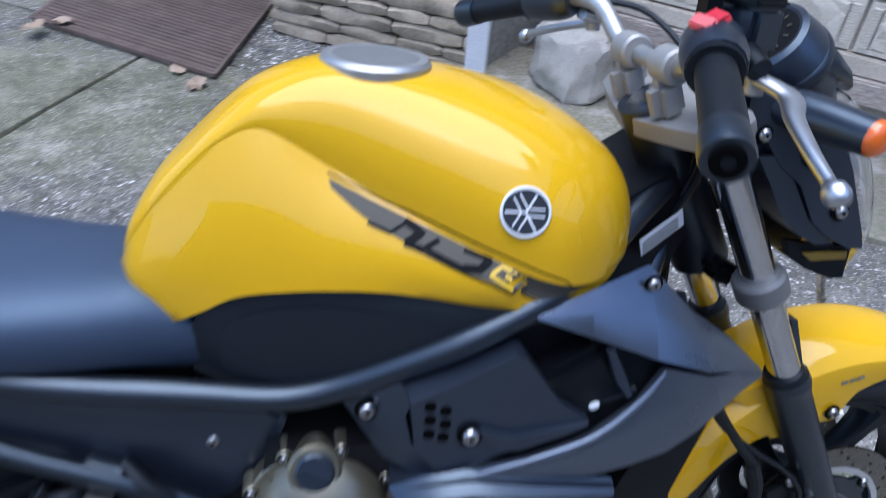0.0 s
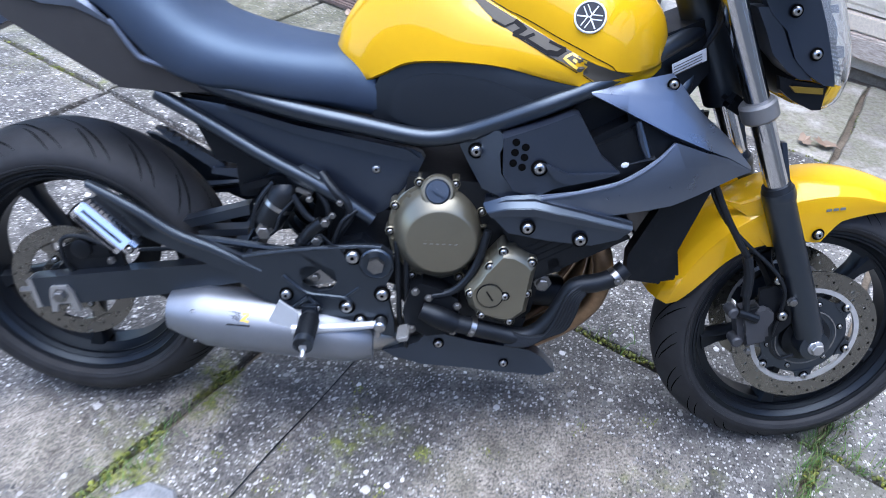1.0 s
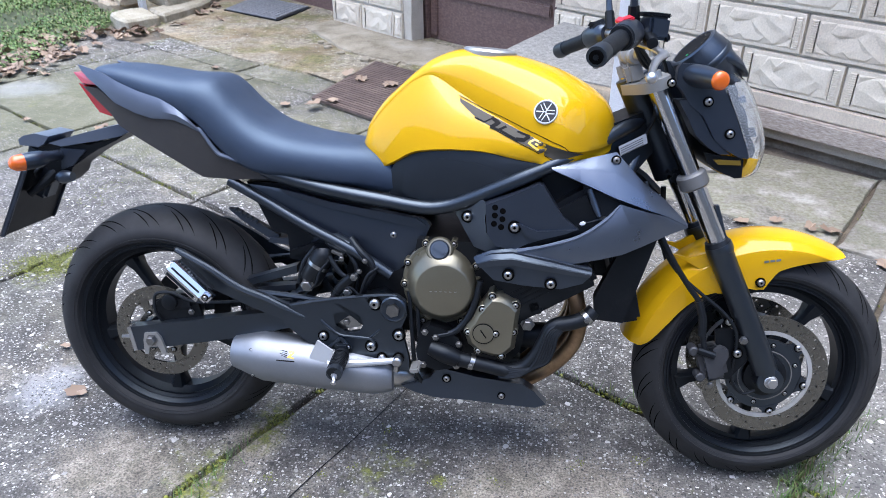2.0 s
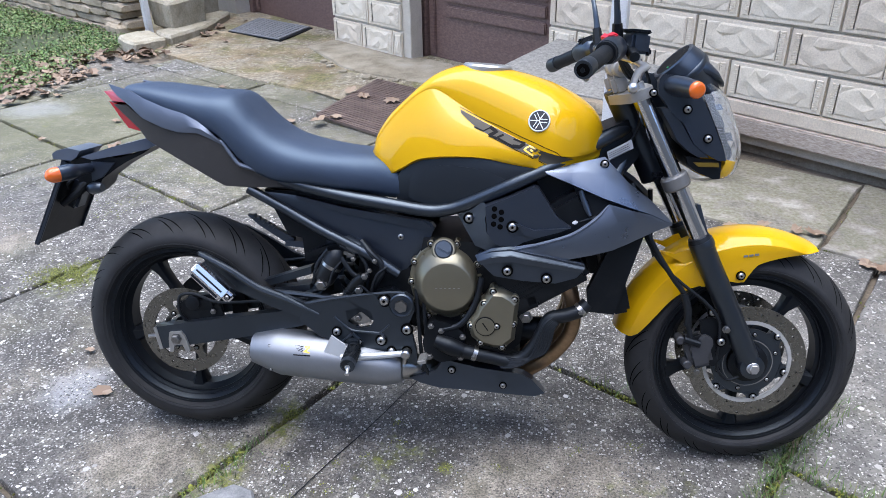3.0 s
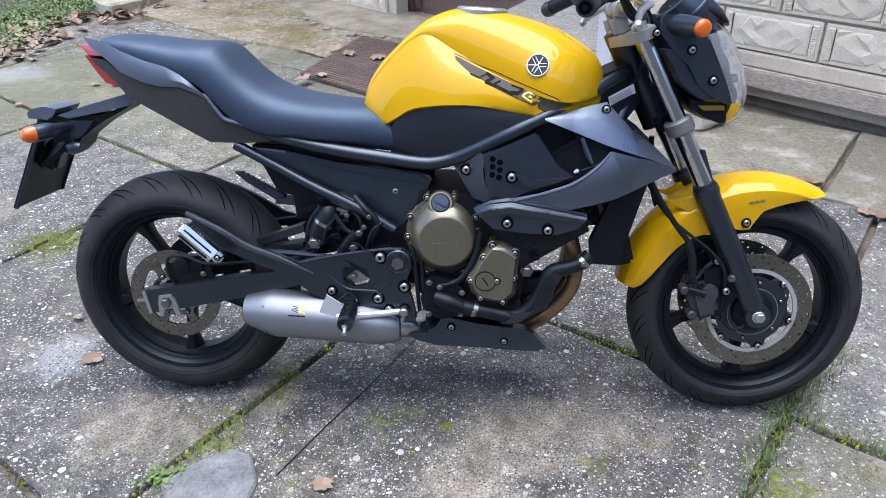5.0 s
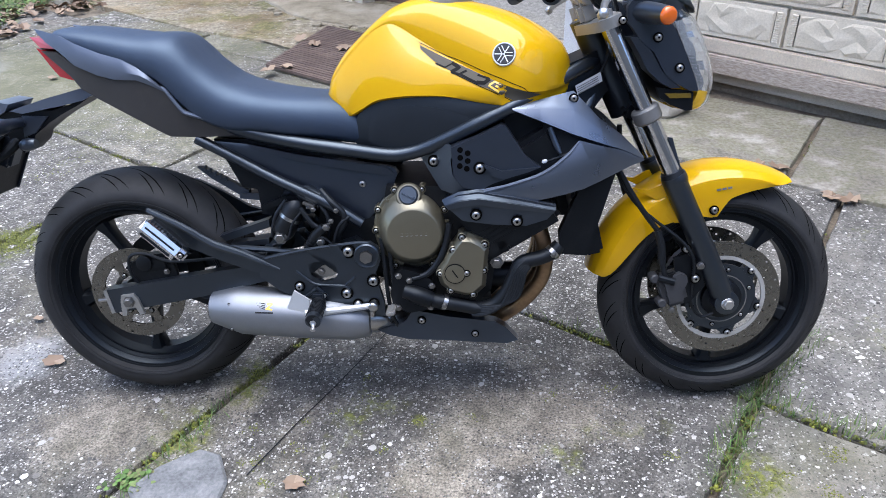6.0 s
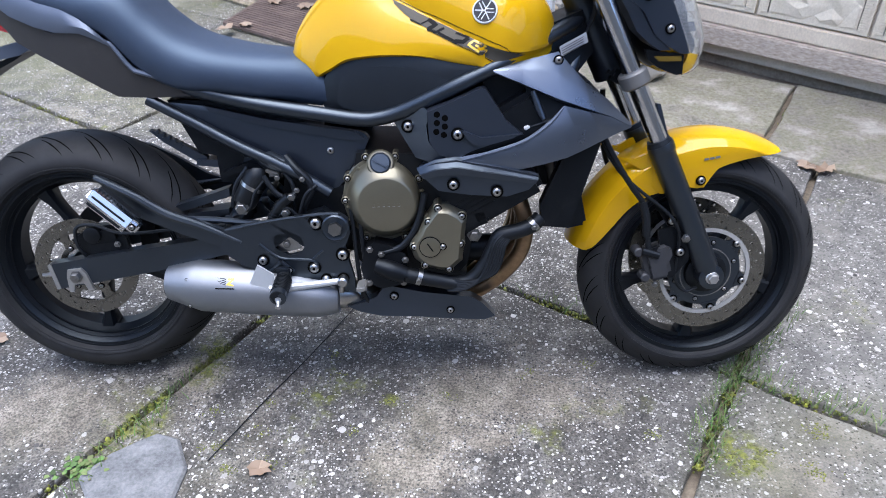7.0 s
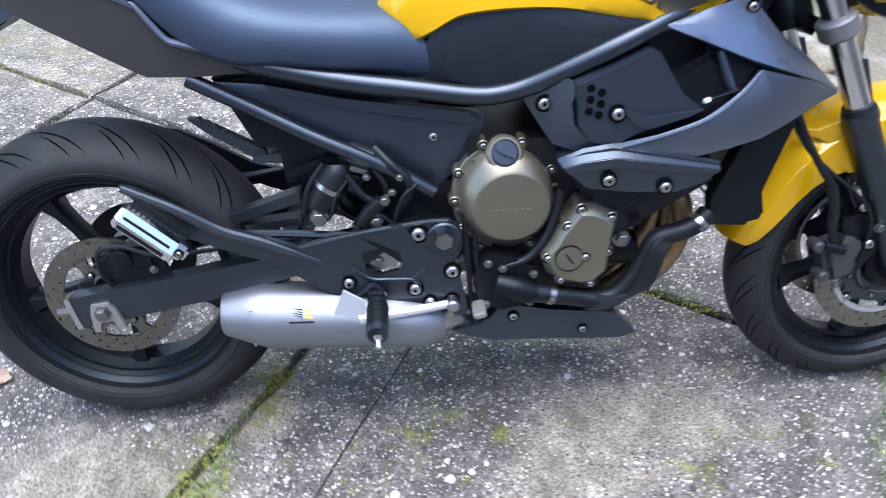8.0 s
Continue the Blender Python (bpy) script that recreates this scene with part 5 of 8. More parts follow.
# front calipers and hoses
for side in (-1, 1):
    s = side
    cal = front("brake_caliper", box((1.302, s * 0.090, 0.338), (0.058, 0.052, 0.082), (0, -18, 0), 0.012), M_CALIPER, bike, "dark grey two-piston brake caliper")
    oval = panel(U((1.292, -0.120, 0.330), (1.297, -0.120, 0.356), (1.306, -0.120, 0.380), (1.322, -0.120, 0.386), (1.335, -0.120, 0.381), (1.339, -0.120, 0.366), (1.331, -0.120, 0.345), (1.319, -0.120, 0.324), (1.304, -0.120, 0.317)), 0.034, 0.008)
    front("piston_boss", oval if s < 0 else mirrored(oval), M_CALIPER, cal)
    for q in U((1.262, -0.112, 0.372), (1.283, -0.112, 0.310)):
        front("slide_pin", lathe([(s * 0.085, 0.011), (s * 0.112, 0.011), (s * 0.115, 0.008)], (q[0], 0, q[2]), 14), M_CALIPER, cal)
    front("banjo", tube([(1.262, s * 0.112, 0.372), (1.300, s * 0.116, 0.362)], 0.009, 10, 1), M_BLACK, cal)
    front("caliper_bracket", prism([(1.300, 0.415), (1.330, 0.425), (1.372, 0.398), (1.378, 0.345), (1.345, 0.300), (1.320, 0.300)], s * 0.094 - 0.004, s * 0.094 + 0.004, 0.003), M_BLACK, cal)
    front("caliper_lug", box((1.295, s * 0.100, 0.372), (0.022, 0.018, 0.022), (0, -20, 0), 0.004), M_DARK, cal)
    if side < 0:
        front_bolt(1.352, -0.104, 0.366, 0.0105, cal)
        front_bolt(1.325, -0.104, 0.440, 0.0095, cal)
        front_bolt(1.300, -0.112, 0.290, 0.006, cal, HEXB)
        front_bolt(1.288, -0.108, 0.345, 0.006, cal, HEXB)
hose_pts = [(1.120, -0.075, 0.74), (1.140, -0.100, 0.665), (1.161, -0.110, 0.622), (1.191, -0.110, 0.571), (1.229, -0.110, 0.517), (1.252, -0.110, 0.487), (1.264, -0.112, 0.450), (1.268, -0.112, 0.415), (1.278, -0.110, 0.375)]
front("brake_hose", tube(hose_pts, 0.0065, 10, 6), M_GRIP, bike, "black brake hose")
front("hose_sleeve", tube([(1.252, -0.110, 0.487), (1.264, -0.112, 0.450), (1.268, -0.112, 0.408)], 0.0095, 10, 3), M_GRIP, bike)
front("sensor_cable", tube([(1.118, -0.070, 0.72), (1.150, -0.100, 0.630), (1.192, -0.108, 0.560), (1.245, -0.110, 0.512), (1.300, -0.110, 0.470), (1.332, -0.112, 0.435), (1.346, -0.108, 0.395), (1.352, -0.092, 0.300), (1.380, -0.088, 0.262), (1.410, -0.086, 0.268)], 0.0038, 8, 6), M_GRIP, bike)
front("brake_hose", tube([(1.20, 0.09, 0.70), (1.215, 0.10, 0.56), (1.26, 0.105, 0.45), (1.29, 0.11, 0.38)], 0.0065, 10, 5), M_GRIP, bike)
front("control_cable", tube([(1.060, -0.140, 1.046), (1.110, -0.100, 1.020), (1.150, -0.050, 0.95), (1.130, -0.030, 0.86), (1.08, -0.04, 0.78)], 0.004, 8, 6), M_GRIP, bike)
front("control_cable", tube([(1.060, 0.140, 1.046), (1.130, 0.100, 1.030), (1.165, 0.030, 0.96), (1.140, -0.010, 0.84), (1.07, -0.02, 0.74)], 0.004, 8, 6), M_GRIP, bike)

# fuel tank: one lofted shell; each station is x, top, crease half-width and height, lower edge half-width and height
TANK = [
    (0.500, 0.800, 0.010, 0.797, 0.020, 0.790), (0.516, 0.842, 0.044, 0.825, 0.058, 0.772), (0.546, 0.886, 0.056, 0.866, 0.080, 0.750), (0.585, 0.924, 0.060, 0.908, 0.098, 0.768),
    (0.622, 0.957, 0.062, 0.938, 0.110, 0.790), (0.662, 0.985, 0.064, 0.949, 0.120, 0.799), (0.720, 1.003, 0.080, 0.917, 0.132, 0.804), (0.785, 1.001, 0.110, 0.882, 0.144, 0.803), (0.864, 0.986, 0.147, 0.846, 0.158, 0.791),
    (0.930, 0.966, 0.172, 0.822, 0.162, 0.784), (0.975, 0.946, 0.165, 0.815, 0.150, 0.790), (1.015, 0.921, 0.135, 0.818, 0.122, 0.797), (1.042, 0.894, 0.095, 0.822, 0.085, 0.806), (1.060, 0.852, 0.045, 0.826, 0.040, 0.815)]
TANK_ROWS = spline(TANK, 5)
TX = [r[0] for r in TANK_ROWS]


def tank_station(x):
    return [float(np.interp(x, TX, [r[i] for r in TANK_ROWS])) for i in range(1, 6)]


def tank_side(x, v):
    """A point of the right side between the crease (v = 0) and the lower edge (v = 1), and of the flank above it (v < 0)."""
    zt, yc, zc, yl, zl = tank_station(x)
    if v >= 0:
        bulge = 0.010 * math.sin(math.pi * v)
        return (x, -(yc + (yl - yc) * v + bulge * (1 if yl > yc else -0.6)), zc + (zl - zc) * v)
    a = math.pi / 2 * (1 + v)
    return (x, -yc * math.sin(a) ** 0.75, zc + (zt - zc) * math.cos(a) ** 0.80)


tank_rings = []
for x in TX:
    half = [tank_side(x, v) for v in (-0.999, -0.9, -0.78, -0.65, -0.5, -0.36, -0.22, -0.10, -0.03, 0.0, 0.04, 0.15, 0.35, 0.55, 0.75, 0.9, 1.0)]
    zt, yc, zc, yl, zl = tank_station(x)
    half += [(x, -yl * 0.90, zl - 0.006), (x, -yl * 0.4, zl - 0.008)]
    tank_rings.append(half + [(a, -b, c) for a, b, c in half[::-1]])
tank = part("fuel_tank", loft(tank_rings), M_YELLOW, bike, "glossy yellow fuel tank with a creased flank", 60)
for e in tank.data.edges:
    a, b = (tank.data.vertices[i].co for i in e.vertices)
    on = [abs(abs(q.y) - tank_station(q.x)[1]) < 0.0004 and abs(q.z - tank_station(q.x)[2]) < 0.0004 for q in (a, b)]
    if all(on) and abs(a.x - b.x) > 0.001 and 0.60 < min(a.x, b.x) < 1.0:
        e.use_edge_sharp = True
cap = part("filler_cap", moved(lathe([(-0.012, 0.058), (0.007, 0.058), (0.0115, 0.054), (0.0118, 0.047), (0.0112, 0.045)], (0, 0, 0), 40, "z"), pose(0.777, 0, 0.9935, 0, 4, 0)), M_ALU, tank, "pale silver fuel filler cap")
part("cap_plate", moved(lathe([(0.002, 0.0455), (0.0114, 0.0455), (0.0124, 0.030), (0.0130, 0.015), (0.0132, 0.002)], (0, 0, 0), 32, "z"), pose(0.777, 0, 0.9935, 0, 4, 0)), M_CLAMP, cap, "smooth grey cap plate")
part("lock_cover", moved(lathe([(0.004, 0.040), (0.006, 0.039), (0.007, 0.02)], (0, 0, 0), 32, "z"), pose(0.777, 0, 0.9925, 0, 4, 0)), M_ALU, cap)
for k in range(6):
    a = 2 * math.pi * k / 6 + 0.3
    bolt(0.777 + 0.050 * math.cos(a), 0.050 * math.sin(a), 0.9977 - 0.070 * 0.05 * math.cos(a), 0.004, cap, None, (-90, 0, 0))


def on_tank(x, v, off):
    """A point just above the right flank, and the way out of it."""
    q, qx, qv = (Vector(tank_side(*a)) for a in ((x, v), (x + 0.002, v), (x, v + 0.02)))
    n = (qx - q).cross(qv - q).normalized()
    if n.y > 0:
        n = -n
    return q + n * off, n


def film_band(top, low, material, name, parent, off, label=""):
    """A thin film on the flank between two lines of (x, v)."""
    bm = bmesh.new()
    a, b = spline(top, 5), spline(low, 5)
    rows = []
    for p, q in zip(a, b):
        rows.append([bm.verts.new(on_tank(*(p + (q - p) * k / 6), off)[0]) for k in range(7)])
    for p, q in zip(rows, rows[1:]):
        for k in range(6):
            bm.faces.new((p[k], p[k + 1], q[k + 1], q[k]))
    return part(name, bm, material, parent, label)


def film_stroke(pts, width, material, name, parent, off=0.0016, res=4, round_=False):
    """A thin painted stroke on the flank along a line of (x, v)."""
    line = [np.array(p, float) for p in pts]
    if round_:
        line = spline(pts, res)
    else:
        line = [p + (q - p) * k / res for p, q in zip(line, line[1:]) for k in range(res)] + [line[-1]]
    pos = [on_tank(x, v, off) for x, v in line]
    bm = bmesh.new()
    rows = []
    for i, (q, n) in enumerate(pos):
        d = (pos[min(i + 1, len(pos) - 1)][0] - pos[max(i - 1, 0)][0]).normalized()
        sd = n.cross(d).normalized() * width / 2
        rows.append([bm.verts.new(q - sd), bm.verts.new(q + sd)])
    for p, q in zip(rows, rows[1:]):
        bm.faces.new((p[0], p[1], q[1], q[0]))
    return part(name, bm, material, parent)


band = film_band([(0.722, 0.09), (0.774, 0.06), (0.839, 0.02), (0.904, 0.01), (0.953, 0.02), (0.985, 0.25)], [(0.724, 0.15), (0.757, 0.26), (0.802, 0.33), (0.841, 0.39), (0.885, 0.44), (0.930, 0.74)], M_GREYD, "grey_stripe", tank, 0.0009, "grey stripe below the crease")
film_stroke([(0.721, 0.05), (0.797, -0.01), (0.870, -0.02), (0.912, -0.02), (0.953, 0.00), (0.978, 0.10)], 0.0016, M_INK, "pinstripe", band, 0.0012, 5, True)
film_stroke([(0.791, 0.34), (0.841, 0.40), (0.893, 0.52), (0.928, 0.80)], 0.0016, M_INK, "pinstripe", band, 0.0012, 5, True)
for stroke, w in (([(0.757, 0.29), (0.778, 0.29), (0.796, 0.09)], 0.0036), ([(0.793, 0.09), (0.809, 0.13), (0.792, 0.34)], 0.0085), ([(0.791, 0.34), (0.809, 0.31), (0.825, 0.11)], 0.0055), ([(0.812, 0.30), (0.850, 0.35)], 0.0050), ([(0.846, 0.34), (0.862, 0.26), (0.873, 0.05)], 0.0085), ([(0.874, 0.04), (0.848, 0.08)], 0.0050)):
    film_stroke(stroke, w, M_INK, "letter_shape", band)
film_stroke([(0.908, 0.08), (0.884, 0.06), (0.872, 0.28), (0.900, 0.44), (0.909, 0.26), (0.886, 0.20)], 0.0045, M_GOLD, "numeral_shape", band)

# round badge on each flank: chrome rim, dark face, pale crossing bars
for side in (-1, 1):
    q, q1, q2 = (Vector(tank_side(*a)) for a in ((0.903, -0.22), (0.913, -0.22), (0.903, -0.26)))
    nrm = (q1 - q).cross(q2 - q).normalized()
    if nrm.y > 0:
        nrm = -nrm
    m = Matrix.Translation(q - nrm * 0.001) @ nrm.to_track_quat("Z", "Y").to_matrix().to_4x4() @ Matrix.Scale(0.94, 4)
    pieces = [("badge", lathe([(-0.004, 0.0262), (0.0022, 0.0262), (0.0036, 0.0250), (0.0036, 0.0236), (0.0020, 0.0228)], (0, 0, 0), 36, "z"), M_WHITE, "round badge with a pale rim and dark face"),
              ("badge_face", lathe([(0.000, 0.0230), (0.0027, 0.0230)], (0, 0, 0), 32, "z"), M_NAVY, "")]
    for k in range(3):
        a = radians(120 * k + 60)
        pieces.append(("badge_bar", box((0.0105 * math.cos(a), 0.0105 * math.sin(a), 0.0030), (0.021, 0.0022, 0.0012), (0, 0, 120 * k + 60), 0), M_WHITE, ""))
        for e in (-1, 1):
            pieces.append(("badge_bar", box((-0.011 * math.cos(a) - e * 0.0036 * math.sin(a), -0.011 * math.sin(a) + e * 0.0036 * math.cos(a), 0.003), (0.017, 0.0017, 0.0012), (0, 0, 120 * k + 60), 0), M_WHITE, ""))
    badge = None
    for name, bm, mt, lab in pieces:
        bm = moved(bm, m)
        if side > 0:
            for v in bm.verts:
                v.co.y = -v.co.y
        badge = part(name, bm, mt, badge or tank, lab) if badge is None else (part(name, bm, mt, badge, lab), badge)[1]

# black knee covers under the tank
KNEE_X, KNEE_Y = [0.57, 0.62, 0.70, 0.78, 0.86, 0.93], [0.084, 0.096, 0.115, 0.135, 0.153, 0.166]


def knee_line(rows, out):
    return [(x, -float(np.interp(x, KNEE_X, KNEE_Y)) - out, z) for x, z in rows]


knee = cover(knee_line([(0.573, 0.742), (0.587, 0.771), (0.606, 0.789), (0.643, 0.800), (0.710, 0.805), (0.789, 0.803), (0.860, 0.793), (0.930, 0.780)], 0.0), knee_line([(0.570, 0.690), (0.590, 0.680), (0.614, 0.674), (0.676, 0.664), (0.733, 0.676), (0.779, 0.697), (0.840, 0.728), (0.926, 0.772)], 0.0), 0.007, 0.03)
knee_r, knee_l = pair("knee_cover", knee, M_KNEE, bike, "matt black knee cover under the tank")
for ob, s in ((knee_r, 1), (knee_l, -1)):
    inner = cover(knee_line([(0.604, 0.738), (0.616, 0.757), (0.637, 0.768), (0.685, 0.780), (0.758, 0.778), (0.819, 0.762), (0.850, 0.746)], 0.0075), knee_line([(0.602, 0.700), (0.610, 0.692), (0.628, 0.688), (0.676, 0.682), (0.733, 0.692), (0.789, 0.713), (0.846, 0.741)], 0.0075), 0.002, 0.008)
    part("knee_pad", inner if s > 0 else mirrored(inner), M_KNEE, ob)

# seat: stations x, top, half-width, lower edge
SEAT = [(-0.118, 0.940, 0.050, 0.926), (-0.100, 0.949, 0.080, 0.922), (-0.050, 0.950, 0.096, 0.912), (0.020, 0.943, 0.108, 0.890), (0.090, 0.935, 0.118, 0.868), (0.140, 0.935, 0.123, 0.846), (0.172, 0.930, 0.125, 0.812), (0.198, 0.910, 0.127, 0.786),
        (0.231, 0.876, 0.129, 0.762), (0.287, 0.835, 0.132, 0.742), (0.359, 0.812, 0.131, 0.738), (0.430, 0.801, 0.120, 0.726), (0.490, 0.796, 0.104, 0.716), (0.530, 0.790, 0.094, 0.708), (0.566, 0.772, 0.086, 0.702)]
rings = []
for x, zt, w, zb in spline(SEAT, 4):
    ring = []
    for k in range(21):
        a = math.pi * k / 20
        u, v = math.cos(a), math.sin(a)
        ring.append((x + 0.02 * (1 - v) * (1 if x > 0.45 else 0), -w * math.copysign(abs(u) ** 0.62, u), zb + (zt - zb) * abs(v) ** 0.50))
    ring += [(x, w * 0.9, zb - 0.012), (x, -w * 0.9, zb - 0.012)]
    rings.append(ring)
seat = part("seat", loft(rings), M_SEAT, bike, "black vinyl dual seat with a raised pillion", 70)
# tail panels, grab fins, tail light
tail = panel([(-0.130, -0.084, 0.903), (-0.090, -0.092, 0.900), (-0.050, -0.104, 0.874), (0.032, -0.112, 0.841), (0.098, -0.118, 0.843), (0.157, -0.120, 0.821), (0.190, -0.120, 0.776), (0.210, -0.119, 0.766), (0.314, -0.105, 0.737), (0.324, -0.104, 0.724), (0.318, -0.105, 0.716), (0.223, -0.108, 0.711), (0.150, -0.112, 0.714), (0.118, -0.112, 0.731), (0.000, -0.107, 0.796), (-0.045, -0.100, 0.821), (-0.064, -0.095, 0.845)], 0.06, 0.005, 0.05)
pair("tail_panel", tail, plain("tail_grey_plastic", (0.030, 0.029, 0.029), 0.45, 0, 0, 0.1, 700.0, 0.0002, 0.06), bike, "dark grey tail side panel")
# tube in lighter paint stands in for the highlight along the panel's lip
edge = tube([(0.150, -0.124, 0.826), (0.158, -0.124, 0.819), (0.190, -0.124, 0.775), (0.210, -0.123, 0.765), (0.262, -0.116, 0.750), (0.315, -0.109, 0.736), (0.324, -0.107, 0.726)], [0.002, 0.004, 0.005, 0.0055, 0.005, 0.004, 0.002], 8, 4)
pair("lip_highlight", edge, M_FIN, bike)
fin = facets([[(-0.136, -0.086, 0.951), (-0.128, -0.090, 0.940), (-0.112, -0.092, 0.922)],
              [(-0.078, -0.100, 0.938), (-0.072, -0.106, 0.918), (-0.079, -0.106, 0.903)],
              [(-0.038, -0.106, 0.919), (-0.028, -0.115, 0.895), (-0.044, -0.113, 0.873)],
              [(0.014, -0.110, 0.899), (0.028, -0.120, 0.870), (0.006, -0.117, 0.852)],
              [(0.060, -0.114, 0.887), (0.072, -0.124, 0.858), (0.044, -0.119, 0.842)],
              [(0.094, -0.116, 0.876), (0.106, -0.126, 0.852), (0.094, -0.121, 0.841)],
              [(0.122, -0.118, 0.850), (0.130, -0.126, 0.838), (0.124, -0.122, 0.830)],
              [(0.152, -0.118, 0.822), (0.154, -0.122, 0.819), (0.152, -0.121, 0.816)]], 0.012)
pair("grab_fin", fin, M_FIN, bike, "grey-blue pillion grab rail")
tail_light = part("tail_light", panel([(-0.150, -0.068, 0.908), (-0.118, -0.078, 0.900), (-0.084, -0.086, 0.868), (-0.066, -0.086, 0.838), (-0.104, -0.074, 0.845), (-0.122, -0.068, 0.864)], 0.13, 0.006, 0.05), M_RED, bike, "red tail light")
part("light_trim", panel([(-0.164, -0.062, 0.932), (-0.122, -0.074, 0.930), (-0.100, -0.084, 0.907), (-0.140, -0.070, 0.909)], 0.12, 0.004), plain("pale_red_lens", (0.50, 0.085, 0.12), 0.2, 0, 0.5, 0.1, 300.0), tail_light, "pale red upper lens")
part("tail_cap", flat([(-0.160, -0.030), (-0.125, -0.070), (-0.095, -0.060), (-0.095, 0.060), (-0.125, 0.070), (-0.160, 0.030)], 0.914, 0.926, 0.006), M_SATIN, bike)
part("under_tail", panel([(-0.100, -0.080, 0.900), (0.100, -0.100, 0.850), (0.340, -0.100, 0.735), (0.320, -0.090, 0.705), (0.150, -0.090, 0.715), (-0.060, -0.080, 0.830)], 0.17, 0.01), M_BLACK, bike)

# number plate carrier
carrier = part("plate_carrier", panel([(-0.293, -0.040, 0.755), (-0.225, -0.042, 0.766), (-0.158, -0.042, 0.763), (-0.110, -0.042, 0.778), (-0.070, -0.042, 0.806), (-0.052, -0.042, 0.800), (-0.090, -0.042, 0.776), (-0.140, -0.040, 0.752), (-0.170, -0.040, 0.734), (-0.211, -0.040, 0.705), (-0.222, -0.038, 0.683), (-0.249, -0.038, 0.661), (-0.274, -0.038, 0.689), (-0.284, -0.038, 0.718)], 0.080, 0.006), M_BLACK, bike, "black plastic number plate carrier")
part("carrier_top", panel([(-0.258, -0.050, 0.764), (-0.165, -0.050, 0.792), (-0.075, -0.048, 0.815), (-0.055, -0.048, 0.811), (-0.046, -0.048, 0.801), (-0.076, -0.050, 0.787), (-0.129, -0.050, 0.775), (-0.227, -0.050, 0.757)], 0.100, 0.006), M_FIN, carrier)
part("carrier_cap", panel([(-0.332, -0.052, 0.770), (-0.320, -0.052, 0.779), (-0.290, -0.052, 0.786), (-0.254, -0.052, 0.780), (-0.268, -0.052, 0.762), (-0.282, -0.052, 0.754), (-0.331, -0.052, 0.757)], 0.104, 0.006), M_FIN, carrier)
part("carrier_web", panel([(-0.232, -0.046, 0.752), (-0.168, -0.046, 0.750), (-0.205, -0.046, 0.712), (-0.236, -0.046, 0.700)], 0.010, 0.003), M_SATIN, carrier)
plate_tilt = 26.7
plate = part("number_plate", box((-0.339, 0, 0.6235), (0.007, 0.203, 0.187), (0, plate_tilt, 0), 0.002), M_BLACK, carrier, "number plate seen from its dark back")
for y in (-0.098, 0.098):
    part("plate_edge", box((-0.336, y, 0.6235), (0.013, 0.007, 0.187), (0, plate_tilt, 0), 0.002), M_SATIN, plate)
part("plate_stay", box((-0.308, 0, 0.665), (0.045, 0.050, 0.090), (0, plate_tilt, 0), 0.008), M_SATIN, carrier)
part("plate_stay", tube([(-0.255, -0.020, 0.700), (-0.282, -0.045, 0.668), (-0.318, -0.060, 0.640)], [0.014, 0.012, 0.009], 10, 3), M_BLACK, carrier)
part("lamp_lead", tube([(-0.225, -0.048, 0.735), (-0.252, -0.060, 0.722), (-0.285, -0.070, 0.700), (-0.300, -0.050, 0.680)], 0.0035, 6, 4), M_GRIP, carrier)
part("reflector", tube([(-0.238, -0.055, 0.682), (-0.222, -0.058, 0.686), (-0.200, -0.060, 0.688)], [0.012, 0.016, 0.011], 14, 2), M_SATIN, carrier)
part("plate_lamp", box((-0.315, 0, 0.735), (0.04, 0.05, 0.03), (0, 20, 0), 0.006), M_SATIN, carrier)
for s in (-1, 1):
    ind = part("rear_indicator", tube([(-0.238, s * 0.040, 0.735), (-0.240, s * 0.085, 0.738), (-0.244, s * 0.115, 0.738), (-0.262, s * 0.146, 0.736)], [0.013, 0.014, 0.0195, 0.0195], 14, 3), M_SATIN, bike, "black rear turn signal with an orange lens")
    part("indicator_lens", tube([(-0.260, s * 0.144, 0.736), (-0.270, s * 0.158, 0.735), (-0.276, s * 0.166, 0.734), (-0.278, s * 0.169, 0.734)], [0.0198, 0.0180, 0.011, 0.003], 14, 3), M_ORANGE, ind, "orange turn signal lens")

# frame tubes
main_pts = [(0.286, -0.098, 0.734), (0.329, -0.104, 0.722), (0.444, -0.110, 0.698), (0.580, -0.116, 0.679), (0.644, -0.121, 0.672), (0.685, -0.125, 0.674), (0.732, -0.131, 0.688), (0.799, -0.146, 0.721), (0.869, -0.156, 0.757), (0.960, -0.140, 0.800), (1.060, -0.070, 0.845), (1.110, -0.030, 0.865)]
pair("frame_tube", tube(main_pts, 0.0155, 14, 5), M_FRAME, bike, "black steel frame tube")
pair("frame_tube", tube([(0.204, -0.098, 0.706), (0.296, -0.099, 0.657), (0.381, -0.106, 0.612), (0.465, -0.111, 0.573), (0.522, -0.113, 0.543), (0.579, -0.116, 0.508)], 0.0125, 12, 4), M_FRAME, bike)
pair("frame_tube", tube([(1.110, -0.034, 0.800), (1.060, -0.090, 0.700), (1.010, -0.120, 0.600), (0.960, -0.120, 0.560)], 0.016, 12, 4), M_FRAME, bike)
part("frame_gusset", panel([(1.020, -0.075, 0.850), (1.110, -0.045, 0.885), (1.140, -0.042, 0.800), (1.080, -0.080, 0.730), (1.010, -0.105, 0.740)], 0.15, 0.01), M_BLACK, bike)
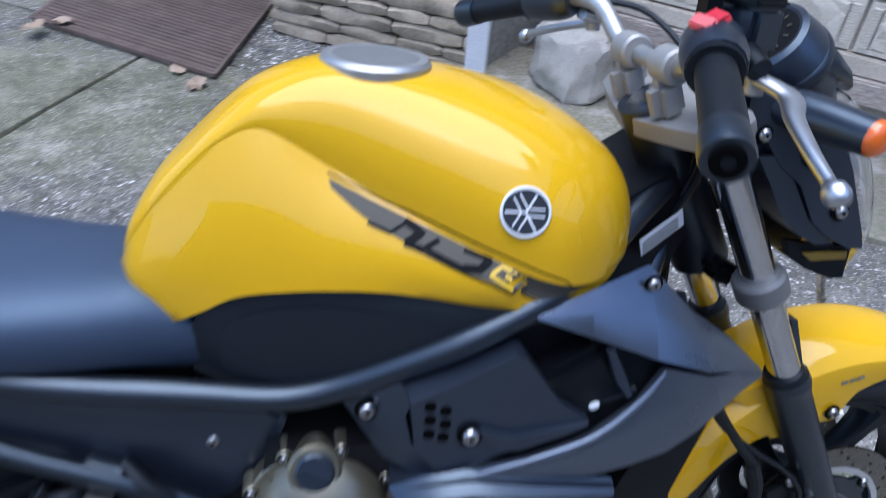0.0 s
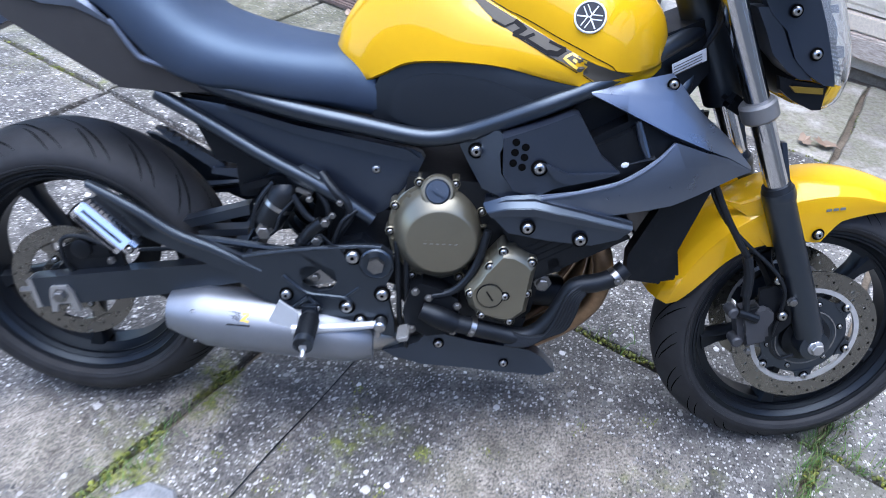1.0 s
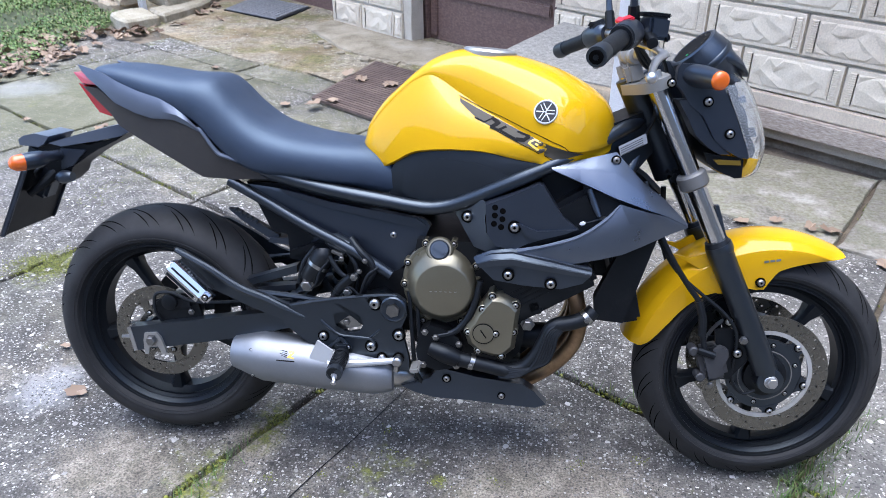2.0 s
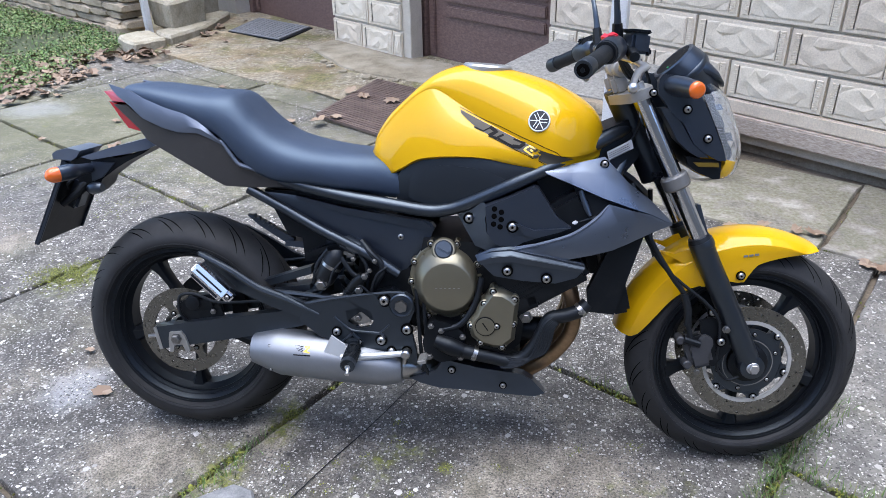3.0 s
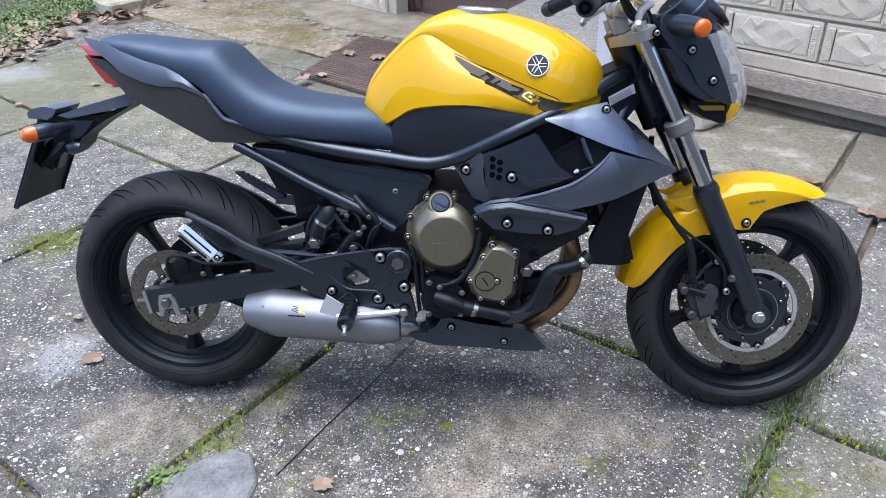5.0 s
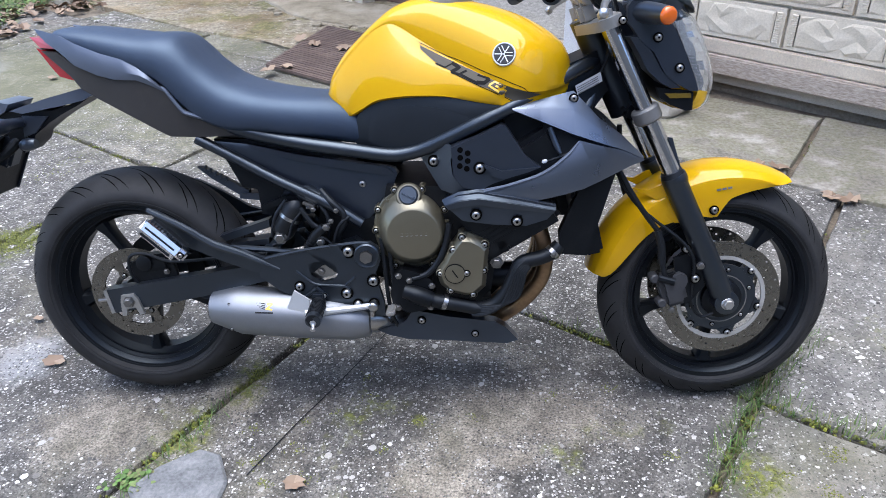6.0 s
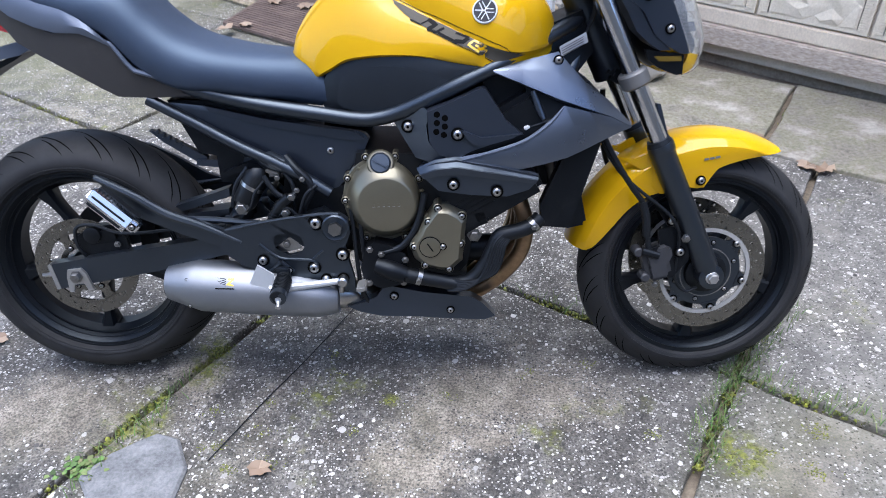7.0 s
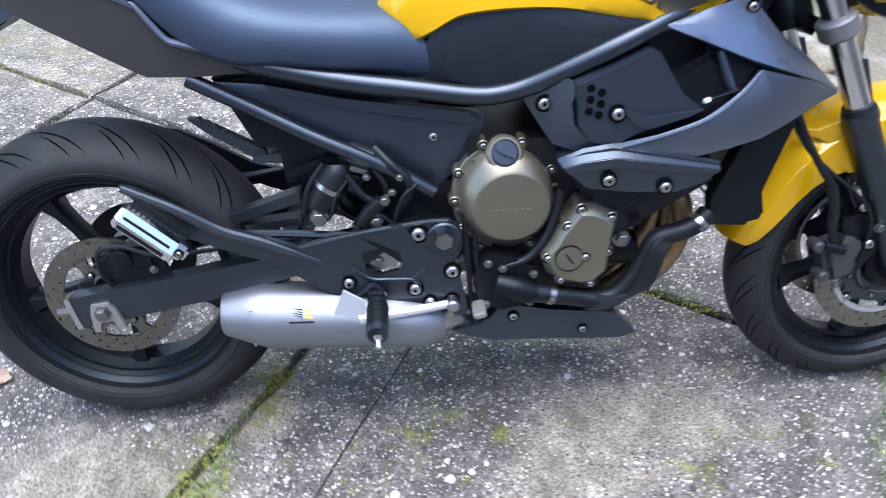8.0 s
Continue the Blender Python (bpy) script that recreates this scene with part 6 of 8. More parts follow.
lab = part("sticker", panel([(1.062, -0.0815, 0.815), (1.118, -0.0625, 0.842), (1.124, -0.0605, 0.822), (1.068, -0.0795, 0.795)], 0.002, 0), M_WHITE, bike, "white sticker with rows of small unreadable print")
for k in range(4):
    part("print_bar", panel([(1.066 + 0.001 * k, -0.0822, 0.8115 - 0.0045 * k), (1.112 + 0.001 * k, -0.0664, 0.8337 - 0.0045 * k), (1.1122 + 0.001 * k, -0.0664, 0.8325 - 0.0045 * k), (1.0662 + 0.001 * k, -0.0822, 0.8103 - 0.0045 * k)], 0.001, 0), M_GREYD, lab)

# side panels
side = cover([(0.205, -0.086, 0.700), (0.318, -0.087, 0.690), (0.429, -0.088, 0.667), (0.552, -0.089, 0.648), (0.645, -0.097, 0.640), (0.664, -0.100, 0.624)], [(0.215, -0.086, 0.692), (0.300, -0.087, 0.650), (0.385, -0.087, 0.605), (0.480, -0.088, 0.552), (0.570, -0.090, 0.504), (0.640, -0.094, 0.560)], 0.004, 0.02)
sp, _ = pair("side_panel", side, M_SATIN, bike, "black plastic side panel")
part("panel_ridge", panel([(0.318, -0.093, 0.692), (0.439, -0.095, 0.666), (0.635, -0.102, 0.640), (0.656, -0.104, 0.626), (0.635, -0.102, 0.619), (0.440, -0.095, 0.650), (0.328, -0.093, 0.680)], 0.02, 0.006), M_SATIN, sp)
bolt(0.581, -0.092, 0.597, 0.009, sp)
part("battery_box", panel([(0.235, -0.075, 0.700), (0.291, -0.075, 0.585), (0.327, -0.075, 0.579), (0.332, -0.075, 0.518), (0.361, -0.075, 0.519), (0.391, -0.075, 0.582), (0.429, -0.075, 0.590), (0.560, -0.075, 0.560), (0.560, -0.075, 0.640), (0.432, -0.075, 0.698)], 0.14, 0.008), M_BLACK, bike)
flap = part("mud_flap", panel([(0.180, -0.060, 0.630), (0.200, -0.060, 0.627), (0.300, -0.060, 0.572), (0.300, -0.060, 0.560), (0.281, -0.060, 0.559), (0.210, -0.060, 0.604)], 0.018, 0.003), M_SATIN, bike, "black inner mudguard")
for k in range(5):
    part("flap_rib", box((0.200 + 0.012 * k, -0.060, 0.628 - 0.0068 * k), (0.005, 0.012, 0.012), (0, 32, 0), 0.001), M_SATIN, flap)
part("guard_shelf", panel([(0.278, -0.070, 0.555), (0.368, -0.070, 0.548), (0.427, -0.070, 0.568), (0.427, -0.070, 0.579), (0.347, -0.070, 0.570), (0.281, -0.070, 0.566)], 0.04, 0.003), M_SATIN, flap)

# air intake covers, wing fairings, lower fairings
air = panel([(0.711, -0.106, 0.678), (0.739, -0.128, 0.693), (0.785, -0.160, 0.704), (0.797, -0.174, 0.696), (0.789, -0.166, 0.668), (0.794, -0.172, 0.636), (0.815, -0.188, 0.615), (0.850, -0.188, 0.600), (0.800, -0.176, 0.594), (0.766, -0.146, 0.597), (0.742, -0.130, 0.632)], 0.04, 0.006)
ar, _ = pair("intake_bracket", air, M_SATIN, bike, "black bracket beside the intake")
bolt(0.751, -0.142, 0.662, 0.011, ar)
scoop = prism([(0.791, 0.701), (0.845, 0.724), (0.898, 0.749), (0.908, 0.746), (0.928, 0.716), (0.950, 0.684), (0.984, 0.658), (0.930, 0.640), (0.880, 0.622), (0.852, 0.606), (0.816, 0.614), (0.796, 0.640)], -0.190, -0.150, 0.008)
sc, _ = pair("intake_cover", scoop, M_SATIN, bike, "black intake cover with small round holes")
part("cover_ridge", prism([(0.858, 0.668), (0.900, 0.652), (0.980, 0.660), (0.958, 0.650), (0.905, 0.634), (0.880, 0.640)], -0.198, -0.186, 0.005), M_SATIN, sc)
for x, z in ((0.811, 0.697), (0.827, 0.690), (0.811, 0.680), (0.827, 0.673), (0.810, 0.662), (0.825, 0.656)):
    part("vent_hole", lathe([(-0.1908, 0.0064), (-0.1890, 0.0064)], (x, 0, z), 14), M_GROOVE, sc)
bolt(0.853, -0.193, 0.658, 0.011, sc)

# wing: upper blade and lower blade meet at the nose
upper = facets([
    [(0.920, -0.166, 0.782), (0.922, -0.168, 0.779), (0.924, -0.168, 0.776)],
    [(0.980, -0.152, 0.797), (0.980, -0.170, 0.780), (0.981, -0.176, 0.755)],
    [(1.053, -0.130, 0.812), (1.052, -0.164, 0.774), (1.052, -0.186, 0.728)],
    [(1.111, -0.132, 0.753), (1.113, -0.166, 0.734), (1.114, -0.188, 0.708)],
    [(1.161, -0.136, 0.717), (1.160, -0.159, 0.708), (1.160, -0.170, 0.691)],
    [(1.208, -0.143, 0.672), (1.209, -0.146, 0.669), (1.209, -0.147, 0.666)]])
wing, wing_l = pair("wing_fairing", upper, M_WING, bike, "graphite grey wing fairing beside the radiator", 50)
blade = facets([[(0.852, -0.194, 0.610), (0.856, -0.200, 0.604), (0.868, -0.196, 0.596)],
                [(0.920, -0.200, 0.626), (0.936, -0.205, 0.612), (0.965, -0.200, 0.584)],
                [(0.985, -0.200, 0.648), (1.002, -0.207, 0.630), (1.030, -0.202, 0.600)],
                [(1.036, -0.193, 0.682), (1.050, -0.203, 0.655), (1.075, -0.200, 0.613)],
                [(1.064, -0.186, 0.715), (1.084, -0.198, 0.678), (1.112, -0.190, 0.628)],
                [(1.112, -0.191, 0.704), (1.128, -0.189, 0.682), (1.150, -0.174, 0.643)],
                [(1.160, -0.169, 0.690), (1.170, -0.166, 0.678), (1.182, -0.158, 0.654)],
                [(1.208, -0.141, 0.669), (1.210, -0.145, 0.667), (1.211, -0.147, 0.663)]])
wing2, _ = pair("wing_blade", blade, M_WING, bike, "graphite grey lower wing blade", 50)
bolt(1.052, -0.147, 0.798, 0.008, wing)
pair("intake_lip", tube([(0.862, -0.199, 0.607), (0.930, -0.203, 0.627), (0.988, -0.203, 0.649), (1.036, -0.195, 0.683), (1.062, -0.188, 0.713)], [0.003, 0.004, 0.004, 0.004, 0.002], 8, 4), M_FIN, bike)
pair("intake_duct", panel([(0.905, -0.130, 0.775), (1.020, -0.130, 0.750), (1.070, -0.130, 0.715), (1.030, -0.130, 0.640), (0.950, -0.130, 0.620), (0.905, -0.130, 0.700)], 0.05, 0.004), M_BLACK, bike)
pair("duct_wall", panel([(0.985, -0.150, 0.770), (1.060, -0.158, 0.745), (1.120, -0.160, 0.715), (1.110, -0.165, 0.670), (1.040, -0.175, 0.655), (1.000, -0.165, 0.665)], 0.02, 0.004), M_BLACK, bike)
part("duct_rim", tube([(1.000, -0.178, 0.742), (1.014, -0.182, 0.708), (1.024, -0.190, 0.688)], [0.005, 0.007, 0.004], 8, 3), M_SATIN, bike)
part("throttle_cable", tube([(0.930, -0.168, 0.655), (0.975, -0.170, 0.662), (1.040, -0.172, 0.682)], 0.005, 8, 4), M_GRIP, bike)
part("cable_clip", box((0.992, -0.178, 0.669), (0.012, 0.006, 0.008), (0, -20, 0), 0.002), M_WHITE, bike)

low = panel([(0.770, -0.182, 0.580), (0.806, -0.200, 0.600), (0.850, -0.206, 0.608), (0.930, -0.210, 0.596), (1.016, -0.206, 0.577), (1.012, -0.204, 0.560), (1.000, -0.200, 0.545), (0.955, -0.200, 0.530), (0.880, -0.200, 0.533), (0.815, -0.196, 0.540), (0.790, -0.188, 0.560)], 0.06, 0.007, 0.05)
lf, _ = pair("lower_fairing", low, M_SATIN, bike, "black lower side fairing")
part("fairing_ridge", facets([[(0.768, -0.178, 0.584), (0.776, -0.197, 0.574), (0.784, -0.196, 0.564)],
                              [(0.806, -0.190, 0.605), (0.808, -0.212, 0.590), (0.812, -0.208, 0.574)],
                              [(0.850, -0.194, 0.613), (0.852, -0.217, 0.597), (0.852, -0.212, 0.580)],
                              [(0.880, -0.196, 0.607), (0.884, -0.219, 0.592), (0.880, -0.213, 0.576)],
                              [(0.930, -0.197, 0.599), (0.932, -0.219, 0.585), (0.930, -0.213, 0.570)],
                              [(1.018, -0.196, 0.580), (1.017, -0.212, 0.569), (1.012, -0.208, 0.560)]], 0.010), M_SATIN, lf)
bolt(0.845, -0.205, 0.557, 0.0105, lf)
bolt(0.934, -0.207, 0.543, 0.0105, lf)

# radiator
rad = part("radiator", box((1.085, 0, 0.560), (0.045, 0.300, 0.240), (0, -14, 0), 0.008), M_BLACK, bike, "black radiator behind the front wheel")
for k in range(14):
    part("radiator_fin", box((1.110 + 0.0042 * (k - 7) * 1.0, 0, 0.556 + 0.016 * (k - 7)), (0.004, 0.270, 0.003), (0, -14, 0), 0), M_DARK, rad)
for s in (-1, 1):
    part("radiator_tank", panel([(1.148, s * 0.150 - 0.015, 0.640), (1.095, s * 0.150 - 0.015, 0.448), (1.035, s * 0.150 - 0.015, 0.452), (1.030, s * 0.150 - 0.015, 0.500), (1.090, s * 0.150 - 0.015, 0.650)], 0.03, 0.006), M_BLACK, rad)

# engine
engine = part("engine", panel([(0.640, -0.125, 0.600), (0.800, -0.130, 0.600), (0.900, -0.130, 0.500), (0.880, -0.130, 0.350), (0.830, -0.120, 0.290), (0.700, -0.120, 0.290), (0.635, -0.115, 0.350), (0.610, -0.115, 0.450)], 0.25, 0.015), M_DARK, bike, "four-cylinder engine with bronze covers")
part("cylinder_block", box((0.905, 0, 0.560), (0.200, 0.330, 0.190), (0, -32, 0), 0.012), M_DARK, engine)
part("cylinder_head", box((0.945, 0, 0.640), (0.200, 0.350, 0.120), (0, -32, 0), 0.012), M_BLACK, engine)
for k in range(5):
    part("cooling_rib", box((0.870 + 0.014 * k, -0.160, 0.470 + 0.022 * k), (0.150, 0.012, 0.005), (0, -32, 0), 0.001), M_DARK, engine)
part("oil_pan", panel([(0.650, -0.090, 0.300), (0.880, -0.090, 0.310), (0.860, -0.085, 0.225), (0.690, -0.085, 0.220)], 0.18, 0.015), M_DARK, engine)
part("gearbox", box((0.560, 0.01, 0.455), (0.200, 0.200, 0.180), (0, 10, 0), 0.02), M_DARK, engine)

def ovals(rows, n=56):
    """A stepped cover: rows are depth, centre x and z, radius along x and z."""
    return loft([[(cx + rx * math.cos(a), y, cz + rz * math.sin(a)) for a in (2 * math.pi * k / n for k in range(n))] for y, cx, cz, rx, rz in rows])


clutch = part("clutch_cover", ovals([(-0.100, 0.694, 0.500, 0.087, 0.098), (-0.122, 0.694, 0.500, 0.087, 0.098), (-0.1245, 0.694, 0.500, 0.0845, 0.0955), (-0.1250, 0.695, 0.500, 0.079, 0.089), (-0.140, 0.698, 0.500, 0.0765, 0.083), (-0.150, 0.700, 0.499, 0.0730, 0.0755), (-0.1610, 0.703, 0.497, 0.0640, 0.0630), (-0.1640, 0.703, 0.497, 0.0605, 0.0590), (-0.1648, 0.703, 0.497, 0.0580, 0.0565)]), M_BRONZE, engine, "round bronze clutch cover", 28)
for k in range(6):
    part("raised_bar", box((0.676 + 0.0108 * k, -0.1652, 0.4965 + 0.0004 * k), (0.0060, 0.0012, 0.0070), (0, -2, 0), 0.0004), M_BRONZE, clutch)
    part("raised_bar", box((0.6768 + 0.0108 * k, -0.1656, 0.4935 + 0.0004 * k), (0.0050, 0.0012, 0.0012), (0, -2, 0), 0), M_ALU, clutch)
for x, z in ((0.659, 0.591), (0.722, 0.593), (0.619, 0.544), (0.612, 0.494), (0.624, 0.443), (0.655, 0.408), (0.772, 0.545), (0.776, 0.470), (0.742, 0.412)):
    part("bolt_lug", lathe([(-0.100, 0.0100), (-0.126, 0.0095), (-0.128, 0.0080)], (x, 0, z), 14), M_BRONZE, clutch)
    bolt(x, -0.1275, z, 0.0056, clutch)
for a in range(0, 360, 60):
    part("cover_rib", box((0.698 + 0.0785 * math.cos(radians(a + 12)), -0.128, 0.500 + 0.086 * math.sin(radians(a + 12))), (0.016, 0.010, 0.006), (0, -a - 12, 0), 0.002), M_BRONZE, clutch)
FILL = pose(0.692, -0.143, 0.583, -22, 0, 0)
filler = part("oil_filler", moved(lathe([(0.045, 0.033), (0.001, 0.030), (-0.003, 0.026)], (0, 0, 0), 26), FILL), M_BRONZE, clutch)
part("filler_plug", moved(lathe([(0.020, 0.0225), (-0.006, 0.022), (-0.009, 0.019)], (0, 0, 0), 22), FILL), M_SATIN, filler, "black oil filler plug")
part("plug_bar", moved(box((0, -0.011, 0), (0.034, 0.009, 0.008), (0, 28, 0), 0.002), FILL), M_SATIN, filler)

pulse_out = [(0.801, 0.488), (0.812, 0.503), (0.836, 0.502), (0.862, 0.489), (0.875, 0.475), (0.871, 0.432), (0.867, 0.374), (0.842, 0.350), (0.820, 0.350), (0.786, 0.358), (0.763, 0.377), (0.755, 0.400), (0.757, 0.419), (0.771, 0.437), (0.780, 0.459), (0.790, 0.472)]
PC = (0.818, 0.424)


def pulse_ring(y, f):
    return [(PC[0] + (x - PC[0]) * f, y, PC[1] + (z - PC[1]) * f) for x, z in pulse_out]


pulse = part("crank_cover", tidy(loft([pulse_ring(-0.120, 1.0), pulse_ring(-0.168, 1.0), pulse_ring(-0.172, 0.97), pulse_ring(-0.184, 0.84), pulse_ring(-0.186, 0.80)]), 0.0), M_BRONZE, engine, "bronze crank end cover", 24)
part("round_cap", lathe([(-0.180, 0.0225), (-0.1885, 0.0225), (-0.1895, 0.020), (-0.189, 0.01)], (0.797, 0, 0.411), 30), M_BRONZE, pulse)
part("cap_ring", ring_cut((0.797, 0, 0.411), 0.0222, 0.0238, -0.1890, -0.180, 30), M_INK, pulse)
part("cap_slot", box((0.797, -0.1897, 0.411), (0.022, 0.0012, 0.0026), (0, 55, 0), 0), M_INK, pulse)
for x, z in ((0.813, 0.496), (0.793, 0.465), (0.864, 0.479), (0.763, 0.408), (0.862, 0.416), (0.787, 0.366), (0.838, 0.357)):
    part("bolt_lug", lathe([(-0.140, 0.0105), (-0.178, 0.0100), (-0.180, 0.0080)], (x, 0, z), 14), M_BRONZE, pulse)
    bolt(x, -0.1795, z, 0.0066, pulse)
bolt(0.824, -0.186, 0.412, 0.0066, pulse)

pump = part("water_pump", prism([(0.655, 0.398), (0.675, 0.412), (0.705, 0.405), (0.742, 0.385), (0.748, 0.345), (0.735, 0.312), (0.690, 0.302), (0.652, 0.318), (0.644, 0.350)], -0.165, -0.110, 0.010), M_BLACK, engine, "black water pump cover")
part("pump_snout", tube([(0.678, -0.172, 0.362), (0.710, -0.176, 0.352), (0.742, -0.176, 0.340)], [0.016, 0.021, 0.019], 14, 3), M_BLACK, pump)
for x, z in ((0.665, 0.396), (0.742, 0.372), (0.738, 0.318), (0.662, 0.316), (0.690, 0.385)):
    bolt(x, -0.166, z, 0.0062, pump, HEXB)
hose = part("coolant_hose", tube([(0.742, -0.170, 0.338), (0.782, -0.168, 0.330), (0.820, -0.165, 0.322), (0.858, -0.165, 0.316), (0.890, -0.165, 0.328), (0.916, -0.165, 0.360), (0.932, -0.165, 0.396), (0.948, -0.165, 0.430), (0.986, -0.162, 0.440), (1.016, -0.158, 0.452), (1.034, -0.152, 0.468)], 0.0168, 16, 5), M_GRIP, bike, "black coolant hose")
for q, r in (((0.772, -0.1685, 0.332), (0.775, -0.1683, 0.331)), ((1.018, -0.1575, 0.4535), (1.022, -0.1562, 0.457))):
    d = (Vector(r) - Vector(q)).normalized() * 0.005
    part("hose_clamp", tube([tuple(Vector(q) - d), tuple(Vector(q) + d)], 0.0186, 16, 1), M_STEEL, hose)
    bolt(q[0], q[1] - 0.020, q[2], 0.005, hose, HEXB)
# ribbed loom beside the hose
for k in range(6):
    part("wire_loom", tube([(0.836 + 0.002 * k, -0.172, 0.302 + 0.005 * k), (0.862 + 0.003 * k, -0.182, 0.307 + 0.004 * k), (0.893 + 0.004 * k, -0.184, 0.322 + 0.003 * k), (0.914 + 0.005 * k, -0.184, 0.352), (0.926 + 0.005 * k, -0.183, 0.388 - 0.001 * k), (0.936 + 0.004 * k, -0.181, 0.420 - 0.002 * k), (0.956 + 0.002 * k, -0.176, 0.440 - 0.003 * k)], 0.0040, 8, 5), M_GRIP, bike)
part("breather_hose", tube([(0.690, -0.160, 0.385), (0.735, -0.160, 0.402), (0.768, -0.158, 0.450), (0.785, -0.150, 0.520)], 0.0075, 10, 5), M_GRIP, bike)
part("oil_sender", box((0.905, -0.150, 0.470), (0.03, 0.03, 0.035), (0, -20, 0), 0.005), M_BLACK, engine)
bolt(0.892, -0.150, 0.425, 0.012, engine, HEXB)
part("oil_filter", lathe([(0.88, 0.030), (0.935, 0.032), (0.945, 0.028)], (0, -0.06, 0.36), 22, "x"), M_BLACK, engine)

# exhaust: four headers, collector, low muffler
for k, y in enumerate((-0.120, -0.045, 0.045, 0.120)):
    part("header_pipe", tube([(0.950, y, 0.530), (0.985, y, 0.500), (1.005, y * 0.96, 0.440), (1.000, y * 0.85, 0.370), (0.962, y * 0.7, 0.305), (0.905, y * 0.5, 0.248), (0.840, y * 0.35, 0.205), (0.760, -0.02 + y * 0.2, 0.190)], 0.0185, 14, 5), M_PIPE, bike, "heat-browned exhaust header")
part("collector", tube([(0.800, -0.02, 0.240), (0.700, -0.045, 0.240), (0.620, -0.090, 0.252), (0.565, -0.115, 0.264)], [0.036, 0.036, 0.033, 0.034], 18, 4), M_STEEL, bike)
muff_rings = []
for x, ry, rz, zc in ((0.206, 0.034, 0.034, 0.300), (0.208, 0.038, 0.038, 0.300), (0.252, 0.051, 0.051, 0.297), (0.280, 0.058, 0.059, 0.295), (0.430, 0.056, 0.058, 0.284), (0.545, 0.050, 0.051, 0.272), (0.580, 0.040, 0.040, 0.268), (0.590, 0.034, 0.034, 0.266)):
    ring = []
    for k in range(28):
        a = 2 * math.pi * k / 28
        u, v = math.cos(a), math.sin(a)
        oct_ = 1.0 / max(abs(math.cos(((a + math.pi / 8) % (math.pi / 4)) - math.pi / 8)), 0.01)
        ring.append((x, -0.135 + ry * u * (0.35 * oct_ + 0.65), zc + rz * v * (0.35 * oct_ + 0.65)))
    muff_rings.append(ring)
muffler = part("muffler", loft(muff_rings), M_MUFF, bike, "brushed steel muffler with a small sticker", 25)
part("end_tip", lathe([(0.203, 0.024), (0.203, 0.029), (0.216, 0.030), (0.216, 0.024)], (0, -0.135, 0.296), 24, "x", closed=True), M_BLACK, muffler)


def on_muffler(x, z):
    """A point just outside the muffler's near side."""
    zc = float(np.interp(x, [0.262, 0.430], [0.294, 0.280]))
    return (x, -0.135 - 0.0592 * math.sqrt(max(0.0, 1 - ((z - zc) / 0.0597) ** 2)) - 0.0006, z)


def muffler_film(rows, name, material, parent, label=""):
    return part(name, panel([on_muffler(x, z) for x, z in rows], 0.0012, 0), material, parent, label)


st = muffler_film([(0.326, 0.3125), (0.368, 0.3115), (0.368, 0.3090), (0.326, 0.3100)], "sticker", M_INK, muffler, "small black and yellow winged sticker")
muffler_film([(0.352, 0.3300), (0.366, 0.3300), (0.366, 0.3260), (0.358, 0.3200), (0.366, 0.3180), (0.366, 0.3150), (0.350, 0.3150), (0.350, 0.3190), (0.357, 0.3250), (0.352, 0.3265)], "sticker_patch", M_GOLD, st)
for k in range(6):
    z = 0.3345 - 0.0034 * k
    muffler_film([(0.320 + 0.0035 * k, z + 0.0020), (0.349, z - 0.0020), (0.349, z - 0.0036), (0.322 + 0.0035 * k, z + 0.0006)], "wing_feather", M_INK, st)
for x, z in ((0.262, 0.326), (0.262, 0.262)):
    bolt(x, -0.178, z, 0.0035, muffler)

# belly pan
belly = panel([(0.606, -0.132, 0.240), (0.641, -0.134, 0.250), (0.674, -0.136, 0.267), (0.688, -0.138, 0.289), (0.697, -0.138, 0.294), (0.711, -0.138, 0.294), (0.780, -0.140, 0.281), (0.889, -0.136, 0.268), (0.915, -0.132, 0.251), (0.946, -0.124, 0.214), (0.920, -0.130, 0.207), (0.836, -0.136, 0.213), (0.767, -0.138, 0.218), (0.683, -0.138, 0.219), (0.634, -0.134, 0.228)], 0.03, 0.005)
bl, _ = pair("belly_pan", belly, M_SATIN, bike, "black plastic belly pan")
part("pan_floor", flat([(0.660, -0.112), (0.900, -0.108), (0.915, 0.0), (0.900, 0.108), (0.660, 0.112)], 0.222, 0.229, 0.003), M_SATIN, bike)
bolt(0.714, -0.139, 0.271, 0.0085, bl)
bolt(0.842, -0.138, 0.236, 0.0075, bl)

# swing arm, rear brake, shock, hangers
arm = panel([(-0.060, -0.132, 0.340), (0.060, -0.132, 0.362), (0.250, -0.130, 0.395), (0.420, -0.126, 0.425), (0.560, -0.118, 0.470), (0.600, -0.116, 0.440), (0.560, -0.116, 0.400), (0.380, -0.124, 0.375), (0.180, -0.130, 0.325), (-0.046, -0.132, 0.280)], 0.030, 0.006)
sw, _ = pair("swing_arm", arm, M_FRAME, bike, "black box-section swing arm")
part("arm_cap", prism([(-0.064, 0.338), (-0.055, 0.341), (-0.043, 0.281), (-0.052, 0.279)], -0.1335, -0.104, 0.001), M_ALU, sw, "bare metal end cap")
part("swing_bridge", box((0.330, 0, 0.395), (0.05, 0.230, 0.05), (0, -12, 0), 0.012), M_FRAME, sw)
